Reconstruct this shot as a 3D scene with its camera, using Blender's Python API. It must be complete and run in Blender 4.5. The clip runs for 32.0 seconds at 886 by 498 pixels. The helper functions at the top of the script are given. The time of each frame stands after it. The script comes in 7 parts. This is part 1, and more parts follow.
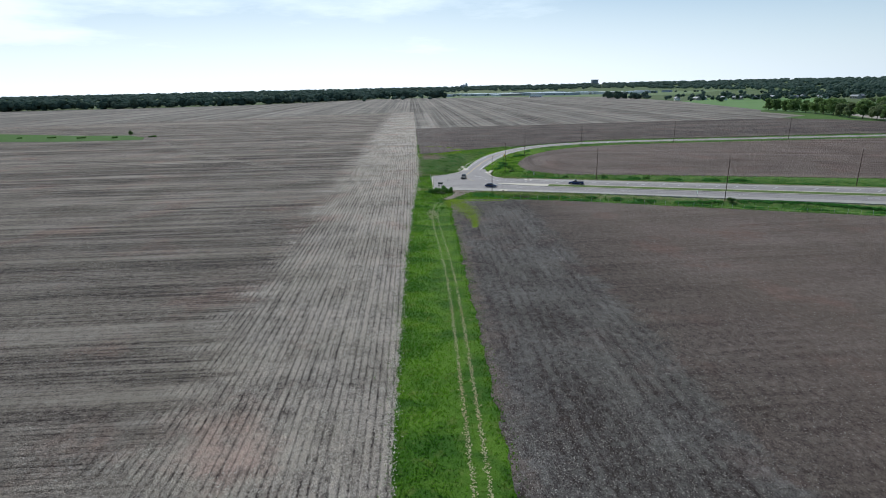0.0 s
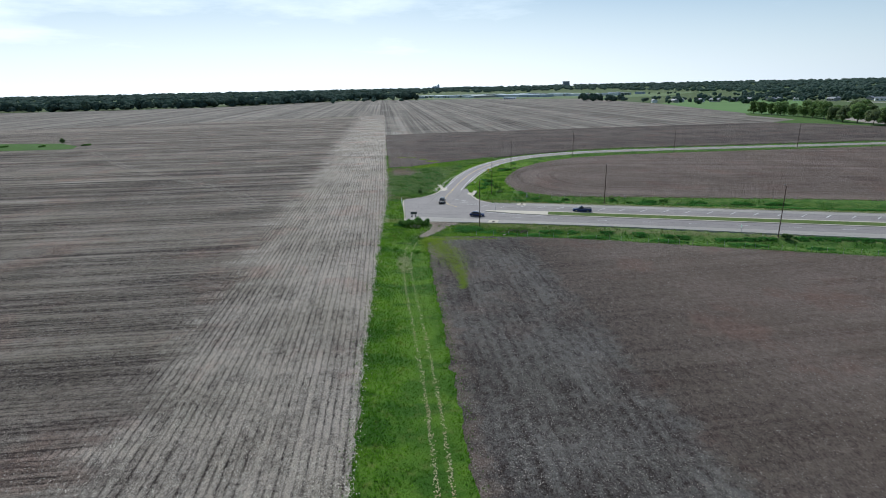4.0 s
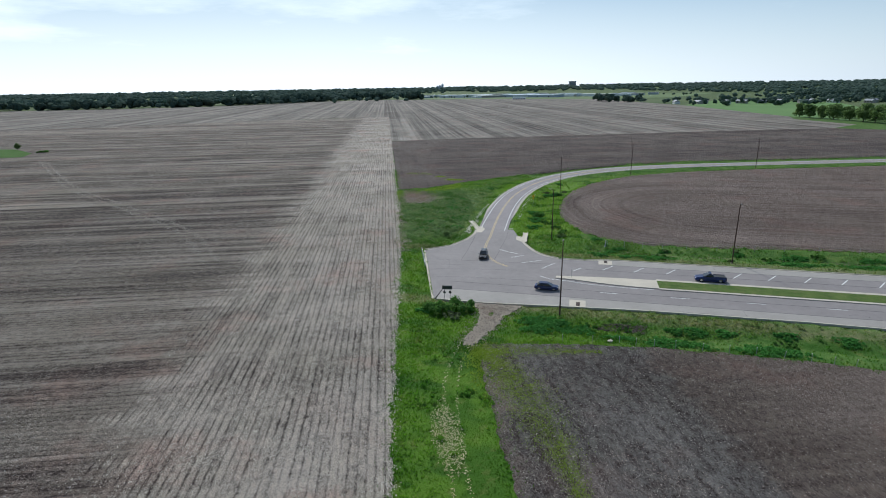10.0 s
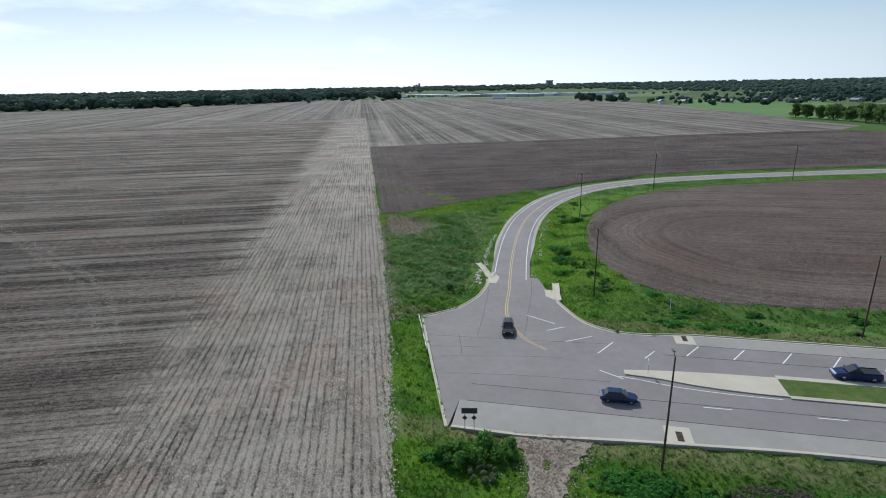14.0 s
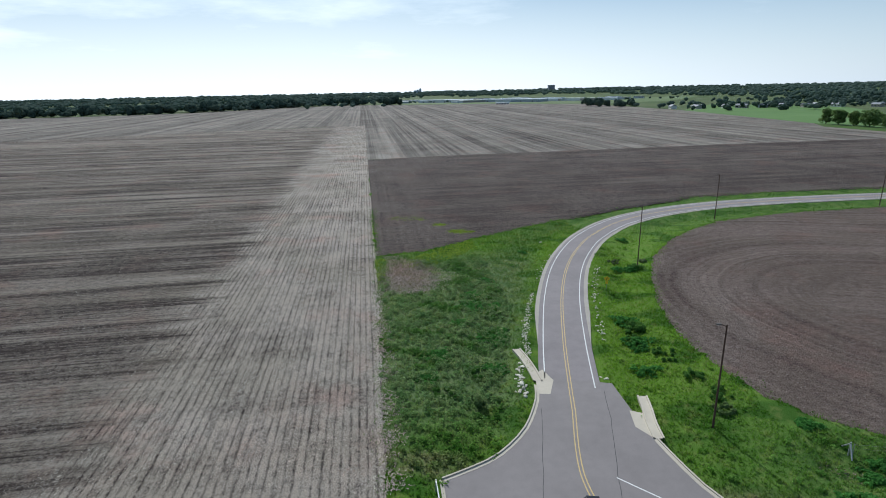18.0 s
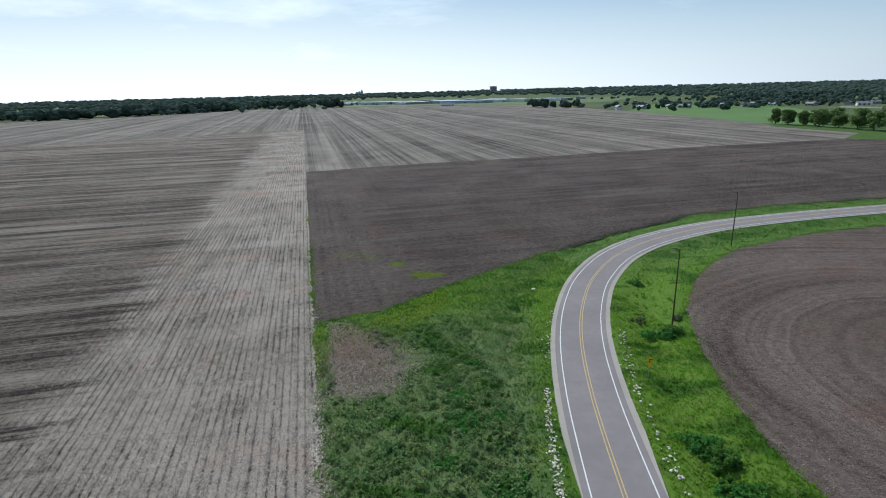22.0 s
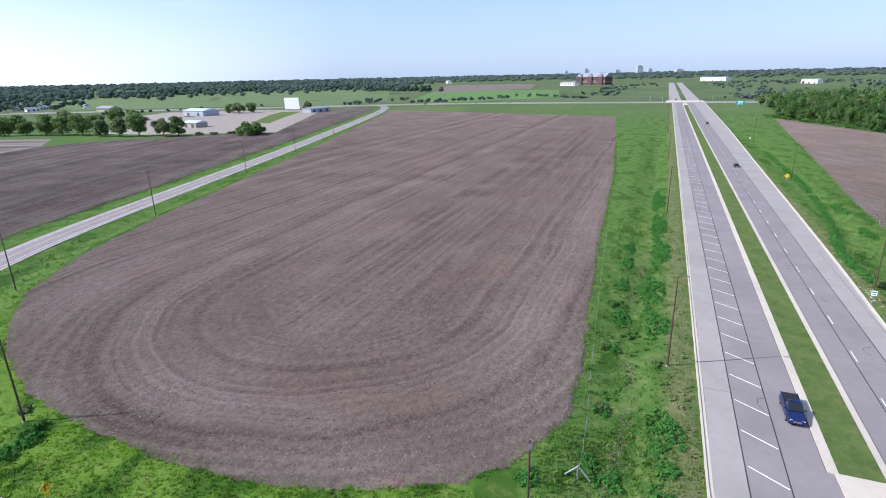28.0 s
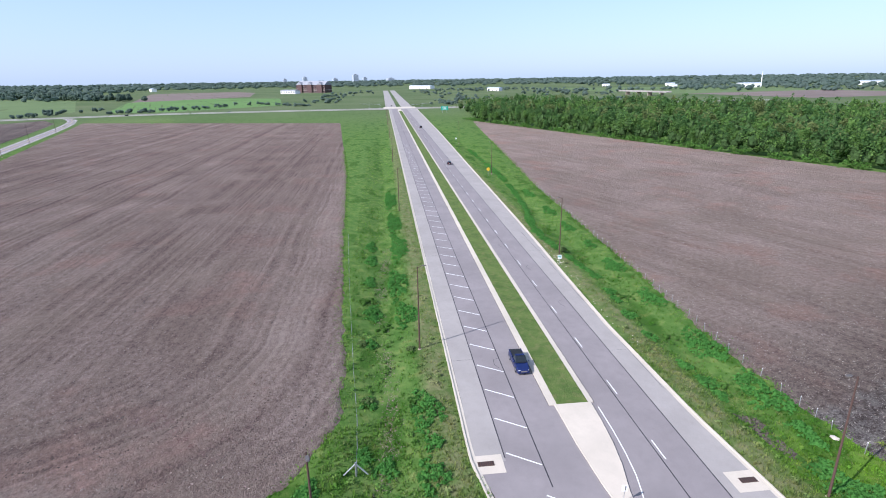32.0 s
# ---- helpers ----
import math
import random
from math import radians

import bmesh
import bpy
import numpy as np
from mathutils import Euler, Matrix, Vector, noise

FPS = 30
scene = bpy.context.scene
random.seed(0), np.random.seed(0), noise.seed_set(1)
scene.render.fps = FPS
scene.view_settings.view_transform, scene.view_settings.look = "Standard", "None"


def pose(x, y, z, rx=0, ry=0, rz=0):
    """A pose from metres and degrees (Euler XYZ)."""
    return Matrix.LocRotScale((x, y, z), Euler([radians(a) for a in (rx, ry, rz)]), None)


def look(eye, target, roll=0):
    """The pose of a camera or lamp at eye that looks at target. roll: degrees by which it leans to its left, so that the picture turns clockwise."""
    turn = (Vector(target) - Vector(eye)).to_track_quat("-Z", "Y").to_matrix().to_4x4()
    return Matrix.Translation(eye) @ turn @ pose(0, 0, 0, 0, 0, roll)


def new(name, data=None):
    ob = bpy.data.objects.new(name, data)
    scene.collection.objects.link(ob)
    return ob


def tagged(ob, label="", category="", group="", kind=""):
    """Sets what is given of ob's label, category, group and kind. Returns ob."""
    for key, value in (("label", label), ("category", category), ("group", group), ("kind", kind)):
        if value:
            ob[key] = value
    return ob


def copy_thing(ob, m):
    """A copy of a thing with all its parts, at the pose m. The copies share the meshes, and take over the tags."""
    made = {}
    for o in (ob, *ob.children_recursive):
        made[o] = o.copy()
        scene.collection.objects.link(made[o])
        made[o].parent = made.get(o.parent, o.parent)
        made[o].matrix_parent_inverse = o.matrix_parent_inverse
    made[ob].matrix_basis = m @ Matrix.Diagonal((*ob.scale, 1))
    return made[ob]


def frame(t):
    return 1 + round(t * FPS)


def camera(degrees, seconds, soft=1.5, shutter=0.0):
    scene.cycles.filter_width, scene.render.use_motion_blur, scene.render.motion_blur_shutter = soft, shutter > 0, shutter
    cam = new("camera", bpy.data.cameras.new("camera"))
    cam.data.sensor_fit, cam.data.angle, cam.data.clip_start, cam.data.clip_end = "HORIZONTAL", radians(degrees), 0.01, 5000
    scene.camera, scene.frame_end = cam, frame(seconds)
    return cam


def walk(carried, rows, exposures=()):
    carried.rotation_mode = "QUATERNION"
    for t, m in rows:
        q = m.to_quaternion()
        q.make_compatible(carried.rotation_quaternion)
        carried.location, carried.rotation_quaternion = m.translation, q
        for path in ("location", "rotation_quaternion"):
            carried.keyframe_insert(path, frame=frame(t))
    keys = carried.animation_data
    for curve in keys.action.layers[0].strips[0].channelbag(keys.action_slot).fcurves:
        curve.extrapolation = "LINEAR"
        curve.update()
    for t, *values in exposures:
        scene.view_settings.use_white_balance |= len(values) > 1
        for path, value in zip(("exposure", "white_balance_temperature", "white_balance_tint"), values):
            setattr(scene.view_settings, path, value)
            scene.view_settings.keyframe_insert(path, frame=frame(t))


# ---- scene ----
ROWS = [  # seconds, place, heading, tilt and lean in degrees
    (0.0, 0.00, 0.00, 39.04, -2.82, -16.93, -1.35),
    (0.5, -0.12, 6.22, 39.04, -4.14, -16.91, -1.27),
    (1.0, -0.22, 12.25, 39.23, -4.76, -16.93, -1.13),
    (1.5, 0.03, 18.11, 39.42, -5.12, -16.91, -1.18),
    (2.0, 0.64, 23.79, 39.68, -5.45, -16.95, -1.28),
    (2.5, 1.33, 29.32, 39.82, -5.68, -16.96, -1.29),
    (3.0, 1.67, 34.92, 39.75, -5.84, -16.88, -1.28),
    (3.5, 1.98, 40.35, 39.75, -5.85, -16.87, -1.28),
    (5.5, 3.27, 62.73, 39.67, -4.70, -16.85, -1.16),
    (6.0, 3.10, 68.14, 39.66, -4.40, -16.83, -1.11),
    (6.5, 3.07, 73.80, 39.58, -4.04, -16.80, -1.09),
    (7.0, 2.97, 79.39, 39.28, -3.68, -16.79, -1.10),
    (7.5, 2.63, 85.09, 39.16, -3.45, -16.80, -1.05),
    (8.0, 2.22, 90.67, 39.21, -3.21, -16.80, -0.99),
    (8.5, 1.67, 96.01, 39.28, -3.57, -16.83, -1.01),
    (9.0, 1.03, 101.34, 39.29, -3.87, -16.86, -1.04),
    (9.5, 0.43, 106.73, 39.32, -4.52, -16.88, -1.03),
    (10.0, -0.03, 112.21, 39.27, -5.50, -16.91, -1.02),
    (10.5, -0.50, 117.25, 39.23, -6.14, -16.94, -0.99),
    (11.0, -0.81, 122.37, 39.22, -6.71, -16.97, -1.01),
    (11.5, -0.92, 127.49, 39.17, -7.18, -17.00, -1.02),
    (12.0, -1.00, 132.64, 39.19, -7.54, -17.00, -1.00),
    (12.5, -1.05, 137.63, 39.32, -7.83, -17.02, -1.05),
    (13.0, -0.94, 142.61, 39.44, -7.96, -17.03, -1.06),
    (13.5, -0.70, 147.95, 39.42, -7.94, -17.06, -1.06),
    (14.0, -0.55, 152.92, 39.61, -7.90, -17.03, -1.09),
    (14.5, -0.21, 157.92, 39.75, -7.86, -16.95, -1.21),
    (16.5, 0.94, 178.29, 39.83, -7.66, -16.74, -1.30),
    (17.0, 1.28, 183.37, 39.86, -7.64, -16.64, -1.35),
    (17.5, 1.57, 188.26, 39.92, -7.71, -16.58, -1.29),
    (18.0, 1.94, 193.39, 39.82, -7.79, -16.53, -1.25),
    (18.5, 2.21, 198.33, 39.68, -7.71, -16.46, -1.22),
    (19.0, 2.63, 203.20, 39.67, -7.60, -16.45, -1.24),
    (19.5, 2.95, 207.78, 39.76, -7.64, -16.40, -1.31),
    (20.0, 3.33, 212.56, 39.78, -7.66, -16.40, -1.36),
    (20.5, 3.74, 217.45, 39.70, -7.64, -16.39, -1.37),
    (21.0, 4.00, 222.44, 39.59, -8.04, -16.41, -1.29),
    (21.5, 4.23, 227.04, 39.65, -9.40, -16.43, -1.29),
    (22.0, 4.53, 231.27, 39.74, -13.64, -16.51, -1.50),
    (22.5, 5.01, 235.63, 39.71, -20.30, -16.60, -1.66),
    (23.0, 5.49, 239.66, 39.78, -25.30, -16.67, -1.71),
    (23.5, 5.99, 242.81, 39.92, -28.40, -16.69, -1.77),
    (24.0, 6.42, 244.68, 40.15, -32.81, -16.71, -1.89),
    (24.5, 6.50, 245.11, 40.43, -41.04, -16.96, -2.10),
    (26.5, 6.34, 249.43, 40.26, -67.99, -17.74, -1.32),
    (27.0, 6.23, 249.63, 40.09, -74.35, -17.78, -1.27),
    (27.5, 6.56, 249.66, 39.92, -81.16, -17.84, -1.19),
    (28.0, 6.71, 249.62, 40.05, -87.90, -17.92, -1.28),
    (28.5, 6.48, 249.66, 40.02, -94.09, -17.96, -1.22),
    (29.0, 6.44, 249.58, 40.04, -100.72, -17.97, -1.26),
    (29.5, 6.31, 249.63, 40.20, -106.44, -17.97, -1.27),
    (30.0, 6.40, 249.64, 40.15, -109.97, -17.93, -1.21),
    (30.5, 6.27, 249.82, 40.15, -112.90, -17.92, -1.10),
    (31.0, 6.20, 249.85, 40.16, -114.50, -17.84, -1.03),
    (31.5, 6.14, 249.76, 40.16, -115.43, -17.74, -1.09),
    (32.0, 6.12, 250.01, 40.17, -115.96, -17.65, -0.87),
]


def heading(row):
    """The camera's pose from its place, heading (to the left of +y), tilt and lean."""
    t, x, y, z, yaw, tilt, lean = row
    a, b = radians(yaw), radians(tilt)
    ahead = Vector((-math.sin(a) * math.cos(b), math.cos(a) * math.cos(b), math.sin(b)))
    eye = Vector((x, y, z))
    return t, look(eye, eye + ahead * 100, lean)


cam = camera(78.9, 32.0, soft=1.0)
walk(cam, [heading(r) for r in ROWS],
     [(0.0, 0.08, 5905, 5), (22.0, 0.08, 5905, 5), (24.5, 0.3, 5815, 9), (27.0, 0.76, 5790, 15), (29.0, 0.92, 5790, 18), (32.0, 0.95, 5790, 18)])

# ---- light ----
SUN_AZ, SUN_EL = 97.0, 38.5  # degrees from +x, and above the horizon
world = bpy.data.worlds.new("sky")
scene.world = world
world.use_nodes = True
wn, wl = world.node_tree.nodes, world.node_tree.links
wn.clear()
sky = wn.new("ShaderNodeTexSky")
sky.sky_type, sky.sun_disc = "NISHITA", False
sky.sun_elevation, sky.sun_rotation = radians(SUN_EL), radians(90 - SUN_AZ)
sky.air_density, sky.dust_density, sky.ozone_density = 1.0, 0.7, 1.8
coord = wn.new("ShaderNodeTexCoord")
stretch = wn.new("ShaderNodeMapping")
stretch.inputs["Scale"].default_value = (1.0, 1.0, 5.0)
stretch.inputs["Location"].default_value = (0.35, 0.1, 0.0)
cloud = wn.new("ShaderNodeTexNoise")
cloud.inputs["Scale"].default_value, cloud.inputs["Detail"].default_value, cloud.inputs["Roughness"].default_value = 1.9, 8.0, 0.6
veil = wn.new("ShaderNodeMapRange")
for slot, value in zip((1, 2, 3, 4), (0.40, 0.66, 0.0, 0.75)):
    veil.inputs[slot].default_value = value
parts = wn.new("ShaderNodeSeparateXYZ")
haze = wn.new("ShaderNodeMapRange")
for slot, value in zip((1, 2, 3, 4), (0.0, 0.30, 0.72, 0.2)):
    haze.inputs[slot].default_value = value
milky = wn.new("ShaderNodeMixRGB")
milky.inputs[2].default_value = (3.25, 4.3, 5.6, 1)
toward = wn.new("ShaderNodeMapRange")
for slot, value in zip((1, 2, 3, 4), (-0.22, 0.95, 0.0, 1.0)):
    toward.inputs[slot].default_value = value
bank = wn.new("ShaderNodeMath")
bank.operation = "MULTIPLY"
mixer = wn.new("ShaderNodeMixRGB")
mixer.inputs[2].default_value = (12.4, 12.8, 13.2, 1)
back = wn.new("ShaderNodeBackground")
back.inputs["Strength"].default_value = 0.092
wout = wn.new("ShaderNodeOutputWorld")
wl.new(coord.outputs["Generated"], stretch.inputs["Vector"])
wl.new(coord.outputs["Generated"], parts.inputs[0])
wl.new(parts.outputs["Z"], haze.inputs[0])
wl.new(haze.outputs[0], milky.inputs[0])
wl.new(sky.outputs[0], milky.inputs[1])
wl.new(stretch.outputs[0], cloud.inputs["Vector"])
wl.new(cloud.outputs[0], veil.inputs[0])
east, north = wn.new("ShaderNodeMath"), wn.new("ShaderNodeMath")
east.operation, north.operation = "MULTIPLY", "MULTIPLY_ADD"
east.inputs[1].default_value, north.inputs[1].default_value = -0.42, 0.91
wl.new(parts.outputs["X"], east.inputs[0])
wl.new(parts.outputs["Y"], north.inputs[0])
wl.new(east.outputs[0], north.inputs[2])
wl.new(north.outputs[0], toward.inputs[0])
low = wn.new("ShaderNodeMapRange")
for slot, value in zip((1, 2, 3, 4), (0.0, 0.16, 0.9, 0.0)):
    low.inputs[slot].default_value = value
thick = wn.new("ShaderNodeMath")
thick.operation = "MAXIMUM"
wl.new(parts.outputs["Z"], low.inputs[0])
wl.new(veil.outputs[0], thick.inputs[0])
wl.new(low.outputs[0], thick.inputs[1])
wl.new(thick.outputs[0], bank.inputs[0])
wl.new(toward.outputs[0], bank.inputs[1])
wl.new(bank.outputs[0], mixer.inputs[0])
wl.new(milky.outputs[0], mixer.inputs[1])
wl.new(mixer.outputs[0], back.inputs["Color"])
wl.new(back.outputs[0], wout.inputs["Surface"])

lamp = bpy.data.lights.new("sun", "SUN")
lamp.energy, lamp.angle, lamp.color = 3.8, radians(0.53), (1.0, 0.95, 0.88)
sun = new("sun", lamp)
sun.matrix_world = look((0, 0, 300), (-300 * math.cos(radians(SUN_AZ)) * math.cos(radians(SUN_EL)),
                                      -300 * math.sin(radians(SUN_AZ)) * math.cos(radians(SUN_EL)), 300 - 300 * math.sin(radians(SUN_EL))))
scene.view_settings.exposure = 0.0

# ---- materials ----
class Nodes:
    """A principled material, and short names for the nodes that feed it."""

    def __init__(self, name, rough=0.9, metal=0.0, spec=0.3):
        self.mat = bpy.data.materials.new(name)
        self.mat.use_nodes = True
        self.n, self.l = self.mat.node_tree.nodes, self.mat.node_tree.links
        self.p = self.n["Principled BSDF"]
        self.p.inputs["Roughness"].default_value = rough
        self.p.inputs["Metallic"].default_value = metal
        self.p.inputs["Specular IOR Level"].default_value = spec
        self.pos = self.n.new("ShaderNodeNewGeometry").outputs["Position"]

    def mapped(self, scale=(1, 1, 1), turn=0.0):
        r, m = self.n.new("ShaderNodeMapping"), self.n.new("ShaderNodeMapping")
        r.inputs["Rotation"].default_value = (0, 0, radians(turn))
        m.inputs["Scale"].default_value = scale
        self.l.new(self.pos, r.inputs["Vector"])
        self.l.new(r.outputs[0], m.inputs["Vector"])
        return m.outputs[0]

    def noise(self, scale, detail=4.0, rough=0.6, vec=None, warp=0.0):
        t = self.n.new("ShaderNodeTexNoise")
        t.inputs["Scale"].default_value, t.inputs["Detail"].default_value = scale, detail
        t.inputs["Roughness"].default_value, t.inputs["Distortion"].default_value = rough, warp
        self.l.new(vec or self.pos, t.inputs["Vector"])
        return t.outputs[0]

    def cells(self, scale, vec=None, out="Color"):
        t = self.n.new("ShaderNodeTexVoronoi")
        t.inputs["Scale"].default_value = scale
        self.l.new(vec or self.pos, t.inputs["Vector"])
        return t.outputs[out]

    def bands(self, period, turn=0.0, warp=1.0, wscale=0.5):
        """Stripes along +y (turn 0) with that period in metres."""
        t = self.n.new("ShaderNodeTexWave")
        t.wave_type, t.bands_direction = "BANDS", "X"
        t.inputs["Scale"].default_value = 2 * math.pi / 20.0 / period
        t.inputs["Distortion"].default_value, t.inputs["Detail"].default_value = warp, 2.0
        t.inputs["Detail Scale"].default_value = wscale
        self.l.new(self.mapped((1, 1, 1), turn), t.inputs["Vector"])
        return t.outputs["Fac"]

    def ramp(self, fac, a, b, lo=0.0, hi=1.0):
        m = self.n.new("ShaderNodeMapRange")
        for i, v in zip((1, 2, 3, 4), (a, b, lo, hi)):
            m.inputs[i].default_value = v
        self.l.new(fac, m.inputs[0])
        return m.outputs[0]

    def math(self, op, a, b=0.0):
        m = self.n.new("ShaderNodeMath")
        m.operation = op
        for i, v in enumerate((a, b)):
            if isinstance(v, (int, float)):
                m.inputs[i].default_value = v
            else:
                self.l.new(v, m.inputs[i])
        return m.outputs[0]

    def mix(self, fac, a, b, how="MIX"):
        m = self.n.new("ShaderNodeMixRGB")
        m.blend_type = how
        for i, v in enumerate((fac, a, b)):
            if isinstance(v, tuple):
                m.inputs[i].default_value = (*v, 1)
            elif isinstance(v, (int, float)):
                m.inputs[i].default_value = v
            else:
                self.l.new(v, m.inputs[i])
        return m.outputs[0]

    def sep(self):
        s = self.n.new("ShaderNodeSeparateXYZ")
        self.l.new(self.pos, s.inputs[0])
        return s.outputs

    def random(self):
        return self.n.new("ShaderNodeObjectInfo").outputs["Random"]

    def island(self):
        return self.n.new("ShaderNodeNewGeometry").outputs["Random Per Island"]

    def done(self, color, bump=None, strength=0.4, distance=0.05, rough=None):
        if isinstance(color, tuple):
            self.p.inputs["Base Color"].default_value = (*color, 1)
        else:
            self.l.new(color, self.p.inputs["Base Color"])
        if bump is not None:
            b = self.n.new("ShaderNodeBump")
            b.inputs["Strength"].default_value, b.inputs["Distance"].default_value = strength, distance
            self.l.new(bump, b.inputs["Height"])
            self.l.new(b.outputs[0], self.p.inputs["Normal"])
        if rough is not None:
            self.l.new(rough, self.p.inputs["Roughness"])
        return self.mat


def plain(name, color, rough=0.6, metal=0.0, scale=3.0, spread=0.12, spec=0.4):
    """A paint, metal or plastic with slight mottling."""
    k = Nodes(name, rough, metal, spec)
    n = k.noise(scale, 5)
    lo = tuple(c * (1 - spread) for c in color)
    hi = tuple(min(1, c * (1 + spread)) for c in color)
    return k.done(k.mix(k.ramp(n, 0.3, 0.7), lo, hi), k.noise(scale * 12, 3), 0.12, 0.01)


def capsule(k, start, along):
    """The distance from a line that begins at a place and runs on in a direction."""
    rel = k.n.new("ShaderNodeVectorMath")
    rel.operation = "SUBTRACT"
    rel.inputs[1].default_value = (*start, 0)
    k.l.new(k.pos, rel.inputs[0])
    s = k.n.new("ShaderNodeSeparateXYZ")
    k.l.new(rel.outputs[0], s.inputs[0])
    c, d = math.cos(along), math.sin(along)
    u = k.math("MINIMUM", k.math("ADD", k.math("MULTIPLY", s.outputs[0], c), k.math("MULTIPLY", s.outputs[1], d)), 0.0)
    v = k.math("SUBTRACT", k.math("MULTIPLY", s.outputs[1], c), k.math("MULTIPLY", s.outputs[0], d))
    return k.math("SQRT", k.math("ADD", k.math("MULTIPLY", u, u), k.math("MULTIPLY", v, v)))


def total(k, base, *pairs):
    """A weighted sum of textures, each taken round its middle."""
    out = base
    for tex, weight in pairs:
        out = k.math("ADD", k.math("MULTIPLY", k.math("SUBTRACT", tex, 0.5), weight), out)
    return out


def speckle(k, turn):
    """Stalks and clods: coarse and fine flecks drawn out a little along the rows, from 0 to 1."""
    coarse = k.ramp(k.noise(1.1, 5, 0.85, k.mapped((1, 0.6, 1), turn)), 0.38, 0.62)
    fine = k.ramp(k.noise(5.0, 4, 0.85, k.mapped((1, 0.6, 1), turn)), 0.38, 0.62)
    return coarse, fine


def swaths(k, scale, turn, stretch=0.012, edge=0.07, detail=3.0):
    """Long uneven swaths left by passes of a machine, with fairly sharp edges."""
    return k.ramp(k.noise(scale, detail, 0.6, k.mapped((1, stretch, 1), turn)), 0.5 - edge, 0.5 + edge)


def furrows(k, period, turn, gap=0.34):
    """Rows parted by thin dark gaps."""
    return k.ramp(k.bands(period, turn, 1.1, 1.2), 0.03, gap)


def broken(k, tex, scale=0.3):
    """A pattern that fades out here and there to its middle."""
    keep = k.ramp(k.noise(scale, 3, 0.6), 0.36, 0.6, 0.25, 1.0)
    return k.math("ADD", k.math("MULTIPLY", k.math("SUBTRACT", tex, 0.5), keep), 0.5)


def soil_color(k, soil, red, redness, tint):
    clods = k.noise(2.0, 6, 0.75)
    base = k.mix(k.ramp(clods, 0.34, 0.68), tuple(c * 0.5 for c in soil), tuple(c * 1.4 for c in soil))
    return k.mix(k.ramp(tint, 0.5, 0.68, 0.0, redness), base, red), clods


def straw_color(k, straw, tint):
    pink = tuple(c * m for c, m in zip(straw, (0.97, 0.83, 0.80)))
    grey = tuple(c * m for c, m in zip(straw, (0.83, 0.83, 0.80)))
    return k.mix(k.ramp(tint, 0.54, 0.66), k.mix(k.ramp(k.noise(0.05, 5), 0.4, 0.6), straw, grey), pink)


def rings_of(k, start, along):
    """Nested arcs round the end of a field that is worked in loops: coarse and fine, and the distance from the middle line."""
    d = k.math("ADD", capsule(k, start, along), k.ramp(k.noise(0.025, 2), 0.3, 0.7, -1.2, 1.2))
    out = []
    for scale, edge in ((0.13, 0.1), (0.55, 0.12)):
        line = k.n.new("ShaderNodeTexNoise")
        line.noise_dimensions = "1D"
        line.inputs["Scale"].default_value, line.inputs["Detail"].default_value = scale, 3.0
        k.l.new(d, line.inputs["W"])
        out.append(k.ramp(line.outputs[0], 0.5 - edge, 0.5 + edge))
    return out[0], out[1], d


def soil_field(name):
    k = Nodes(name, 0.95, 0.0, 0.06)
    k.p.inputs["Diffuse Roughness"].default_value = 0.25
    return k, k.noise(0.05, 5, 0.65, k.mapped((1, 1, 1), 30)), k.ramp(k.noise(0.045, 5, 0.6), 0.3, 0.7)


def inner_material(name):
    """Brown tilled soil worked in nested loops, with lines along the highway inside them."""
    k, tint, patch = soil_field(name)
    coarse, fine = speckle(k, 110)
    wide, narrow, d = rings_of(k, (101, 272), radians(-20))
    lines = broken(k, swaths(k, 0.35, 110, 0.01, 0.1), 0.05)
    deep = k.ramp(k.math("ADD", d, k.ramp(k.noise(0.05, 3), 0.3, 0.7, -6.0, 6.0)), 13, 17)
    wheel = k.ramp(k.math("ABSOLUTE", k.math("SUBTRACT", k.math("FRACT", k.math("MULTIPLY", d, 0.085)), 0.5)), 0.02, 0.075)
    wheel = k.math("MULTIPLY", k.math("SUBTRACT", 1.0, wheel), k.ramp(k.noise(0.02, 3), 0.42, 0.58, 0.0, -0.12))
    wheel = k.math("MULTIPLY", wheel, deep)
    amount = total(k, 0.44, (coarse, 0.46), (fine, 0.42), (patch, 0.3), (k.mix(deep, lines, broken(k, wide, 0.03)), 0.25), (k.mix(deep, broken(k, swaths(k, 1.1, 110, 0.01, 0.12), 0.05), broken(k, narrow, 0.06)), 0.3))
    amount = k.math("ADD", amount, k.math("MULTIPLY", deep, 0.05))
    amount = k.math("ADD", k.math("ADD", amount, wheel), k.ramp(k.sep()[0], 110, 330, 0.02, -0.15))
    base, clods = soil_color(k, (0.13, 0.092, 0.078), (0.165, 0.115, 0.098), 0.2, tint)
    color = k.mix(k.ramp(amount, 0.05, 1.0), base, straw_color(k, (0.375, 0.302, 0.257), tint))
    return k.done(color, k.math("ADD", k.math("ADD", coarse, fine), clods), 1.0, 0.16)


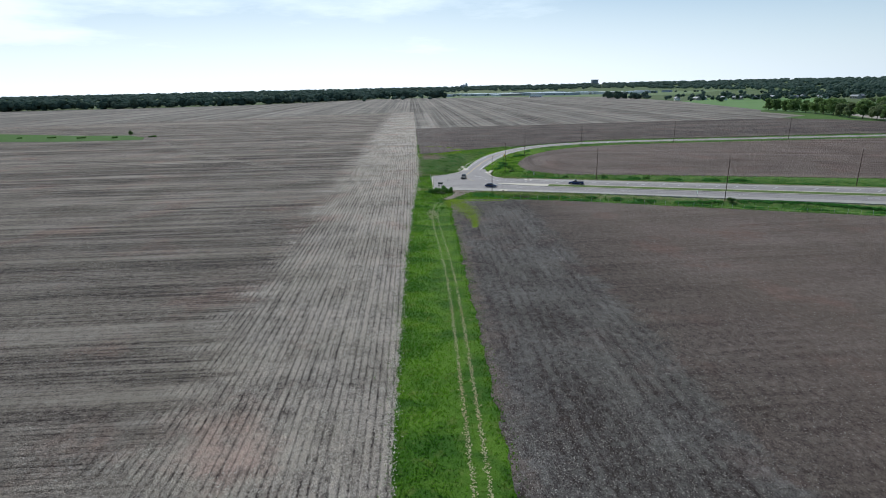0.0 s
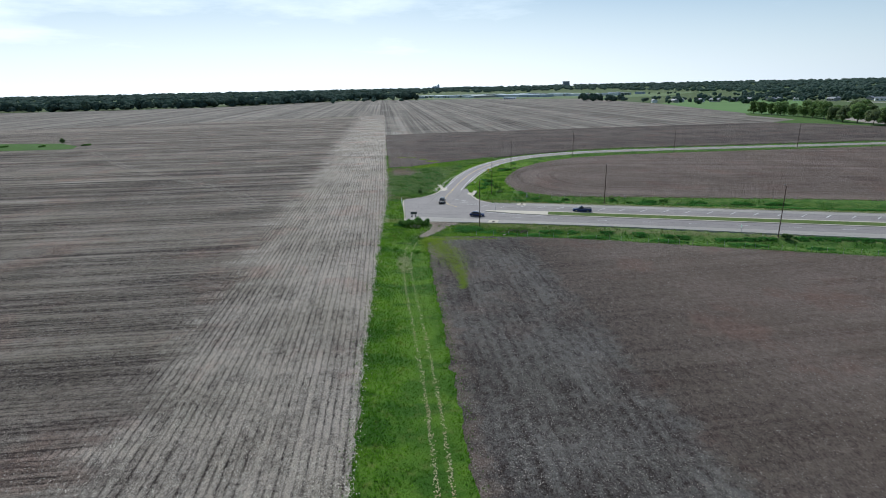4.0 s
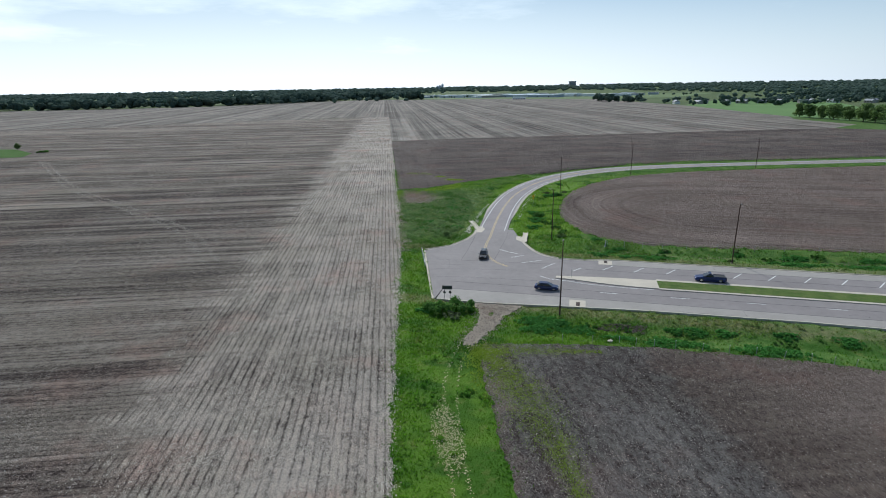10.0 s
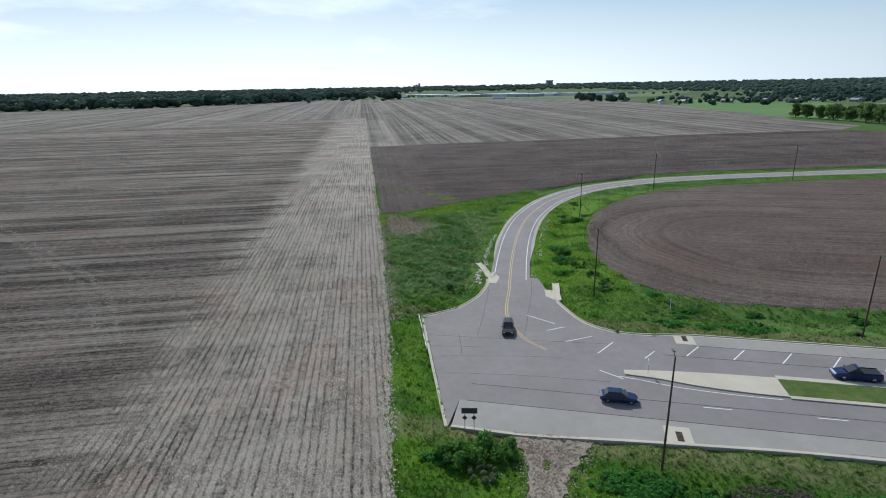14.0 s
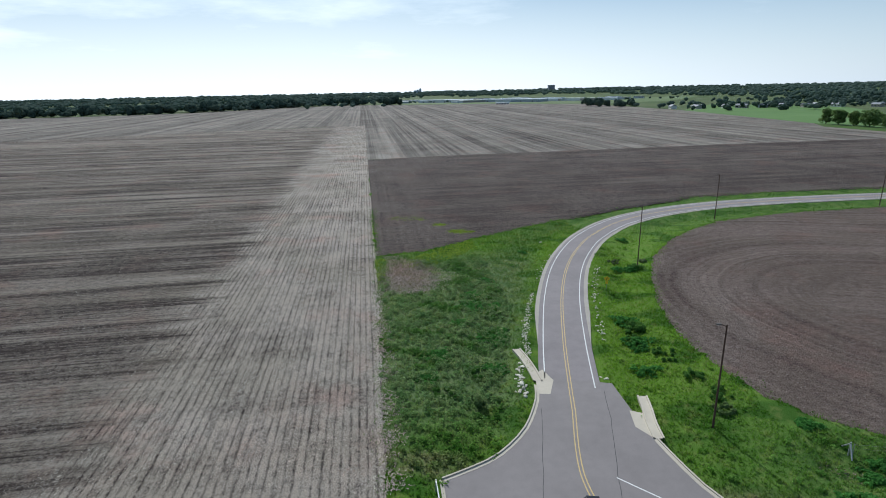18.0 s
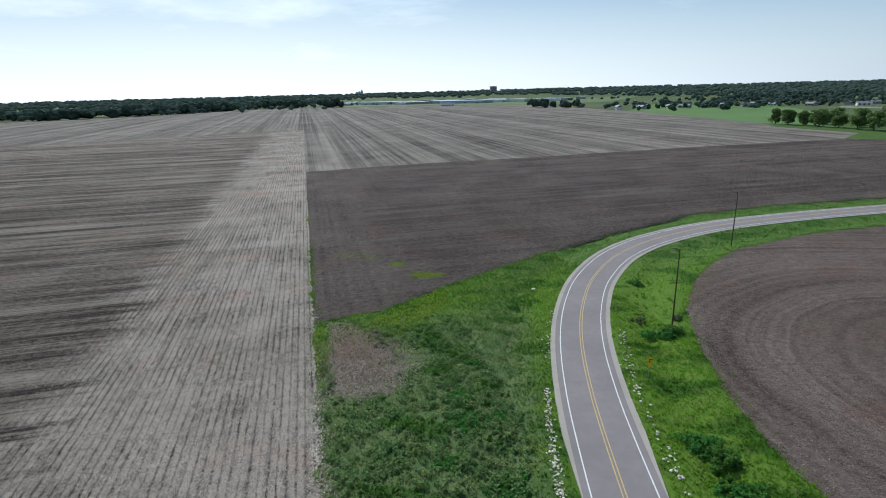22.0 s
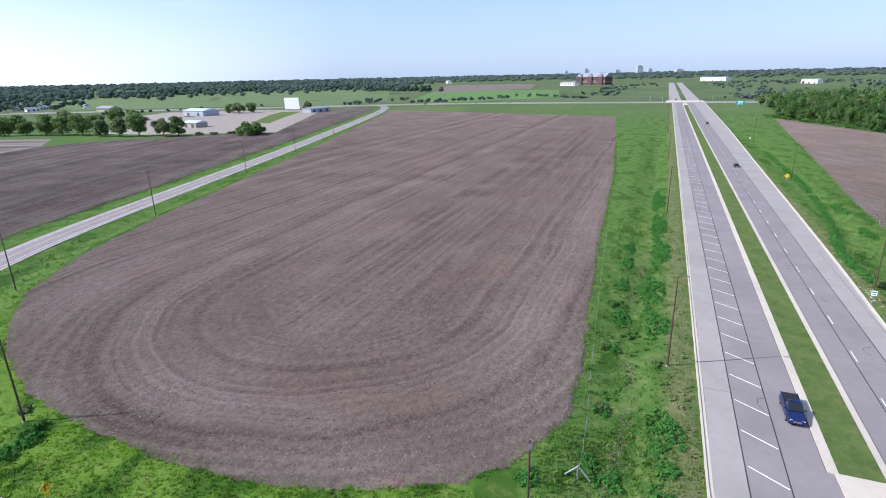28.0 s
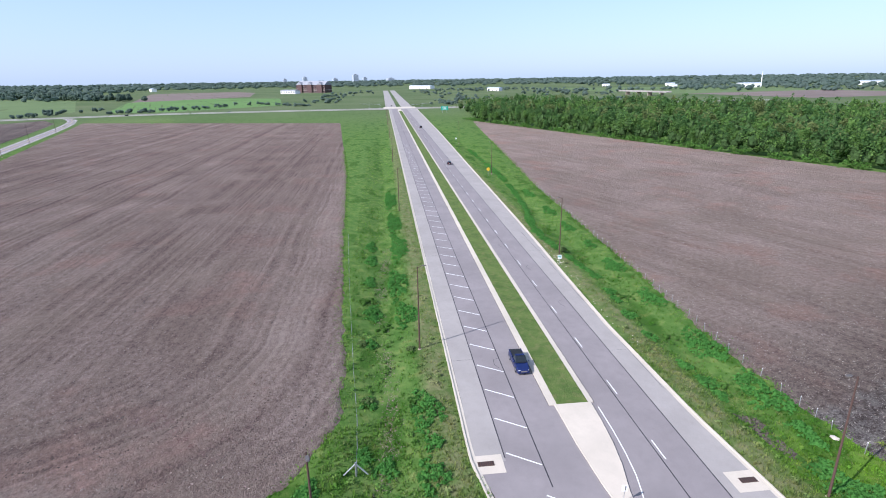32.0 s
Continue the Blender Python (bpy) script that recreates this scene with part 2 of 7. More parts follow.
def north_material(name):
    """Dark tilled soil in passes from east to west, with its headland passes at the west end."""
    k, tint, patch = soil_field(name)
    coarse, fine = speckle(k, 90)
    x, y, _ = k.sep()
    edge = k.math("ADD", x, k.ramp(k.noise(0.09, 4), 0.3, 0.7, -9.0, 9.0))
    head = k.ramp(k.math("SUBTRACT", edge, k.ramp(y, 400, 520, 0.0, 24.0)), 24, 15)
    passes = k.mix(head, broken(k, swaths(k, 0.12, 90, 0.008, 0.09), 0.02), broken(k, swaths(k, 0.5, 0, 0.008, 0.16), 0.05))
    narrow = broken(k, swaths(k, 0.7, 90, 0.02, 0.12), 0.05)
    amount = total(k, 0.33, (coarse, 0.38), (fine, 0.36), (patch, 0.3), (passes, 0.22), (narrow, 0.16))
    amount = k.math("ADD", amount, k.math("MULTIPLY", head, 0.06))
    base, clods = soil_color(k, (0.075, 0.058, 0.053), (0.15, 0.10, 0.085), 0.3, tint)
    color = k.mix(k.ramp(amount, 0.05, 1.0), base, straw_color(k, (0.36, 0.298, 0.258), tint))
    return k.done(color, k.math("ADD", k.math("ADD", coarse, fine), clods), 1.0, 0.16)


def south_material(name):
    """Dark tilled soil: passes beside the lane run along it, and farther east they run across."""
    k, tint, patch = soil_field(name)
    coarse, fine = speckle(k, 0)
    x, y, _ = k.sep()
    edge = k.math("ADD", x, k.ramp(k.noise(0.25, 4, 0.7), 0.3, 0.7, -2.2, 2.2))
    side = k.ramp(edge, 35.5, 38.5)
    up = total(k, 0.30, (broken(k, swaths(k, 0.45, 0, 0.02, 0.12), 0.06), 0.17), (broken(k, furrows(k, 1.9, 0, 0.6), 0.12), 0.12), (k.ramp(k.noise(0.13, 4, 0.65, k.mapped((1, 0.5, 1), 0)), 0.36, 0.64), 0.24))
    up = k.math("ADD", up, k.math("MULTIPLY", k.ramp(edge, 27, 36.5), 0.07))
    # Base amount rises eastward: front light on the soil, put into the colour.
    cross = total(k, k.ramp(edge, 36, 66, 0.36, 0.58), (broken(k, swaths(k, 0.2, 88, 0.015, 0.1), 0.04), 0.16), (broken(k, swaths(k, 0.8, 88, 0.03, 0.12), 0.08), 0.16))
    amount = total(k, k.mix(side, up, cross), (coarse, 0.44), (fine, 0.44), (patch, 0.14))
    base, clods = soil_color(k, (0.066, 0.051, 0.046), (0.125, 0.085, 0.07), 0.3, tint)
    # Soil painted brighter eastward too, in place of the front light there.
    base = k.mix(k.ramp(edge, 36, 66), base, k.mix(1.0, base, (1.8, 1.55, 1.45), "MULTIPLY"))
    pale = k.mix(side, straw_color(k, (0.40, 0.375, 0.345), tint), straw_color(k, (0.35, 0.285, 0.24), tint))
    color = k.mix(k.ramp(amount, 0.05, 1.0), base, pale)
    rim = k.math("MULTIPLY", k.ramp(k.math("SUBTRACT", edge, k.ramp(y, 40, 190, 9.2, 12.4)), 2.6, 0.2), k.ramp(k.noise(0.09, 3), 0.42, 0.56, 0.1, 0.75))
    color = k.mix(rim, color, k.mix(fine, (0.15, 0.105, 0.085), (0.40, 0.31, 0.26)))
    return k.done(color, k.math("ADD", k.math("ADD", coarse, fine), clods), 1.0, 0.16)


def far_material(name):
    """Harvested field seen far off: long pale and dark combine swaths."""
    k, tint, patch = soil_field(name)
    coarse, fine = speckle(k, 0)
    x, y, _ = k.sep()
    wide, narrow = swaths(k, 0.075, 0, 0.004, 0.06, 2.0), swaths(k, 0.33, 0, 0.004, 0.06, 2.0)
    amount = total(k, 0.47, (broken(k, wide, 0.008), 0.34), (broken(k, narrow, 0.02), 0.42), (patch, 0.2), (coarse, 0.25), (k.ramp(k.noise(0.012, 4, 0.6), 0.3, 0.7), 0.25))
    edge = k.math("ADD", y, k.ramp(k.noise(0.03, 4), 0.3, 0.7, -10.0, 10.0))
    amount = k.math("ADD", amount, k.math("MULTIPLY", k.ramp(edge, 566, 540), 0.10))
    amount = k.math("ADD", amount, k.math("MULTIPLY", k.math("MULTIPLY", k.ramp(x, 25, 23), k.ramp(x, -1, 1)), k.ramp(edge, 825, 810, 0.0, 0.14)))
    base, clods = soil_color(k, (0.085, 0.072, 0.064), (0.16, 0.11, 0.09), 0.3, tint)
    color = k.mix(k.ramp(amount, 0.05, 0.95), base, straw_color(k, (0.40, 0.355, 0.305), tint))
    return k.done(color, k.math("ADD", coarse, clods), 1.0, 0.16)


def harvest_material(name):
    """Corn stubble: rows up the strip beside the lane, rows across it farther west, and a ragged seam between."""
    k, tint, patch = soil_field(name)
    x, y, _ = k.sep()
    teeth = k.noise(0.22, 3, 0.6, k.mapped((1, 0.02, 1), 90))
    at = k.math("ADD", x, k.math("ADD", k.ramp(teeth, 0.3, 0.7, -7.0, 7.0), k.ramp(k.noise(0.8, 4, 0.7), 0.25, 0.75, -3.5, 3.5)))
    strip = k.ramp(at, -38, -30)
    coarse, fine = speckle(k, 0)
    rows_up = broken(k, furrows(k, 1.0, 0), 0.25)
    each = k.ramp(k.noise(0.9, 2, 0.6, k.mapped((1, 0.05, 1), 0)), 0.36, 0.64)
    cross_belts = k.ramp(k.noise(0.13, 4, 0.65, k.mapped((0.2, 1, 1), 0)), 0.34, 0.66)
    up = total(k, 0.53, (rows_up, 0.48), (coarse, 0.54), (fine, 0.6), (each, 0.3), (cross_belts, 0.26), (patch, 0.28))
    up = k.math("ADD", up, k.math("ADD", k.ramp(at, -34, -12, -0.06, 0.05), k.math("ADD", k.ramp(y, 150, 420, 0.0, 0.08), k.ramp(y, 450, 820, 0.0, -0.2))))
    coarse_w, fine_w = speckle(k, 90)
    rows_w = broken(k, furrows(k, 1.0, 90), 0.2)
    bands_w = broken(k, swaths(k, 0.055, 90, 0.03, 0.035, 4.0), 0.012)
    mid_w = broken(k, swaths(k, 0.2, 90, 0.03, 0.05), 0.02)
    thin_w = broken(k, swaths(k, 0.6, 90, 0.03, 0.07), 0.04)
    across = total(k, 0.41, (rows_w, 0.26), (coarse_w, 0.46), (fine_w, 0.46), (bands_w, 0.34), (mid_w, 0.34), (thin_w, 0.36), (patch, 0.2))
    across = k.math("ADD", across, k.ramp(y, 60, 330, 0.10, 0.0))
    fac = k.ramp(k.mix(strip, across, up), 0.05, 0.95)
    base, clods = soil_color(k, (0.068, 0.053, 0.047), (0.15, 0.105, 0.092), 0.3, tint)
    color = k.mix(fac, base, k.mix(strip, straw_color(k, (0.485, 0.415, 0.345), tint), straw_color(k, (0.67, 0.58, 0.49), tint)))
    return k.done(color, k.math("ADD", k.math("ADD", k.mix(strip, k.mix(0.5, rows_w, coarse_w), k.mix(0.5, rows_up, coarse)), fine), clods), 1.0, 0.16)


M = {}
M["stubble"] = M["west"] = harvest_material("corn_stubble")
M["far"] = far_material("far_stubble")
M["south"] = south_material("south_tilled")
M["north"] = north_material("north_tilled")
M["inner"] = inner_material("inner_tilled")


def grass_color(k):
    """Verge grass by place: bright near the roads, grey-green weeds in the meadow, lush and dry patches."""
    big, mid = k.noise(0.11, 4, 0.55), k.noise(0.5, 5, 0.65)
    lush = k.noise(0.2, 3, 0.5, k.mapped((0.5, 1, 1), 20))
    c = k.mix(k.ramp(big, 0.42, 0.58), (0.055, 0.13, 0.014), (0.098, 0.19, 0.02))
    x, y, _ = k.sep()
    c = k.mix(k.ramp(x, 26, 48, 0.0, 0.85), c, k.mix(k.ramp(mid, 0.36, 0.6), (0.056, 0.128, 0.025), (0.112, 0.188, 0.048)))
    u = k.math("ADD", k.math("SUBTRACT", x, k.math("MULTIPLY", y, 0.33)), k.ramp(mid, 0.3, 0.7, -2.5, 2.5))
    meadow = k.math("MULTIPLY", k.math("MULTIPLY", k.ramp(u, -62, -67), k.ramp(y, 243, 256)), k.ramp(y, 326, 312))
    c = k.mix(k.math("MULTIPLY", k.ramp(u, -65, -60, 0.0, 0.8), k.math("MULTIPLY", k.ramp(y, 238, 256), k.ramp(y, 345, 325))), c, (0.125, 0.225, 0.026))
    c = k.mix(meadow, c, k.mix(k.ramp(k.noise(0.35, 5, 0.7), 0.36, 0.64), (0.082, 0.145, 0.05), (0.155, 0.205, 0.085)))
    c = k.mix(k.ramp(lush, 0.53, 0.61, 0.0, 0.8), c, (0.036, 0.10, 0.012))
    c = k.mix(k.ramp(mid, 0.54, 0.74, 0.0, 0.5), c, (0.21, 0.215, 0.07))
    n = k.math("ADD", k.math("MULTIPLY", x, 0.34202), k.math("MULTIPLY", y, 0.93969))
    for at in (231.3, 197.8):
        strip = k.ramp(k.math("ABSOLUTE", k.math("SUBTRACT", n, at)), 1.0, 2.8, 0.75, 0.0)
        c = k.mix(strip, c, k.mix(k.ramp(mid, 0.4, 0.6), (0.115, 0.155, 0.05), (0.20, 0.19, 0.10)))
    dx, dy = k.math("DIVIDE", k.math("SUBTRACT", x, 9.5), 6.5), k.math("DIVIDE", k.math("SUBTRACT", y, 307), 11.0)
    out = k.math("ADD", k.math("SQRT", k.math("ADD", k.math("MULTIPLY", dx, dx), k.math("MULTIPLY", dy, dy))), k.ramp(mid, 0.3, 0.7, -0.45, 0.45))
    return k.mix(k.ramp(out, 1.15, 0.6, 0.0, 0.85), c, k.mix(k.ramp(k.noise(1.6, 5, 0.8), 0.35, 0.65), (0.13, 0.10, 0.085), (0.26, 0.205, 0.18)))


def grass_material(name, a, b, dry, dryness=0.5, scale=0.16, beyond=None):
    k = Nodes(name, 0.9, 0.0, 0.05)
    mid = k.noise(0.9, 5, 0.65)
    fine = k.noise(7.0, 5, 0.7)
    if beyond:
        c = grass_color(k)
        away = k.n.new("ShaderNodeVectorMath")
        away.operation = "DISTANCE"
        away.inputs[1].default_value = (60, 230, 0)
        k.l.new(k.pos, away.inputs[0])
        c = k.mix(k.ramp(away.outputs["Value"], 330, 800), c, k.mix(k.ramp(k.noise(0.006, 5), 0.35, 0.65), beyond[0], beyond[1]))
    else:
        c = k.mix(k.ramp(k.noise(scale, 5, 0.6), 0.36, 0.62), a, b)
        c = k.mix(k.ramp(mid, 0.5, 0.72, 0.0, dryness), c, dry)
    c = k.mix(k.ramp(fine, 0.3, 0.7), k.mix(0.3, c, (0.03, 0.035, 0.015)), c)
    return k.done(c, k.math("ADD", mid, fine), 0.9, 0.15)


M["grass"] = grass_material("verge_grass", None, None, None, beyond=((0.075, 0.115, 0.045), (0.125, 0.155, 0.075)))
M["mown"] = grass_material("median_turf", (0.075, 0.125, 0.032), (0.115, 0.165, 0.045), (0.20, 0.18, 0.085), 0.6, 0.3)
M["meadow"] = grass_material("meadow", (0.06, 0.13, 0.025), (0.09, 0.19, 0.035), (0.13, 0.16, 0.06), 0.3, 0.02)


def asphalt_material(name, base, scale=1.0):
    k = Nodes(name, 0.85, 0.0, 0.3)
    big, mid, fine = k.noise(0.12, 4), k.noise(0.8, 5), k.noise(30.0, 3)
    c = k.mix(k.ramp(big, 0.3, 0.7), tuple(v * 0.86 for v in base), tuple(v * 1.12 for v in base))
    c = k.mix(k.ramp(mid, 0.45, 0.75, 0.0, 0.35), c, tuple(v * 0.8 for v in base))
    c = k.mix(k.ramp(fine, 0.35, 0.65, 0.0, 0.3), c, tuple(min(1, v * 1.5) for v in base))
    return k.done(c, fine, 0.25, 0.01, k.ramp(mid, 0.3, 0.7, 0.75, 0.95))


M["asphalt"] = asphalt_material("grey_asphalt", (0.2, 0.179, 0.174))
M["road"] = asphalt_material("side_road_asphalt", (0.205, 0.182, 0.182))
M["concrete"] = asphalt_material("shoulder_concrete", (0.266, 0.245, 0.224))
M["curb"] = asphalt_material("kerb_concrete", (0.43, 0.385, 0.315))
M["slab"] = asphalt_material("pale_concrete", (0.45, 0.40, 0.325))
M["gravel"] = asphalt_material("gravel", (0.27, 0.225, 0.175))
M["verge_gravel"] = asphalt_material("verge_gravel", (0.33, 0.3, 0.262))
M["seal"] = plain("joint_sealant", (0.035, 0.032, 0.035), 0.7)
M["white"] = plain("road_paint_white", (0.66, 0.66, 0.64), 0.7, scale=6, spread=0.18)
M["yellow"] = plain("road_paint_yellow", (0.5, 0.36, 0.15), 0.7, scale=6, spread=0.25)
M["rust"] = plain("weathered_steel", (0.085, 0.05, 0.038), 0.75, 0.2)
M["dark"] = plain("dark_metal", (0.03, 0.03, 0.032), 0.5, 0.5)

# ---- plan ----
from mathutils.geometry import tessellate_polygon


def smooth_line(pts, step=2.0):
    """A Catmull-Rom line through the points, at even steps."""
    p = np.array(pts, float)
    p = np.vstack([2 * p[0] - p[1], p, 2 * p[-1] - p[-2]])
    out = []
    for a, b, c, d in zip(p[:-3], p[1:-2], p[2:-1], p[3:]):
        n = max(2, int(np.hypot(*(c - b)) / step))
        t = np.linspace(0, 1, n, endpoint=False)[:, None]
        out.append(0.5 * (2 * b + (c - a) * t + (2 * a - 5 * b + 4 * c - d) * t**2 + (3 * b - a - 3 * c + d) * t**3))
    return np.vstack(out + [p[-2][None]])


def normals(line):
    d = np.gradient(line, axis=0)
    d /= np.linalg.norm(d, axis=1)[:, None]
    return np.stack([-d[:, 1], d[:, 0]], 1)


def inside(poly, xy):
    """Which of the points lie inside the polygon."""
    poly, x, y = np.asarray(poly, float), xy[:, 0], xy[:, 1]
    hit = np.zeros(len(xy), bool)
    for (ax, ay), (bx, by) in zip(poly, np.roll(poly, -1, 0)):
        if ay != by:
            hit ^= ((ay > y) != (by > y)) & (x < (bx - ax) * (y - ay) / (by - ay) + ax)
    return hit


def near_line(line, xy):
    """Each point's distance to a line of points."""
    best = np.full(len(xy), 1e9)
    for a, b in zip(line[:-1], line[1:]):
        d = b - a
        t = np.clip(((xy - a) @ d) / (d @ d), 0, 1)
        best = np.minimum(best, np.hypot(*(xy - a - t[:, None] * d).T))
    return best


HW_A = radians(-20.0)
HU, HN = np.array([math.cos(HW_A), math.sin(HW_A)]), np.array([-math.sin(HW_A), math.cos(HW_A)])


def hw(s, n):
    """A place from its distance along the highway and across it."""
    return HU * s + HN * n


# distances across the highway of its edges, from the south kerb to the north one
S_CURB, S_JOINT, S_DASH, S_MED, N_MED, HATCH, N_JOINT, N_CURB = 200.8, 204.3, 208.0, 212.3, 216.9, 221.5, 225.4, 229.3
HW_W, HW_E = -64.0, 690.0  # how far it runs along


def south_edge(s):
    """The south kerb's place across the highway."""
    return np.interp(s, [-66, -55, -46, -40, -26, 0, 20, 50, 90, 176, 345, 700, 2000], [198.2, 197.9, 198.8, 199.3, 200.3, 200.8, 200.3, 199.4, 198.6, 197.2, 194.0, 190.5, 190.5])


SIDE = smooth_line([(21.5, 232), (24.7, 245.4), (27.9, 256.4), (32.4, 271), (38.6, 288.8), (45.6, 305.0), (53.6, 319.0), (62.8, 331.2), (76.5, 343.8),
                    (94, 353), (118, 359.2), (152, 360.8), (205, 358.5), (320, 352.5), (470, 348), (640, 345), (730, 348), (790, 360)])
SIDE_N = normals(SIDE)

EDGE_W = [(-5, -60), (-3.9, 44), (-3.6, 79), (-2.6, 130), (-1.6, 160), (-0.6, 190), (0.6, 215), (1.6, 243), (2.2, 280), (2.4, 322), (2.2, 520)]
FIELDS = {
    "stubble": [(-34.5, -60)] + EDGE_W + [(2.2, 862), (-42, 862), (-38, 520)],
    "west": [(-1500, -200), (-32, -200), (-32, -60), (-34.5, 520), (-38, 855), (-220, 812), (-445, 744), (-1500, 560)],
    "far": [(-1500, 560), (-445, 744), (-220, 812), (-42, 862), (2.2, 862), (2.2, 524), (51, 529), (148, 530), (239, 534), (365, 532), (412, 560), (415, 640), (440, 680), (500, 1010),
            (520, 1440), (330, 1640), (100, 1740), (-40, 1840), (-190, 1760), (-390, 1500), (-610, 1440), (-930, 1440), (-1500, 1400)],
    "south": [(8.6, -60), (8.9, 43), (9.9, 74), (10.6, 119), (11.5, 160), (12.2, 184), (13.6, 188.4), (24, 187), (40, 183.6), (58.5, 177), (88.7, 163.5), (173, 128.2), (473, -11), (100, -12), (90, -60)],
    "north": [(3.0, 324), (15.6, 325.9), (30, 335), (58.4, 350), (85.7, 362.5), (121, 374.5), (156, 376), (205, 373), (350, 366), (560, 361), (700, 360), (770, 380), (720, 426), (440, 400), (420, 440),
              (395, 500), (365, 532), (239, 534), (148, 530), (51, 529), (2.4, 522)],
    "inner": [(52.5, 249.7), (51.3, 259.5), (52, 271), (55.5, 283), (61.5, 296), (69, 309), (79, 320), (90, 329), (105, 338), (132, 343.3), (168, 344), (226, 341.8), (350, 338), (560, 335), (692, 334), (526, 105),
              (238.7, 184.0), (134, 216), (92, 228.5), (75, 233), (63, 237.8), (56, 243.5)],
}
PAD = [(7.3, 208.3), (7.6, 222), (7.9, 240.8), (11.5, 242.0), (15.0, 243.8), (19.2, 248), (22.6, 254.0), (24.6, 259.5), (33.9, 256.2), (33.3, 246), (33.7, 238.3), (35.0, 232.9), (38.3, 228.7),
       (43.5, 226.4), (49.7, 225.4)]


def ragged(poly, step, amount, seed, only_near=True):
    """The polygon's outline with small bites, near the camera's way only."""
    rng, out = np.random.default_rng(seed), []
    p = np.array(poly, float)
    for a, b in zip(p, np.roll(p, -1, 0)):
        d = b - a
        far = min(np.hypot(*(a - (20, 220))), np.hypot(*(b - (20, 220)))) > 420
        n = 1 if far else max(1, int(np.hypot(*d) / step))
        side = np.array([-d[1], d[0]]) / max(1e-6, np.hypot(*d))
        for i in range(n):
            j = 0 if i == 0 else rng.normal(0, amount) + 0.5 * amount * math.sin((a[0] + a[1]) * 0.3 + i * step * 0.35)
            out.append(a + d * i / n + side * j)
    return np.array(out)


FIELD_LINES = {k: ragged(v, 1.2, 0.16, i) for i, (k, v) in enumerate(FIELDS.items())}


# ---- mesh helpers ----
def mesh_np(name, verts, faces, mat=None):
    """A mesh from an array of places and an array of faces, all of them with as many corners."""
    me = bpy.data.meshes.new(name)
    verts, faces = np.ascontiguousarray(verts, np.float32), np.ascontiguousarray(faces, np.int32)
    n, k = faces.shape
    me.vertices.add(len(verts))
    me.vertices.foreach_set("co", verts.ravel())
    me.loops.add(n * k)
    me.loops.foreach_set("vertex_index", faces.ravel())
    me.polygons.add(n)
    me.polygons.foreach_set("loop_start", np.arange(0, n * k, k, dtype=np.int32))
    me.update(calc_edges=True)
    me.polygons.foreach_set("use_smooth", np.zeros(n, bool))
    if mat:
        me.materials.append(mat)
    return me


def part(name, bm, material, parent, label=""):
    """Link a bmesh (or a mesh) as one object under its thing."""
    if isinstance(bm, bpy.types.Mesh):
        me = bm
    else:
        me = bpy.data.meshes.new(name)
        flat_top = all(len(f.verts) == 3 for f in bm.faces)
        if not flat_top:
            bmesh.ops.recalc_face_normals(bm, faces=bm.faces)
        bm.to_mesh(me)
        bm.free()
    if material and not me.materials:
        me.materials.append(material)
    ob = new(name, me)
    if parent:
        ob.parent = parent
    if label:
        ob["label"] = label
    return ob


def thing(name, m, label, category, group="", kind=""):
    ob = new(name)
    ob.matrix_world = m
    return tagged(ob, label, category, group, kind)


def slab(outline, z0, z1, bevel=0.0):
    """A flat plate over an outline."""
    o = np.array([tuple(q) for q in outline], float)
    if (o[:, 0] * np.roll(o[:, 1], -1) - np.roll(o[:, 0], -1) * o[:, 1]).sum() < 0:
        o = o[::-1]
    bm = bmesh.new()
    top = [bm.verts.new((x, y, z1)) for x, y in o]
    for tri in tessellate_polygon([[Vector((x, y, 0)) for x, y in o]]):
        a, b, c = (o[k] for k in tri)
        up = (b[0] - a[0]) * (c[1] - a[1]) - (b[1] - a[1]) * (c[0] - a[0])
        if abs(up) > 1e-9:
            bm.faces.new([top[k] for k in (tri if up > 0 else tri[::-1])])
    if z1 > z0:
        low = [bm.verts.new((x, y, z0)) for x, y in o]
        for i in range(len(top)):
            j = (i + 1) % len(top)
            bm.faces.new((top[j], top[i], low[i], low[j]))
    return bm


def ribbon(line, left, right, z0, z1):
    """A band along a line, from one side distance to the other (to its left is positive), with sides."""
    line = np.asarray(line, float)
    nn = normals(line)
    a, b = line + nn * left, line + nn * right
    n = len(line)
    v = np.vstack([np.c_[a, np.full(n, z1)], np.c_[b, np.full(n, z1)], np.c_[a, np.full(n, z0)], np.c_[b, np.full(n, z0)]])
    i = np.arange(n - 1)
    f = np.vstack([np.c_[i, i + n, i + n + 1, i + 1], np.c_[i, i + 1, i + 2 * n + 1, i + 2 * n], np.c_[i + n, i + 3 * n, i + 3 * n + 1, i + n + 1]])
    if left < right:
        f = f[:, ::-1]
    return v, f


def box(bm, size, at=(0, 0, 0), turn=None, bevel=0.0):
    m = Matrix.Translation(at) @ (turn or Matrix()) @ Matrix.Diagonal((*size, 1))
    made = bmesh.ops.create_cube(bm, size=1.0, matrix=m)
    if bevel:
        edges = {e for v in made["verts"] for e in v.link_edges}
        bmesh.ops.bevel(bm, geom=list(edges), offset=bevel, segments=2, affect="EDGES")
    return bm


def tube(bm, a, b, r0, r1, n=10):
    a, b = Vector(a), Vector(b)
    q = (b - a).to_track_quat("Z", "Y").to_matrix().to_4x4()
    bmesh.ops.create_cone(bm, cap_ends=True, segments=n, radius1=r0, radius2=r1, depth=(b - a).length, matrix=Matrix.Translation((a + b) / 2) @ q)
    return bm

# ---- ground ----
rng = np.random.default_rng(7)


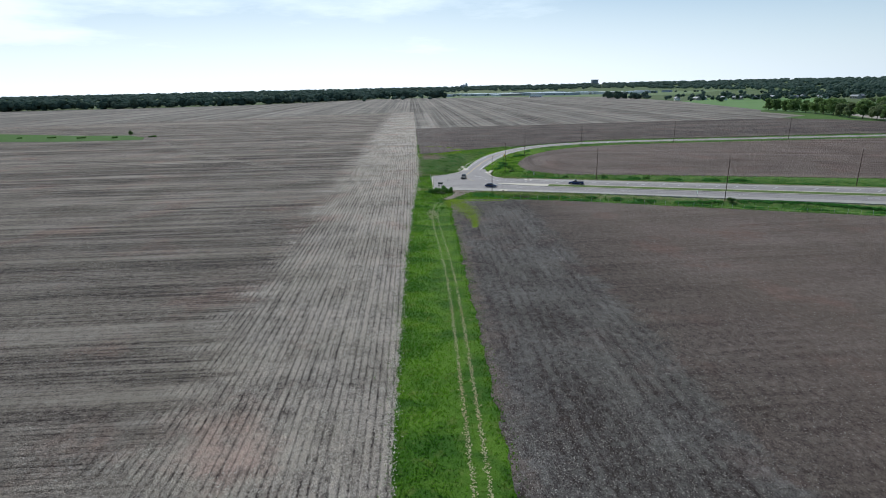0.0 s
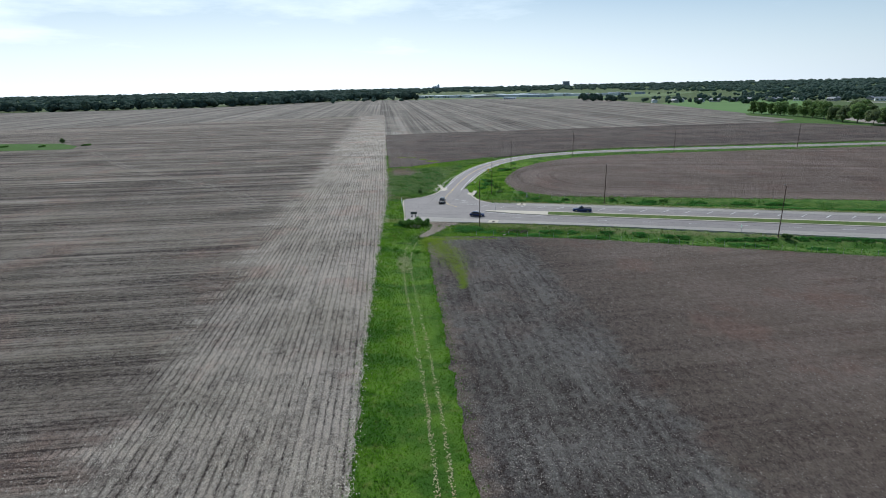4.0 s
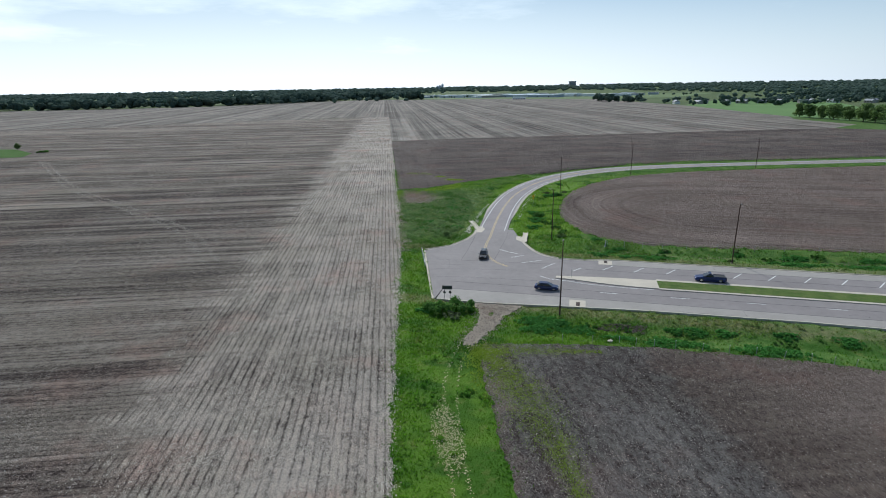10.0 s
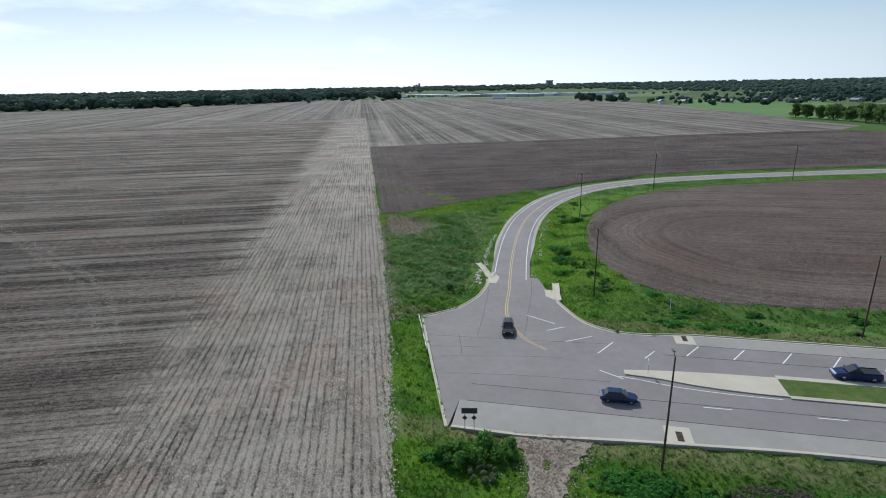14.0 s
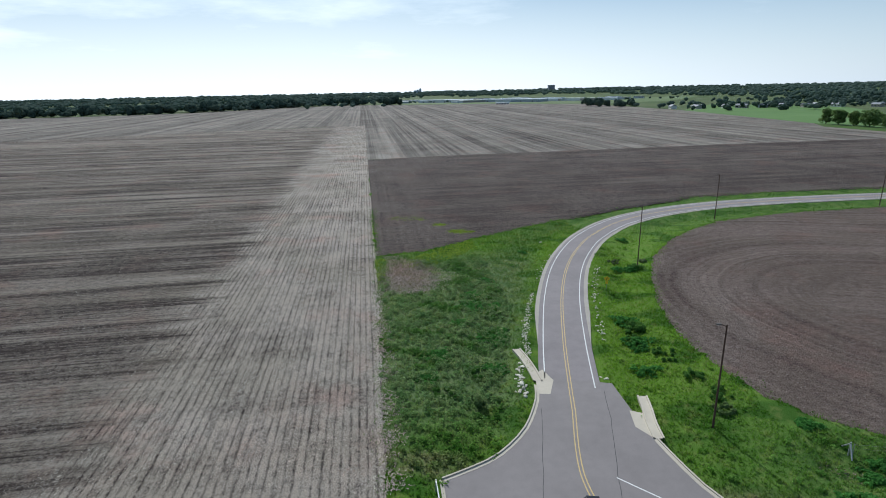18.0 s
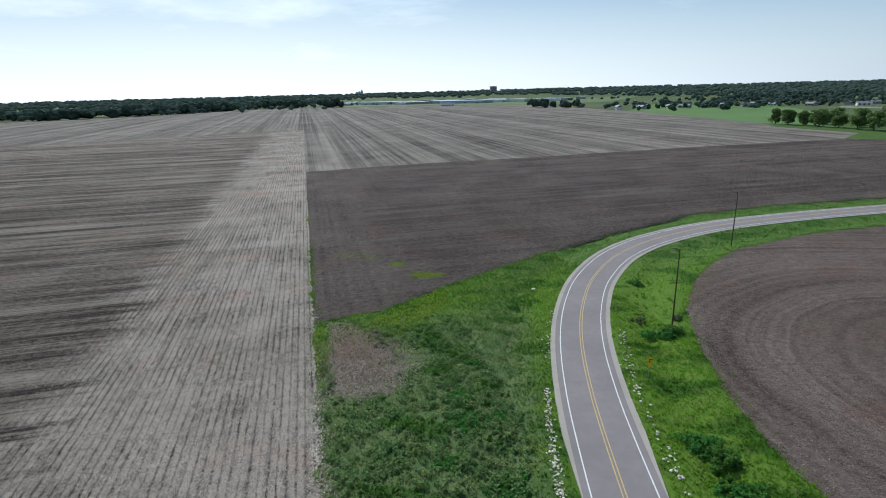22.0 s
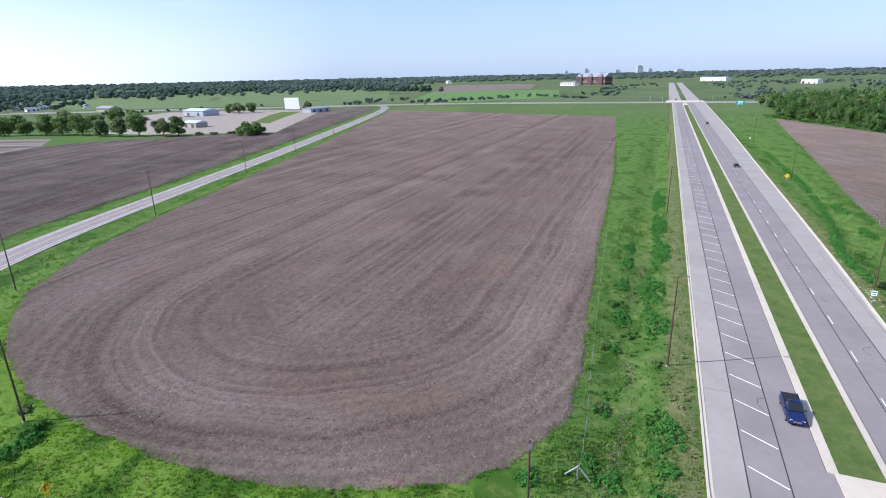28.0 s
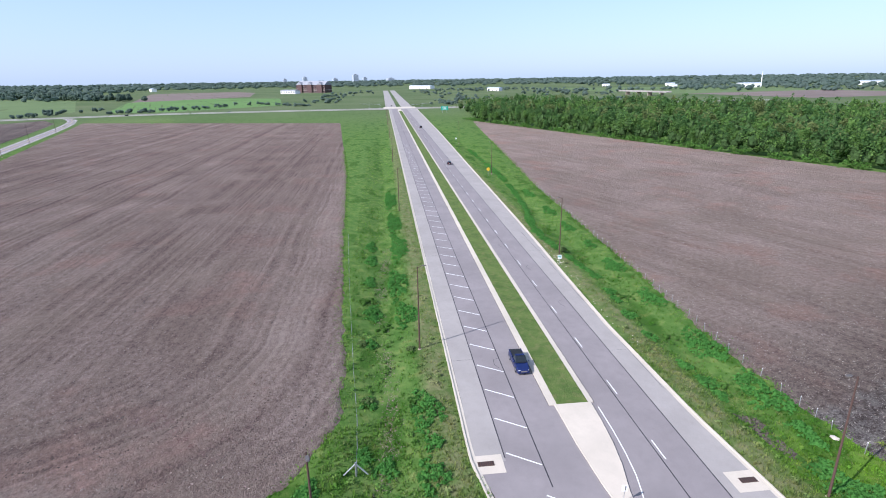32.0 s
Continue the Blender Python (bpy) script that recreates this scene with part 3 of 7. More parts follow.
def swell(x, y):
    """The rise of the land towards the horizon."""
    r = np.hypot(x - 20, y - 220)
    return 16.0 * np.clip((r - 2200) / 2600, 0, 1) ** 1.3


def lumps(x, y):
    return 0.10 * np.sin(x * 0.9 + 1.3 * np.sin(y * 0.5)) * np.sin(y * 0.8 + 1.1 * np.sin(x * 0.6)) + 0.07 * np.sin(x * 2.1 + y * 1.3) * np.sin(y * 1.9 - x)


def steps(lo, hi, fine_lo, fine_hi, fine):
    a = np.arange(fine_lo, fine_hi, fine)
    out, d, x = [], fine * 1.5, fine_lo
    while x > lo:
        x -= d
        d *= 1.22
        out.append(max(x, lo))
    left, out, d, x = out[::-1], [], fine * 1.5, a[-1]
    while x < hi:
        x += d
        d *= 1.18
        out.append(min(x, hi))
    return np.array(left + list(a) + out)


gx, gy = steps(-4900, 4900, -12, 300, 1.6), steps(-4900, 4900, 30, 392, 1.6)
X, Y = np.meshgrid(gx, gy)
flat = np.c_[X.ravel(), Y.ravel()]
hs, hn = flat @ HU, flat @ HN
s_edge = south_edge(hs)
z = -0.06 + lumps(flat[:, 0], flat[:, 1])
near = (np.abs(flat[:, 0] - 150) < 500) & (np.abs(flat[:, 1] - 250) < 250)
side_d = np.full(len(flat), 1e9)
side_d[near] = near_line(SIDE, flat[near])
z -= 0.9 * np.exp(-((hn - (N_CURB + 9.5)) / 4.2) ** 2) * (hs > -35)
z -= 0.9 * np.exp(-((hn - (s_edge - 8.0)) / 3.4) ** 2) * (hs > -40)
z -= 0.6 * np.exp(-((side_d - 11.0) / 3.0) ** 2)
hard = ((hn > s_edge - 2.2) & (hn < N_CURB + 2.2) & (hs > -64) & ((hn < 226) | (hs > -34))) | (side_d < 7.0) | inside(np.array(PAD) + 0, flat)
z = np.where(hard, np.minimum(z, -0.05), z)
for line in FIELD_LINES.values():
    z = np.where(inside(line, flat), -0.13, z)
z = np.where(((hn > s_edge + 0.15) & (hn < N_CURB - 0.15) & (hs > -64) & ~((hs > -22) & (hs < 650) & (hn > S_MED + 0.5) & (hn < N_MED - 0.5)) & ((hn < 226) | (hs > -34))) | (side_d < 4.4) | inside(PAD, flat), -0.45, z)
z += swell(flat[:, 0], flat[:, 1])
GROUND_Z = z
nx, ny = len(gx), len(gy)
i = (np.arange(ny - 1)[:, None] * nx + np.arange(nx - 1)).ravel()
ground = new("ground", mesh_np("ground", np.c_[flat, z], np.c_[i, i + 1, i + nx + 1, i + nx], M["grass"]))
for poly in (ground.data,):
    poly.polygons.foreach_set("use_smooth", np.ones(len(poly.polygons), bool))
tagged(ground, "flat green grassland with shallow roadside ditches", "ground", kind="structure")

FIELD_WORDS = {
    "stubble": "strip of bleached corn stubble in long straight rows",
    "west": "grey harvested field with stubble rows and pale residue",
    "far": "pale harvested field with long combine strips",
    "south": "dark tilled soil field speckled with crop residue",
    "north": "dark brown bare tilled field",
    "inner": "brown tilled field with a rounded end and tyre arcs",
}


def field_sheet(line, level):
    """A field's flat top with a rim that dips into the grass round it."""
    bm = slab(line, level, level)
    top = list(bm.verts)
    o = np.array([v.co[:2] for v in top])
    d = np.roll(o, -2, 0) - np.roll(o, 2, 0)
    d /= np.maximum(1e-6, np.linalg.norm(d, axis=1))[:, None]
    low = [bm.verts.new((x + dy * 1.1, y - dx * 1.1, level - 0.42)) for (x, y), (dx, dy) in zip(o, d)]
    for i in range(len(top)):
        j = (i + 1) % len(top)
        bm.faces.new((top[j], top[i], low[i], low[j]))
    return bm


for key, line in FIELD_LINES.items():
    level = {"stubble": 0.0, "west": -0.03, "far": -0.02, "north": -0.012}.get(key, 0.0)
    ob = part("field_" + key, field_sheet(line, level), M[key], None)
    tagged(ob, FIELD_WORDS[key], "field", kind="structure")


# ---- roads ----
def strip(name, s0, s1, n0, n1, z0, z1, mat, parent, label=""):
    """A straight band of the highway, between two distances along and two across it."""
    out = [hw(s0, n0), hw(s1, n0), hw(s1, n1), hw(s0, n1)]
    return part(name, slab([tuple(p) for p in out], z0, z1), mat, parent, label)


def along(n0, n1, s0, s1, step=6.0):
    """The outline of a band whose edges across the highway are functions of the distance along it."""
    s = np.arange(s0, s1 + step / 2, step)
    lo = [tuple(hw(a, n0(a))) for a in s]
    hi = [tuple(hw(a, n1(a))) for a in s[::-1]]
    return lo + hi


highway = thing("highway", Matrix(), "grey divided highway with concrete shoulders and a grass median", "road", kind="structure")
part("south_carriageway", slab(along(lambda s: S_JOINT, lambda s: S_MED - 0.5, -22, HW_E), -0.3, 0.0), M["asphalt"], highway)
part("north_carriageway", slab(along(lambda s: N_MED + 0.5, lambda s: N_JOINT, -22, HW_E), -0.3, 0.0), M["asphalt"], highway)
part("south_shoulder", slab(along(lambda s: float(south_edge(s)) + 0.55, lambda s: S_JOINT, HW_W, HW_E, 5.8), -0.3, 0.003), M["concrete"], highway, "pale concrete shoulder")
part("north_shoulder", slab(along(lambda s: N_JOINT, lambda s: N_CURB - 0.55, -31.5, HW_E), -0.3, 0.003), M["concrete"], highway, "pale concrete shoulder")
NOSE_S = [(-42.2, 214.5), (-40, 214.3), (-37.6, 214.0), (-33.6, 213.1), (-30, 212.6), (-26, 212.3), (-22, S_MED - 0.1)]
NOSE_N = [(-42.2, 215.7), (-36, 216.4), (-30, 216.8), (-22, N_MED + 0.1)]
pad_line = PAD[:-1] + [tuple(hw(-31.5, N_CURB - 0.2)), tuple(hw(-31.5, N_JOINT)), tuple(hw(-22, N_JOINT)), tuple(hw(-22, S_JOINT)), tuple(hw(HW_W, S_JOINT))]
pad = part("junction_pavement", slab(pad_line, -0.3, -0.001), M["asphalt"], None)
tagged(pad, "wide worn asphalt junction with sealed cracks", "pavement", kind="structure")


def raised(outline, name, z, mat, parent, label=""):
    return part(name, slab(outline, -0.2, z), mat, parent, label)


median = thing("median", Matrix(), "raised median with pale kerbs, a concrete nose and mown turf", "median", kind="structure")
raised([tuple(hw(*p)) for p in NOSE_S] + [tuple(hw(*p)) for p in NOSE_N[::-1]], "concrete_nose", 0.15, M["slab"], median, "pale concrete nose of the median")
part("turf", slab(along(lambda s: S_MED + 0.25, lambda s: N_MED - 0.25, -22.0, 640), -0.1, 0.17), M["mown"], median, "short mown green turf")
part("kerb", slab(along(lambda s: S_MED - 0.5, lambda s: S_MED + 0.25, -22.0, 640), -0.1, 0.14), M["curb"], median)
part("kerb", slab(along(lambda s: N_MED - 0.25, lambda s: N_MED + 0.75, -22.0, 640), -0.1, 0.14), M["curb"], median)
part("end_slab", slab(along(lambda s: S_MED - 0.5, lambda s: N_MED + 0.75, 640.0, 664), -0.1, 0.15), M["slab"], median)


def kerb(name, line, left, right, label):
    """A gutter pan with a raised back edge along a line; left is the road's side."""
    root = thing(name, Matrix(), label, "kerb", kind="structure")
    mid = right + (left - right) * 0.32
    for n, a, b, z in (("gutter", left, mid, 0.02), ("kerb_back", mid, right, 0.15)):
        v, f = ribbon(line, a, b, -0.3, z)
        part(n, mesh_np(n, v, f, M["curb"]), None, root)
    return root


kerb("north_kerb", smooth_line([tuple(hw(s, N_CURB - 0.3)) for s in np.arange(HW_E, -20, -30)] + [tuple(hw(-20, N_CURB - 0.3)), tuple(hw(-31, N_CURB - 0.35)), (43.5, 226.9), (38.3, 229.0), (35.0, 233.1), (33.9, 238.3), (33.5, 243.5)], 3.0), 0.32, -0.3,
     "pale concrete kerb and gutter along the north shoulder")
kerb("south_kerb", [tuple(hw(s, float(south_edge(s)) + 0.28)) for s in np.arange(HW_W, HW_E, 4.0)], 0.32, -0.3, "pale concrete kerb and gutter along the south shoulder")
kerb("pad_kerb", smooth_line([(7.9, 240.9), (11.5, 242.2), (15.0, 244.0), (19.2, 248.2), (22.4, 254.0), (23.4, 257.5)], 1.5), -0.3, 0.3, "curved concrete kerb round the junction")
kerb("pad_end_kerb", [(7.1, 208.3), (7.3, 222), (7.7, 240.8)], -0.2, 0.2, "low concrete edge at the junction's blunt end")

side_v, side_f = ribbon(SIDE[2:], 4.2, -4.2, -0.3, -0.006)
side_road = tagged(new("side_road", mesh_np("side_road", side_v, side_f, M["road"])), "two-lane asphalt road curving between the fields", "road", kind="structure")
for k, (a, b) in enumerate(((4.95, 4.1), (-4.1, -5.0))):
    sel = SIDE[(np.arange(len(SIDE)) > 15)]
    nn = normals(sel)
    v, f = ribbon(sel, a, b, -0.25, -0.03)
    m, grow = len(sel), np.clip(np.arange(len(sel)) / 7.0, 0, 1)[:, None]
    for top in (0, 2 * m):
        inner, outer = (top + m, top) if abs(a) > abs(b) else (top, top + m)
        v[outer:outer + m] = v[inner:inner + m] + (v[outer:outer + m] - v[inner:inner + m]) * grow
    tagged(new("gravel_shoulder", mesh_np("gravel_shoulder", v, f, M["verge_gravel"])), "grey gravel shoulder beside the side road", "shoulder", kind="structure")

# painted lines lie a few millimetres over the road
paint = thing("road_markings", Matrix(), "white and yellow painted road lines", "road marking", kind="structure")


def line_part(name, line, left, right, mat, z=0.0, parent=paint):
    v, f = ribbon(line, left, right, z - 0.02, z)
    return part(name, mesh_np(name, v, f, mat), None, parent)


sel = SIDE[np.hypot(*(SIDE - (27.9, 256.4)).T).argmin():]
line_part("edge_line", sel[1:], 3.45, 3.30, M["white"], 0.004)
line_part("edge_line", sel, -3.30, -3.45, M["white"], 0.004)
centre = np.vstack([smooth_line([(25.4, 225.1), (23.6, 228.2), (22.6, 232.4), (22.6, 238.0), (23.7, 243.0), (26.2, 250.6)], 1.0), SIDE[np.hypot(*(SIDE - (27.9, 256.4)).T).argmin():]])
line_part("centre_line", centre, 0.26, 0.13, M["yellow"], 0.006)
line_part("centre_line", centre, -0.13, -0.26, M["yellow"], 0.006)


def stroke(a, b, width, mat, name="stroke", z=0.005, parent=paint):
    a, b = np.array(a, float), np.array(b, float)
    d = (b - a) / np.hypot(*(b - a))
    n = np.array([-d[1], d[0]]) * width / 2
    return part(name, slab([tuple(a - n), tuple(b - n), tuple(b + n), tuple(a + n)], z, z), mat, parent)


for i in range(48):
    s = -32.6 + 6.52 * i
    stroke(hw(s, HATCH + 0.15), hw(s + 2.4, N_JOINT - 0.3), 0.17, M["white"], "hatch", 0.006)
for a, b in (((32.6, 222.6), (36.4, 225.6)), ((38.8, 219.9), (41.3, 221.7)), ((29.2, 227.2), (34.0, 228.2)), ((26.1, 238.2), (29.8, 233.9)), ((27.6, 231.6), (31.0, 232.4)), ((30.8, 217.8), (33.0, 215.0))):
    stroke(a, b, 0.15, M["white"], "hatch", 0.006)
for i in range(56):
    s = -33.4 + 12.95 * i
    stroke(hw(s, S_DASH), hw(s + 3.3, S_DASH), 0.14, M["white"], "lane_dash", 0.009)
line_part("edge_line", [tuple(hw(*p)) for p in ((-43, 214.0), (-40, 213.4), (-37.7, 212.8), (-35.4, 212.3), (-31.9, 211.9), (-28, 211.65), (-23, 211.55))], 0.06, -0.06, M["white"], 0.006)

# sealed joints and cracks
joints = thing("sealed_joints", Matrix(), "dark bitumen-sealed joints and cracks in the pavement", "joint", kind="structure")
crng = np.random.default_rng(5)


def crack(pts, width=0.07, z=0.0045, wobble=0.0):
    line = smooth_line(pts, 2.0)
    line = line + crng.normal(0, wobble, line.shape) if wobble else line
    line_part("sealed_joint", line, width / 2, -width / 2, M["seal"], z, joints)


for n, s0, s1, w in ((S_JOINT, HW_W + 1, 520, 0.13), (S_DASH + 0.45, HW_W + 1, 520, 0.12), (HATCH, -36, 520, 0.13), (N_JOINT, -31, 520, 0.13), (N_MED + 0.8, -22, 400, 0.05), (S_MED - 0.55, -22, 400, 0.06), (N_CURB - 0.62, -20, 300, 0.06),
                    (S_JOINT - 3.0, -20, 60, 0.05)):
    crack([tuple(hw(s, n)) for s in np.linspace(s0, s1, 12)], w)
for pts in ([(9, 221.0), (20, 218.2), (31, 214.6)], [(9, 226.0), (20, 224.0), (27, 222.4)], [(8.4, 229.5), (15.8, 227.8)], [(8.2, 233.6), (15, 231.4), (21.8, 229.2), (28, 227.4), (35.3, 225.3)], [(15.6, 231.4), (18, 238), (20.6, 246.1), (22.4, 252)],
            [(19.2, 230.2), (21.0, 234.9)], [(23.3, 230.1), (26.4, 238.4), (29.4, 246.4), (32.0, 254.4)], [(13, 233), (12.2, 226)]):
    crack(pts, 0.06, 0.0045, 0.05)
for s, n in ((8, 205.6), (28, 206.6), (-12, 222.0), (45, 209.2)):
    crack([tuple(hw(s, n)), tuple(hw(s + 1.2, n + 0.5)), tuple(hw(s + 2.6, n + 0.3)), tuple(hw(s + 3.0, n - 0.6))], 0.06, 0.0065, 0.03)
for s in (-9, 41, 92, 150):
    for lo, hi in ((float(south_edge(s)) + 0.6, S_JOINT), (N_JOINT, N_CURB - 0.6)):
        stroke(hw(s, lo), hw(s, hi), 0.05, M["seal"], "sealed_joint", 0.0065, joints)

# the other roads
CROSS = smooth_line([(770, 900), (793, 620), (801, 473), (806, 362), (806, 262), (770, 110), (729, -15), (664, -240), (560, -600)], 20)
cross_v, cross_f = ribbon(CROSS, 7.0, -7.0, -0.2, 0.05)
tagged(new("cross_road", mesh_np("cross_road", cross_v, cross_f, M["concrete"])), "pale crossing highway beyond the fields", "road", kind="structure")
cross_v, cross_f = ribbon(CROSS, 26.0, 15.0, -0.2, 0.05)
tagged(new("cross_road", mesh_np("cross_road", cross_v, cross_f, M["concrete"])), "pale far carriageway of the crossing highway", "road", kind="structure")
for n0, n1, lab in ((194, 210, "far eastbound carriageway"), (217, 233, "far westbound carriageway")):
    ob = part("far_highway", slab(along(lambda s: n0, lambda s: n1, HW_E, 1900, 40), -0.2, 0.06), M["concrete"], None)
    tagged(ob, "pale concrete highway running on to the horizon", "road", kind="structure")

# gravel apron from the junction to the field track
apron = [(14.3, 205.3), (18.5, 203.9), (23.3, 202.6), (20.6, 199.6), (18.5, 197.3), (16.8, 194.8), (15.1, 192.6), (13.1, 190.0), (11.8, 187.6), (10.2, 188.4), (11.0, 191.2), (12.6, 194.0), (13.9, 196.4), (14.8, 199.4), (15.1, 202.2)]
ob = part("gravel_apron", slab(ragged(apron, 0.5, 0.26, 11), -0.3, 0.02), M["gravel"], None)
tagged(ob, "worn gravel apron between the road and the field track", "gravel", kind="structure")


# ---- storm drains and flumes ----
def storm_drain(s, n, label):
    root = thing("storm_drain", Matrix.Translation((*hw(s, n), 0.0)) @ Matrix.Rotation(HW_A, 4, "Z"), label, "drain", "storm drains by the kerbs")
    part("slab", box(bmesh.new(), (3.0, 3.3, 0.3), (0, 0.15 if n > 214 else -0.1, -0.138), None, 0.02), M["slab"], root, "pale square concrete slab")
    grate = part("grate", box(bmesh.new(), (0.75, 1.8, 0.05), (0.1, 0.45 if n > 214 else -0.4, 0.014)), M["rust"], root, "rusty iron grate")
    for k in range(7):
        part("bar", box(bmesh.new(), (0.6, 0.06, 0.03), (0.1, (-0.3 if n > 214 else -1.15) + 0.25 * k, 0.05)), M["dark"], grate)
    return root


storm_drain(-31.8, 227.2, "square concrete storm drain with a rusty grate in the shoulder")
storm_drain(-37.6, 201.6, "square concrete storm drain with an iron grate beside the kerb")


def flume(points, width, label):
    """A paved chute with low walls that leads water from the road."""
    root = thing("drainage_flume", Matrix(), label, "flume", "concrete drainage flumes")
    line = smooth_line(points, 0.8)
    nn = normals(line)
    for name, a, b, z in (("floor", width / 2, -width / 2, 0.02), ("side_wall", width / 2 + 0.22, width / 2, 0.16), ("side_wall", -width / 2, -width / 2 - 0.22, 0.16)):
        v, f = ribbon(line, a, b, -0.4, z)
        part(name, mesh_np(name, v, f, M["slab"]), None, root)


flume([(23.6, 268.5), (24.0, 265.0), (24.1, 261.4), (24.0, 258.6)], 0.9, "narrow pale concrete flume running into the grass")
flume([(36.4, 252.4), (35.6, 249.6), (34.6, 246.6), (33.9, 243.6)], 0.9, "pale concrete flume opening beside the curved kerb")
for out, lab in (([(24.2, 260.5), (25.6, 261.6), (26.2, 258.4), (24.6, 255.0), (23.0, 255.4), (23.6, 258.2)], ""), ([(33.6, 243.4), (35.0, 248.5), (33.2, 249.6), (32.3, 246.2)], "")):
    part("flume_apron", slab(out, -0.2, 0.004), M["slab"], None)["label"] = "pale concrete apron where the flume meets the road"
for o in [o for o in scene.objects if o.name.startswith("flume_apron")]:
    tagged(o, category="pavement", kind="structure")

# ---- street furniture ----
M["lamp_head"] = plain("lamp_head", (0.14, 0.13, 0.12), 0.5, 0.3)
M["lens"] = plain("lamp_lens", (0.5, 0.5, 0.48), 0.3)
M["sign_back"] = plain("sign_back", (0.10, 0.10, 0.105), 0.5, 0.6)
M["sign_yellow"] = plain("sign_yellow", (0.80, 0.50, 0.03), 0.5)
M["sign_white"] = plain("sign_white", (0.78, 0.78, 0.77), 0.5)
M["sign_green"] = plain("sign_green", (0.02, 0.30, 0.22), 0.5)
M["sign_blue"] = plain("sign_blue", (0.05, 0.16, 0.34), 0.5)
M["black"] = plain("black_print", (0.012, 0.012, 0.012), 0.6)
M["galv"] = plain("galvanised_steel", (0.36, 0.37, 0.38), 0.5, 0.7)
M["glass"] = plain("dark_glass", (0.012, 0.015, 0.018), 0.08, 0.0, spec=0.8)
M["tyre"] = plain("tyre_rubber", (0.02, 0.02, 0.02), 0.9)
M["head_lamp"] = plain("head_lamp", (0.7, 0.7, 0.7), 0.15)
M["tail_lamp"] = plain("tail_lamp", (0.35, 0.02, 0.02), 0.3)
M["chrome"] = plain("chrome", (0.6, 0.6, 0.6), 0.2, 1.0)


def street_lamp(x, y, z, toward, tag=False):
    """A tall weathered pole with a short arm over the road."""
    to = math.atan2(toward[1] - y, toward[0] - x)
    root = thing("street_lamp", Matrix.Translation((x, y, z)) @ Matrix.Rotation(to, 4, "Z"), "tall rust-brown steel street lamp standing in the grass verge", "street lamp", "street lamps along the roads")
    part("pole", tube(bmesh.new(), (0, 0, -0.3), (0, 0, 13.7), 0.14, 0.075, 12), M["rust"], root)
    base = tube(bmesh.new(), (0, 0, -0.3), (0, 0, 0.12), 0.32, 0.28, 12)
    part("footing", base, M["gravel"], root, "round concrete footing")
    bm = bmesh.new()
    tube(bm, (0, 0, 13.5), (0.75, 0, 13.85), 0.045, 0.04, 8)
    part("arm", bm, M["rust"], root)
    head = part("lamp_head", box(bmesh.new(), (0.7, 0.3, 0.13), (1.0, 0, 13.88), None, 0.05), M["lamp_head"], root, "flat grey lamp head")
    part("lens", box(bmesh.new(), (0.42, 0.22, 0.04), (1.05, 0, 13.80), None, 0.01), M["lens"], head)
    if tag:
        part("tag", box(bmesh.new(), (0.04, 0.3, 0.34), (0.15, 0, 1.8), None, 0.01), M["sign_white"], root, "small white metal tag")
    return root


for x, y, z, to, tag in ((28.5, 196.9, -0.2, (33, 210), False), (75.8, 220.4, -0.3, (70, 205), False), (163.2, 188.9, -0.3, (158, 175), False), (263, 152.5, -0.3, (257, 138), False), (372, 112.8, -0.3, (367, 98), False),
                        (480, 73.6, -0.3, (475, 60), False), (585, 35.4, -0.3, (580, 20), False), (103.4, 171.9, -0.3, (108, 186), False), (208, 127.5, -0.3, (213, 142), False), (318, 85.5, -0.3, (323, 99), False),
                        (41.4, 244.6, -0.3, (25, 246), False), (62.6, 304.6, -0.2, (47, 309), False), (106.2, 340.8, -0.2, (101, 356), False), (168.5, 345.8, -0.1, (169, 360), False), (246, 346.5, -0.1, (247, 356), False),
                        (311, 343.0, -0.1, (311, 353), False), (401, 341.5, -0.1, (401, 350), False), (466, 339.5, -0.1, (466, 348), False), (560, 338.0, -0.1, (560, 346), False)):
    street_lamp(x, y, z, to, tag)


def upright(parent, x, h, mat, w=0.07):
    return part("post", box(bmesh.new(), (w, w, h + 0.4), (x, 0, (h - 0.4) / 2)), mat, parent)


def plate(parent, name, w, h, x, z, mat, turned=False, y=-0.05, label=""):
    bm = box(bmesh.new(), (w, 0.02, h), (0, 0, 0), None, 0.0)
    m = Matrix.Translation((x, y, z)) @ (Matrix.Rotation(radians(45), 4, "Y") if turned else Matrix())
    bmesh.ops.transform(bm, matrix=m, verts=bm.verts)
    return part(name, bm, mat, parent, label)


def sign(x, y, z, face, label, category="road sign"):
    """An empty sign whose front looks along the given heading (degrees from +x)."""
    return thing("road_sign", Matrix.Translation((x, y, z)) @ Matrix.Rotation(radians(face + 90), 4, "Z"), label, category)


s = sign(9.8, 207.4, -0.1, 80, "dark-backed road sign on two posts with two diamond plates")
for px in (-0.55, 0.55):
    upright(s, px, 2.9, M["sign_back"])
    plate(s, "diamond", 0.46, 0.46, px, 1.65, M["sign_back"], True)
plate(s, "panel", 1.9, 0.75, 0, 2.6, M["sign_back"], label="wide dark sign back")
s = sign(48.8, 291.0, -0.3, 250, "yellow diamond curve warning sign on a thin post")
upright(s, 0, 3.0, M["galv"])
p = plate(s, "diamond", 0.85, 0.85, 0, 2.5, M["sign_yellow"], True)
plate(p, "arrow", 0.10, 0.55, -0.05, 2.42, M["black"], y=-0.075)
plate(p, "arrow", 0.36, 0.10, 0.13, 2.66, M["black"], y=-0.075)
plate(s, "speed_plate", 0.5, 0.5, 0, 1.65, M["sign_yellow"])
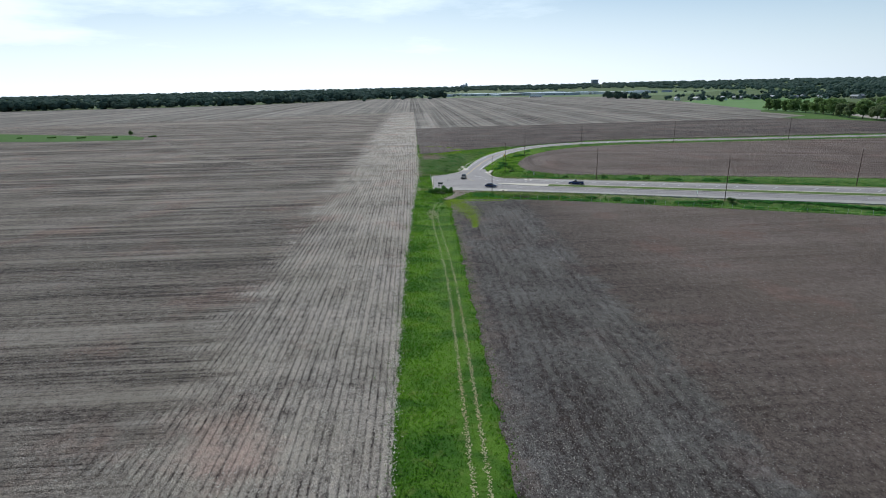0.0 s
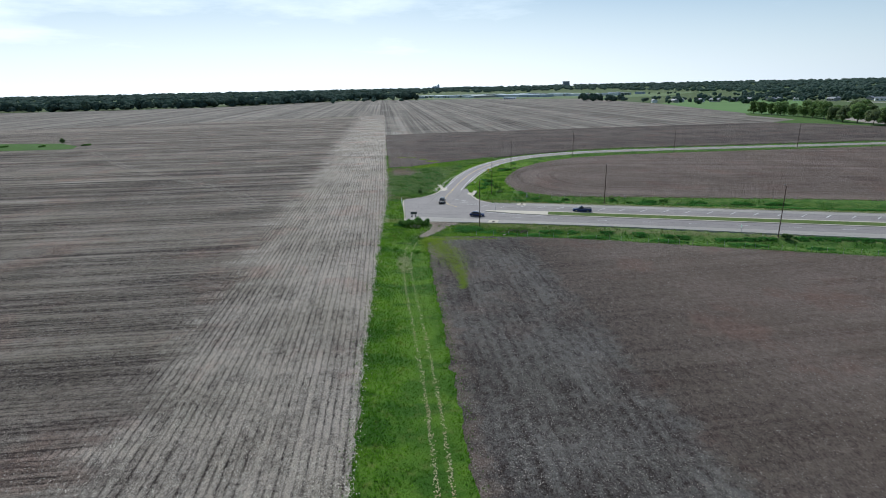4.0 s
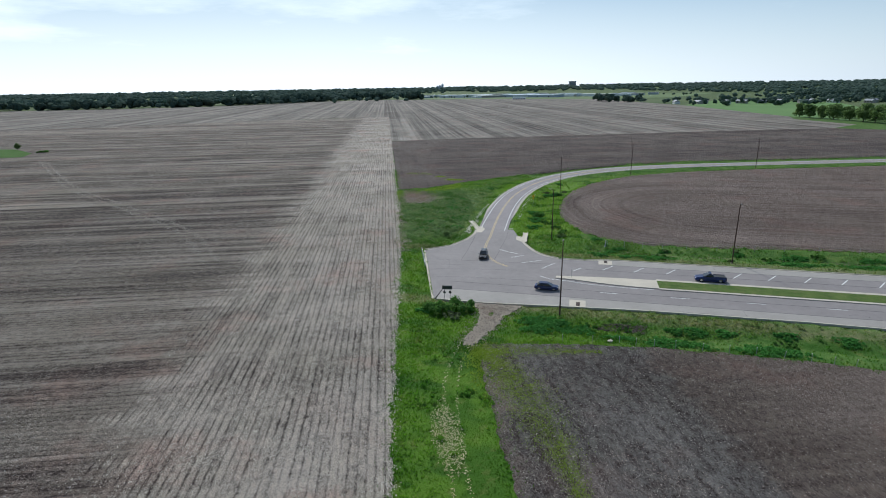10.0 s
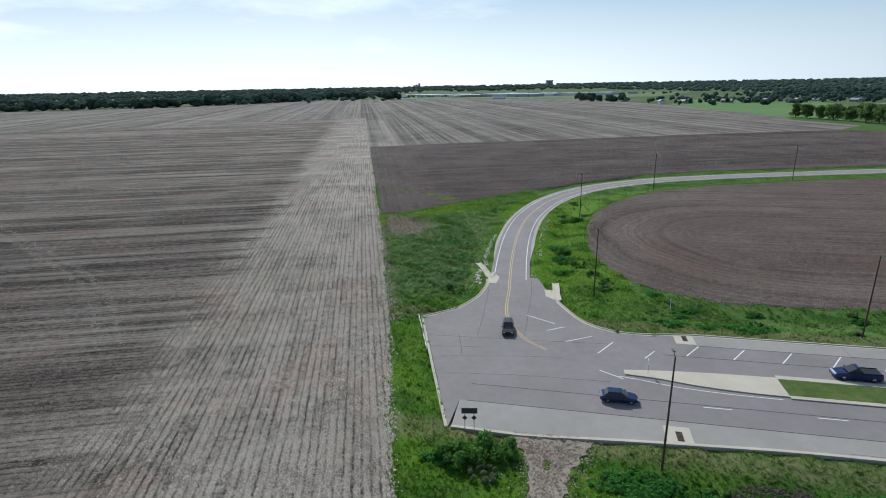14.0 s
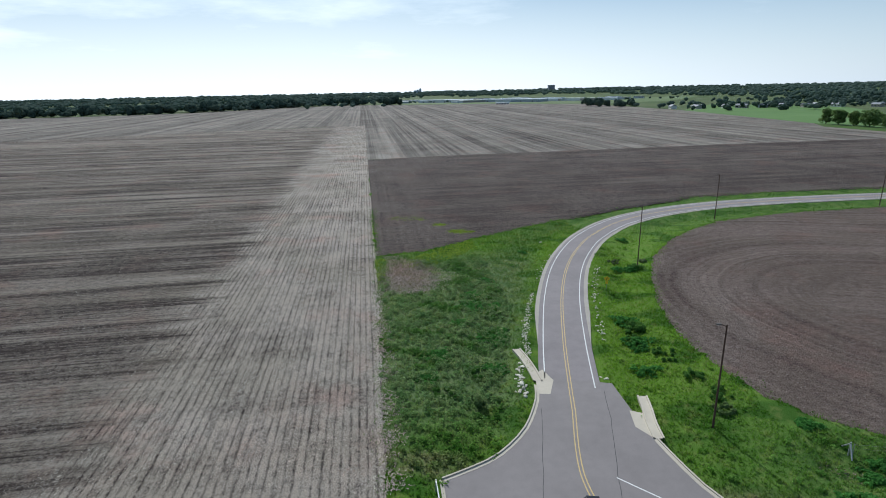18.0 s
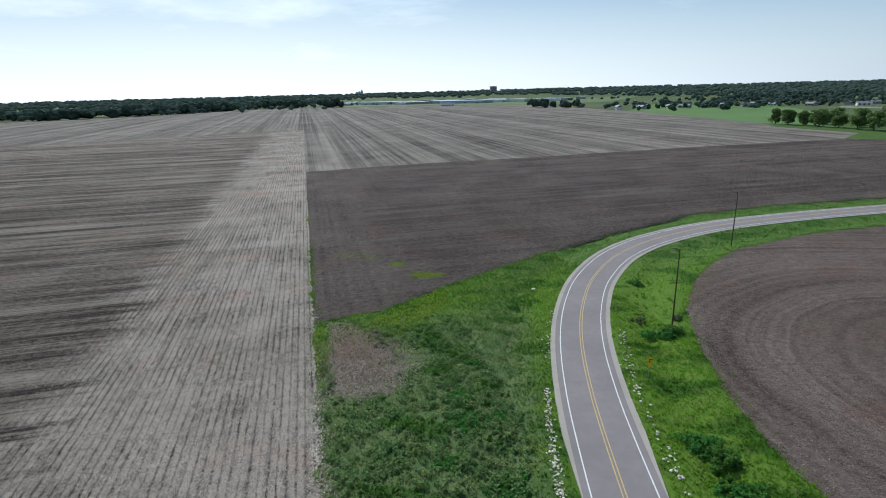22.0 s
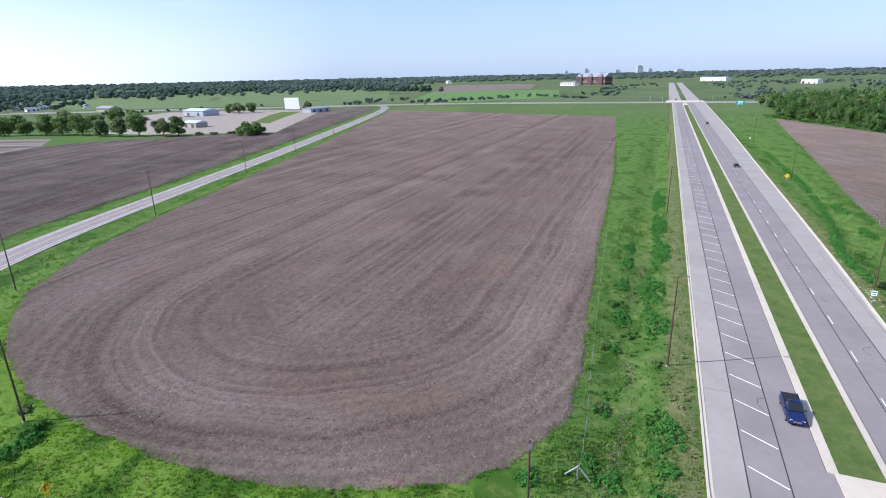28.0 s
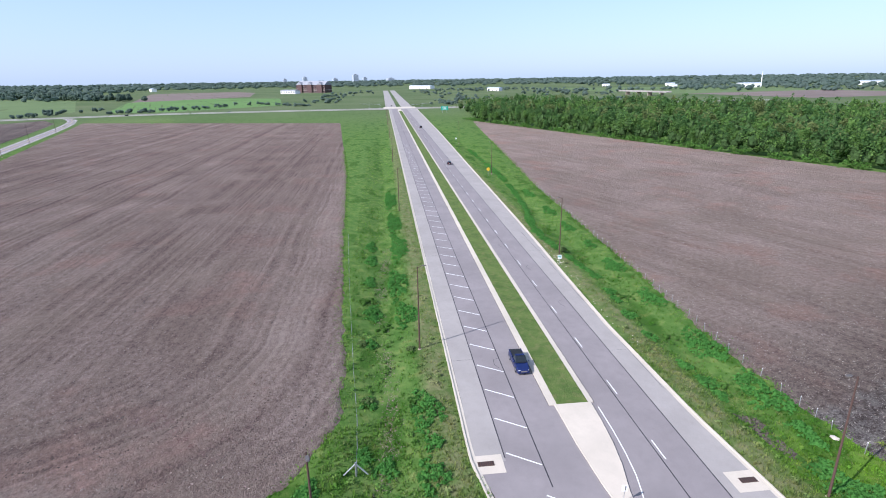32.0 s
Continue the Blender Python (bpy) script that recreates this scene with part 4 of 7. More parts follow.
s = sign(203.6, 131.8, -0.3, 160, "yellow diamond warning sign beside the highway")
upright(s, 0, 3.4, M["galv"])
p = plate(s, "diamond", 1.25, 1.25, 0, 3.0, M["sign_yellow"], True)
plate(p, "symbol", 0.16, 0.75, 0, 3.0, M["black"], y=-0.075)
s = sign(96.6, 177.2, -0.3, 160, "small white and green roadside sign on a post")
upright(s, 0, 2.6, M["galv"])
p = plate(s, "panel", 0.9, 0.95, 0, 2.2, M["sign_white"])
plate(p, "text_bar", 0.7, 0.22, 0, 2.4, M["sign_green"], y=-0.075)
plate(p, "text_bar", 0.5, 0.14, 0, 2.0, M["sign_green"], y=-0.075)
s = sign(320, 86.5, -0.2, 160, "blue and white route marker sign on a post")
upright(s, 0, 3.2, M["galv"])
p = plate(s, "shield", 0.9, 0.9, 0, 2.8, M["sign_white"])
plate(p, "band", 0.8, 0.28, 0, 3.0, M["sign_blue"], y=-0.075)
s = sign(600, -44, 0.0, 160, "large green guide sign on two posts")
for px in (-2.6, 2.6):
    upright(s, px, 6.5, M["galv"], 0.2)
p = plate(s, "panel", 8.5, 4.6, 0, 5.6, M["sign_green"], y=-0.13)
for k, w in ((0, 5.5), (1, 4.0), (2, 5.0)):
    plate(p, "text_bar", w, 0.5, 0, 6.8 - 1.15 * k, M["sign_white"], y=-0.16)
s = sign(500, -34, 0.0, 160, "white board on posts in front of the woods")
upright(s, -0.8, 3.6, M["galv"], 0.12)
upright(s, 0.8, 3.6, M["galv"], 0.12)
plate(s, "panel", 3.2, 2.2, 0, 3.0, M["sign_white"], y=-0.1)
s = sign(37.0, 215.7, 0.15, 160, "slim white traffic sign on the median nose")
upright(s, 0, 2.1, M["galv"], 0.05)
p = plate(s, "panel", 0.6, 0.75, 0, 1.75, M["sign_white"])
plate(p, "arrow", 0.09, 0.5, 0.05, 1.75, M["black"], y=-0.075)

for k, (y0, y1) in enumerate(((227.6, 233.2), (234.2, 240.0))):
    rail = thing("road_barrier", Matrix.Translation((6.9 + 0.05 * k, (y0 + y1) / 2, -0.1)), "weathered white rail barrier at the road's blunt end", "barrier", "barriers at the road end")
    for py in (-2.4, 0, 2.4):
        part("post", box(bmesh.new(), (0.12, 0.12, 1.5), (0, py, 0.4), None, 0.01), M["galv"], rail)
    for h in (0.6, 1.0):
        part("rail", box(bmesh.new(), (0.05, y1 - y0, 0.22), (0.09, 0, h), None, 0.01), M["sign_white"], rail)

fence = smooth_line([(26, 187.6), (34.6, 185.6), (39.4, 183.9), (49.6, 180.6), (59.5, 176.4), (68.2, 172.6), (88.7, 164.2), (130, 146.8), (172, 129.2)], 3.0)
first = None
for i, (x, y) in enumerate(fence):
    m = Matrix.Translation((x, y, -0.1)) @ Matrix.Rotation(radians(7 * math.sin(i * 2.3)), 4, "X")
    if first is None:
        first = thing("fence_post", m, "short pale metal fence post at the field's edge", "fence post", "posts along the field edge")
        part("post", box(bmesh.new(), (0.07, 0.05, 1.5), (0, 0, 0.55), None, 0.01), M["galv"], first)
        part("cap", box(bmesh.new(), (0.09, 0.07, 0.12), (0, 0, 1.33), None, 0.01), M["sign_white"], first, "white-painted tip")
    else:
        copy_thing(first, m)

# old wire fence along the north ditch, with its wooden end brace
old = smooth_line([(53.6, 237.6), (61.7, 235.0), (71.7, 232.3), (86.5, 228.1), (108.3, 221.9), (140, 212.6)], 6.0)
wire_fence = thing("wire_fence", Matrix(), "old thin wire fence along the grassy ditch bank", "fence")
for x, y in old:
    part("post", tube(bmesh.new(), (x, y, -0.5), (x, y, 1.15), 0.05, 0.045, 6), M["galv"], wire_fence)
for hz in (0.55, 1.05):
    v, f = ribbon(old, 0.005, -0.005, hz, hz + 0.01)
    part("wire", mesh_np("wire", v, f, M["galv"]), None, wire_fence)
brace = thing("end_brace", Matrix.Translation((53.3, 237.8, -0.1)) @ Matrix.Rotation(radians(60), 4, "Z"), "weathered grey timber brace leaning at the fence's end", "fence brace")
part("timber", tube(bmesh.new(), (-1.3, 0, -0.1), (0, 0, 1.2), 0.08, 0.08, 7), M["galv"], brace)
part("timber", tube(bmesh.new(), (1.3, 0.3, -0.1), (0, 0, 1.2), 0.08, 0.08, 7), M["galv"], brace)
part("timber", tube(bmesh.new(), (0, 0, -0.4), (0, 0, 1.35), 0.09, 0.09, 7), M["galv"], brace)



# ---- vehicles ----
def lofted(sections, mat, parent, name, label=""):
    """A closed body through cross sections (x, half width, bottom, top, half width at the top)."""
    bm, rings = bmesh.new(), []
    for x, w, z0, z1, wt in sections:
        ring = [(x, -w, z0), (x, -w, z0 + (z1 - z0) * 0.55), (x, -wt, z1), (x, wt, z1), (x, w, z0 + (z1 - z0) * 0.55), (x, w, z0)]
        rings.append([bm.verts.new(p) for p in ring])
    for a, b in zip(rings, rings[1:]):
        for i in range(6):
            j = (i + 1) % 6
            bm.faces.new((a[i], a[j], b[j], b[i]))
    bm.faces.new(rings[0][::-1])
    bm.faces.new(rings[-1])
    bmesh.ops.recalc_face_normals(bm, faces=bm.faces)
    bmesh.ops.bevel(bm, geom=list(bm.edges), offset=0.035, segments=2, affect="EDGES", clamp_overlap=True)
    return part(name, bm, mat, parent, label)


def car(at, head, paint_mat, label, kind="sedan"):
    root = thing({"pickup": "pickup_truck"}.get(kind, "car"), Matrix.Translation(at) @ Matrix.Rotation(head, 4, "Z"), label, {"pickup": "pickup truck"}.get(kind, "car"))
    L, W = {"sedan": (2.35, 0.9), "suv": (2.3, 0.94), "pickup": (2.95, 1.0)}[kind]
    roof, belt = {"sedan": (1.45, 0.92), "suv": (1.72, 1.05), "pickup": (1.88, 1.15)}[kind]
    lofted([(-L, W * 0.86, 0.36, belt * 0.86, W * 0.78), (-L * 0.9, W, 0.28, belt * 0.98, W * 0.9), (-L * 0.3, W, 0.25, belt, W * 0.94), (L * 0.32, W, 0.25, belt, W * 0.94), (L * 0.62, W, 0.26, belt * 0.92, W * 0.88),
            (L * 0.93, W * 0.93, 0.28, belt * 0.78, W * 0.8), (L, W * 0.8, 0.34, belt * 0.66, W * 0.7)], paint_mat, root, "body")
    back = {"sedan": -0.78, "suv": -0.93, "pickup": -0.18}[kind]
    lofted([(L * back, W * 0.84, belt - 0.03, belt + 0.06, W * 0.8), (L * (back + 0.2), W * 0.86, belt - 0.03, roof - 0.05, W * 0.68), (L * 0.1, W * 0.86, belt - 0.03, roof - 0.04, W * 0.68),
            (L * 0.46, W * 0.84, belt - 0.03, belt + 0.05, W * 0.78)], M["glass"], root, "cabin_glass", "dark tinted windows")
    lofted([(L * (back + 0.17), W * 0.66, roof - 0.07, roof - 0.02, W * 0.62), (L * (back + 0.26), W * 0.70, roof - 0.09, roof, W * 0.62), (L * 0.05, W * 0.70, roof - 0.09, roof, W * 0.62), (L * 0.13, W * 0.66, roof - 0.08, roof - 0.03, W * 0.62)],
           paint_mat, root, "roof")
    if kind == "pickup":
        part("bed", box(bmesh.new(), (L * 0.72, W * 1.62, 0.06), (-L * 0.57, 0, belt + 0.012)), M["black"], root, "black cargo bed liner")
        for sy in (-1, 1):
            part("bed_rail", box(bmesh.new(), (L * 0.74, 0.1, 0.14), (-L * 0.57, sy * W * 0.88, belt + 0.05), None, 0.02), paint_mat, root)
    r = {"sedan": 0.33, "suv": 0.37, "pickup": 0.41}[kind]
    for sx in (-0.6, 0.62):
        for sy in (-1, 1):
            wheel = part("wheel", tube(bmesh.new(), (L * sx, sy * (W - 0.2), r), (L * sx, sy * (W + 0.02), r), r, r, 20), M["tyre"], root)
            part("rim", tube(bmesh.new(), (L * sx, sy * (W - 0.02), r), (L * sx, sy * (W + 0.035), r), r * 0.62, r * 0.58, 14), M["chrome"], wheel)
    for sy in (-1, 1):
        part("head_lamp", box(bmesh.new(), (0.14, 0.34, 0.14), (L * 0.955, sy * W * 0.62, belt * 0.66), None, 0.02), M["head_lamp"], root)
        part("tail_lamp", box(bmesh.new(), (0.10, 0.26, 0.2), (-L * 0.985, sy * W * 0.68, belt * 0.74), None, 0.02), M["tail_lamp"], root)
        part("mirror", box(bmesh.new(), (0.14, 0.22, 0.15), (L * 0.36, sy * (W + 0.08), belt + 0.07), None, 0.03), paint_mat, root)
    part("grille", box(bmesh.new(), (0.06, W * 0.9, 0.2), (L * 0.99, 0, belt * 0.55), None, 0.01), M["chrome" if kind == "pickup" else "black"], root)
    part("windscreen_wiper", box(bmesh.new(), (0.05, W * 1.1, 0.02), (L * 0.47, 0, belt + 0.03)), M["black"], root)
    part("number_plate", box(bmesh.new(), (0.02, 0.4, 0.16), (-L - 0.01, 0, belt * 0.6)), M["sign_white"], root)
    return root


M["blue_paint"] = plain("dark_blue_paint", (0.012, 0.022, 0.08), 0.22, 0.3, spec=0.6)
M["navy_paint"] = plain("navy_paint", (0.013, 0.023, 0.095), 0.22, 0.3, spec=0.6)
M["black_paint"] = plain("black_paint", (0.012, 0.013, 0.016), 0.2, 0.2, spec=0.6)
M["silver_paint"] = plain("silver_paint", (0.4, 0.4, 0.42), 0.25, 0.6)
car((30.0, 210.2, 0.0), HW_A, M["blue_paint"], "dark blue saloon car in the eastbound lane")
car((21.2, 232.6, 0.0), radians(255), M["black_paint"], "black sport utility vehicle rolling onto the junction", "suv")
car((*hw(-11.5, 219.0), 0.0), HW_A + math.pi, M["navy_paint"], "navy blue pickup truck with chrome grille in the lane", "pickup")
car((*hw(181, 206.2), 0.0), HW_A, M["black_paint"], "black saloon car driving down the highway")
car((*hw(385, 205.8), 0.0), HW_A, M["black_paint"], "dark hatchback car near the far crossing", "suv")
car((*hw(760, 224.0), 0.06), HW_A + math.pi, M["black_paint"], "dark van waiting beyond the crossing", "suv")
car((804, 300, 0.06), radians(92), M["black_paint"], "dark car on the crossing highway", "suv")
car((797, 180, 0.06), radians(75), M["silver_paint"], "silver car on the crossing highway")

# ---- plants and residue ----
def leaf_material(name, a, b, rough=0.7):
    k = Nodes(name, rough, 0.0, 0.08)
    r = k.island()
    c = k.mix(r, a, b)
    c = k.mix(k.ramp(k.noise(0.25, 4), 0.35, 0.65, 0.0, 0.45), c, tuple(v * 0.7 for v in a))
    mat = k.done(c)
    k.p.inputs["Subsurface Weight"].default_value = 0.0
    glow = k.n.new("ShaderNodeBsdfTranslucent")
    both = k.n.new("ShaderNodeMixShader")
    both.inputs[0].default_value = 0.5
    k.l.new(c, glow.inputs["Color"])
    k.l.new(k.p.outputs[0], both.inputs[1])
    k.l.new(glow.outputs[0], both.inputs[2])
    k.l.new(both.outputs[0], k.n["Material Output"].inputs["Surface"])
    return mat


def blade_material(name, gain, dry=0.0):
    """Grass blades in the colours of the turf that they grow from."""
    k = Nodes(name, 0.8, 0.0, 0.06)
    r = k.island()
    c = k.mix(1.0, grass_color(k), k.mix(r, tuple(g * 0.8 for g in gain), tuple(g * 1.2 for g in gain)), "MULTIPLY")
    if dry:
        c = k.mix(dry, c, k.mix(r, (0.24, 0.24, 0.10), (0.38, 0.35, 0.18)))
    mat = k.done(c)
    glow, both = k.n.new("ShaderNodeBsdfTranslucent"), k.n.new("ShaderNodeMixShader")
    both.inputs[0].default_value = 0.5
    k.l.new(c, glow.inputs["Color"])
    k.l.new(k.p.outputs[0], both.inputs[1])
    k.l.new(glow.outputs[0], both.inputs[2])
    k.l.new(both.outputs[0], k.n["Material Output"].inputs["Surface"])
    return mat


M["leaf"] = leaf_material("tree_leaves", (0.13, 0.21, 0.07), (0.235, 0.33, 0.115))
M["leaf_grey"] = leaf_material("willow_leaves", (0.16, 0.21, 0.10), (0.23, 0.28, 0.13))
M["weed"] = leaf_material("weed_leaves", (0.09, 0.205, 0.04), (0.14, 0.28, 0.06))
M["lush"] = leaf_material("lush_weed_leaves", (0.075, 0.23, 0.045), (0.115, 0.31, 0.065))
M["blade"] = blade_material("grass_blades", (1.55, 1.6, 1.25))
M["lane_blade"] = blade_material("lane_blades", (1.2, 1.15, 1.0))
M["tall_blade"] = blade_material("tall_grass_blades", (1.5, 1.5, 1.2))
M["blade_dry"] = blade_material("dry_blades", (1.5, 1.5, 1.5), 0.35)
M["wood_leaf"] = leaf_material("woodland_leaves", (0.085, 0.175, 0.042), (0.17, 0.285, 0.07))
M["wood_dark"] = leaf_material("dark_woodland_leaves", (0.06, 0.14, 0.042), (0.12, 0.22, 0.062))
M["wood_bronze"] = leaf_material("bronze_woodland_leaves", (0.125, 0.17, 0.055), (0.20, 0.245, 0.085))
M["sprout"] = leaf_material("sprouts", (0.25, 0.36, 0.04), (0.36, 0.47, 0.075))
M["bark"] = plain("bark", (0.09, 0.07, 0.055), 0.9, scale=8, spread=0.35)


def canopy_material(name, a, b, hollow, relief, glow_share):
    """Closed foliage seen from afar: shade painted into the hollows between clumps, lit through from behind."""
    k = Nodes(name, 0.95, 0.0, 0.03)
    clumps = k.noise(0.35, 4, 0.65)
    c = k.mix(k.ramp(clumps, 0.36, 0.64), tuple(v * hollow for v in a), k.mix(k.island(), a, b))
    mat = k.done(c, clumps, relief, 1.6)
    glow, both = k.n.new("ShaderNodeBsdfTranslucent"), k.n.new("ShaderNodeMixShader")
    both.inputs[0].default_value = glow_share
    k.l.new(c, glow.inputs["Color"])
    k.l.new(k.p.outputs[0], both.inputs[1])
    k.l.new(glow.outputs[0], both.inputs[2])
    k.l.new(both.outputs[0], k.n["Material Output"].inputs["Surface"])
    return mat


def chip_material(name, a, b):
    k = Nodes(name, 0.9, 0.0, 0.2)
    c = k.mix(k.island(), a, b)
    tint = k.noise(0.045, 5, 0.65, k.mapped((1, 1, 1), 30))
    return k.done(k.mix(k.ramp(tint, 0.52, 0.66), c, k.mix(1.0, c, (0.92, 0.74, 0.70), "MULTIPLY")))


M["rut"] = chip_material("worn_turf", (0.25, 0.25, 0.115), (0.44, 0.41, 0.24))
M["wet_soil"] = chip_material("wet_soil", (0.055, 0.046, 0.038), (0.12, 0.10, 0.08))
M["dead"] = chip_material("dead_grass", (0.23, 0.185, 0.155), (0.40, 0.32, 0.285))
M["gravel_chip"] = chip_material("loose_gravel", (0.17, 0.14, 0.11), (0.31, 0.265, 0.215))
M["inner_straw"] = chip_material("fine_residue", (0.20, 0.165, 0.14), (0.40, 0.345, 0.30))
M["wheel"] = chip_material("pressed_soil", (0.085, 0.068, 0.057), (0.15, 0.12, 0.10))
M["straw"] = chip_material("bleached_straw", (0.36, 0.31, 0.25), (0.78, 0.71, 0.60))
M["grey_straw"] = chip_material("grey_residue", (0.24, 0.21, 0.18), (0.46, 0.42, 0.37))
M["track_straw"] = chip_material("track_straw", (0.30, 0.265, 0.22), (0.56, 0.51, 0.44))
M["brown_straw"] = chip_material("brown_residue", (0.13, 0.09, 0.08), (0.27, 0.20, 0.18))


def scatter(count, x0, x1, y0, y1, keep, seed):
    r = np.random.default_rng(seed)
    xy = np.c_[r.uniform(x0, x1, count), r.uniform(y0, y1, count)]
    return xy[keep(xy)]


def wave(xy, s, k=0.0):
    """A slow pseudo-random field from 0 to 1."""
    x, y = xy[:, 0] * s, xy[:, 1] * s
    return 0.5 + 0.25 * np.sin(x * 1.7 + 2.1 * np.sin(y * 1.1 + k) + k) + 0.25 * np.sin(y * 1.9 + 1.7 * np.sin(x * 1.3 - k) + 2 * k)


def chips(name, xy, mat, label, turn, seed, length=(0.12, 0.32), width=(0.035, 0.075), spread=0.9, z=0.012):
    """Small flat pieces lying about, most of them near one direction (radians)."""
    r, n = np.random.default_rng(seed), len(xy)
    a = turn + r.normal(0, spread, n)
    le, wi, tilt = r.uniform(*length, n) / 2, r.uniform(*width, n) / 2, r.uniform(-0.5, 0.5, n)
    u = np.c_[np.cos(a), np.sin(a), tilt * 0.6] * le[:, None]
    v = np.c_[-np.sin(a), np.cos(a), r.uniform(-0.6, 0.6, n)] * wi[:, None]
    if name == "wheel_line":
        u[:, 2], v[:, 2] = 0.0, 0.0
    c = np.c_[xy, z + np.abs(u[:, 2]) + np.abs(v[:, 2]) + r.uniform(0, 0.03, n)]
    verts = np.stack([c - u - v, c + u - v, c + u + v, c - u + v], 1).reshape(-1, 3)
    ob = new(name, mesh_np(name, verts, np.arange(4 * n).reshape(n, 4), mat))
    return tagged(ob, label, "crop residue", kind="stuff")


in_field = {k: (lambda xy, k=k: inside(FIELD_LINES[k], xy)) for k in FIELD_LINES}
xy = scatter(165000, -37, 3, 34, 330, in_field["stubble"], 21)
rr = np.random.default_rng(22)
rows_at = np.round(xy[:, 0]) + 0.5 + rr.normal(0, 0.25, len(xy))
keep_row = rr.uniform(0, 1, len(xy)) < 0.3 + 0.5 * wave(xy, 0.15, 2.0)
xy[keep_row, 0] = rows_at[keep_row]
feather = np.clip((xy[:, 0] + 37.5 + 2.5 * np.sin(xy[:, 1] * 0.21) + rr.normal(0, 2.5, len(xy))) / 15, 0, 1)
xy = xy[(rr.uniform(0, 1, len(xy)) < feather * (0.15 + 1.1 * wave(xy * (0.5, 1.0), 0.19) * wave(xy, 0.4, 1.0) * 1.5)) & in_field["stubble"](xy)]
chips("corn_stubble", xy, M["straw"], "bleached cut corn stalks lying in rows on dark soil", math.pi / 2, 23, spread=0.7)
xy = scatter(90000, -100, -34, 34, 300, in_field["west"], 24)
rr = np.random.default_rng(25)
snap = rr.uniform(0, 1, len(xy)) < 0.6
xy[snap, 1] = np.round(xy[snap, 1]) + 0.5 + rr.normal(0, 0.2, snap.sum())
xy = xy[rr.uniform(0, 1, len(xy)) < 0.25 + 0.8 * wave(np.c_[xy[:, 0] * 0.08, xy[:, 1]], 0.35)]
chips("field_residue", xy, M["grey_straw"], "grey crop residue scattered in rows over the west field", 0.0, 26, spread=0.8)
TRACKS = (([(-206.0, 456.9), (-139.4, 360.2), (-98.8, 313.8), (-61.3, 271.5), (-43.0, 238.1)], (-1.7, -1.1, 1.1, 1.7), 0.42, "pale diagonal wheel track crossing the west field"),
          ([(-167.2, 495.3), (-126.3, 432.7), (-95.4, 376.3), (-76.2, 342.2), (-61.6, 315.2), (-47.0, 287.0)], (-1.5, 1.5), 0.22, "pale thin wheel track across the west field"),
          ([(-129.0, 510.1), (-113.7, 466.6), (-100.5, 429.8), (-67.1, 350.1), (-58.5, 321.8)], (-1.5, 1.5), 0.2, "pale thin wheel track across the west field"),
          ([(-180.4, 525.8), (-128.6, 416.6), (-104.8, 365.7), (-93.5, 324.6)], (-1.5, 1.5), 0.2, "pale thin wheel track across the west field"),
          ([(-420, 792), (-307, 815), (-220, 818), (-84, 848), (-9, 858)], (-2.2, 0.6), 0.9, "pale line where two harvested fields meet"))
for k, (pts_, offsets, loose, lab) in enumerate(TRACKS):
    track = smooth_line(pts_, 0.16)
    wheels = []
    for off in offsets:
        rr = np.random.default_rng(170 + 7 * k + int(off * 10))
        wheel = track + normals(track) * off + rr.normal(0, loose, track.shape)
        wheels.append(wheel[rr.uniform(0, 1, len(wheel)) < (0.5 if loose > 0.4 else 0.04 + 0.3 * wave(wheel, 0.5, k))])
    chips("wheel_track", np.vstack(wheels), M["track_straw"], lab, 1.1, 174 + k, length=(0.2, 0.5), width=(0.06, 0.16) if k in (0, 4) else (0.03, 0.09))
xy = scatter(120000, 8, 125, 36, 189, in_field["south"], 29)
rr = np.random.default_rng(30)
xy = xy[rr.uniform(0, 1, len(xy)) < 0.15 + 0.85 * np.where(xy[:, 0] + 4 * np.sin(xy[:, 1] * 0.07) < 42 - 0.06 * (xy[:, 1] - 36), 0.95, 0.35) * (0.4 + wave(xy, 0.11, 2.0)) * np.clip(1.4 - xy[:, 0] / 90, 0.1, 1)]
chips("field_residue", xy, M["track_straw"], "pale residue speckling the dark south field", 1.5, 31, length=(0.08, 0.22), width=(0.03, 0.07), spread=1.2)
xy = scatter(60000, 50, 190, 212, 345, in_field["inner"], 32)
rr = np.random.default_rng(33)
xy = xy[rr.uniform(0, 1, len(xy)) < 0.3 + 0.6 * wave(xy, 0.1, 0.5)]
chips("field_residue", xy, M["inner_straw"], "fine pale residue on the brown inner field", 1.3, 34, length=(0.08, 0.24), width=(0.04, 0.1), spread=1.3)
xy = scatter(50000, 3, 140, 324, 480, in_field["north"], 35)
chips("field_residue", xy, M["brown_straw"], "brown residue on the dark north field", 0.0, 36, length=(0.1, 0.3), spread=1.2)

# arcs where the machines turned at the rounded end of the inner field
ring = smooth_line(FIELDS["inner"][-3:] + FIELDS["inner"][:10], 0.5)
ring_n = normals(ring)
rr = np.random.default_rng(37)
for k in range(12):
    off = -(1.6 + 2.1 * k)
    line = ring + ring_n * (off if inside(FIELD_LINES["inner"], (ring + ring_n * off)[len(ring) // 2:len(ring) // 2 + 1])[0] else -off)
    line = np.repeat(line, 2, 0) + rr.normal(0, 0.3, (len(line) * 2, 2))
    line = line[inside(FIELD_LINES["inner"], line)]
    chips("field_residue", line, M["brown_straw"], "residue lying in turning arcs at the field's end", 0.5, 40 + k, length=(0.12, 0.4), spread=1.4)

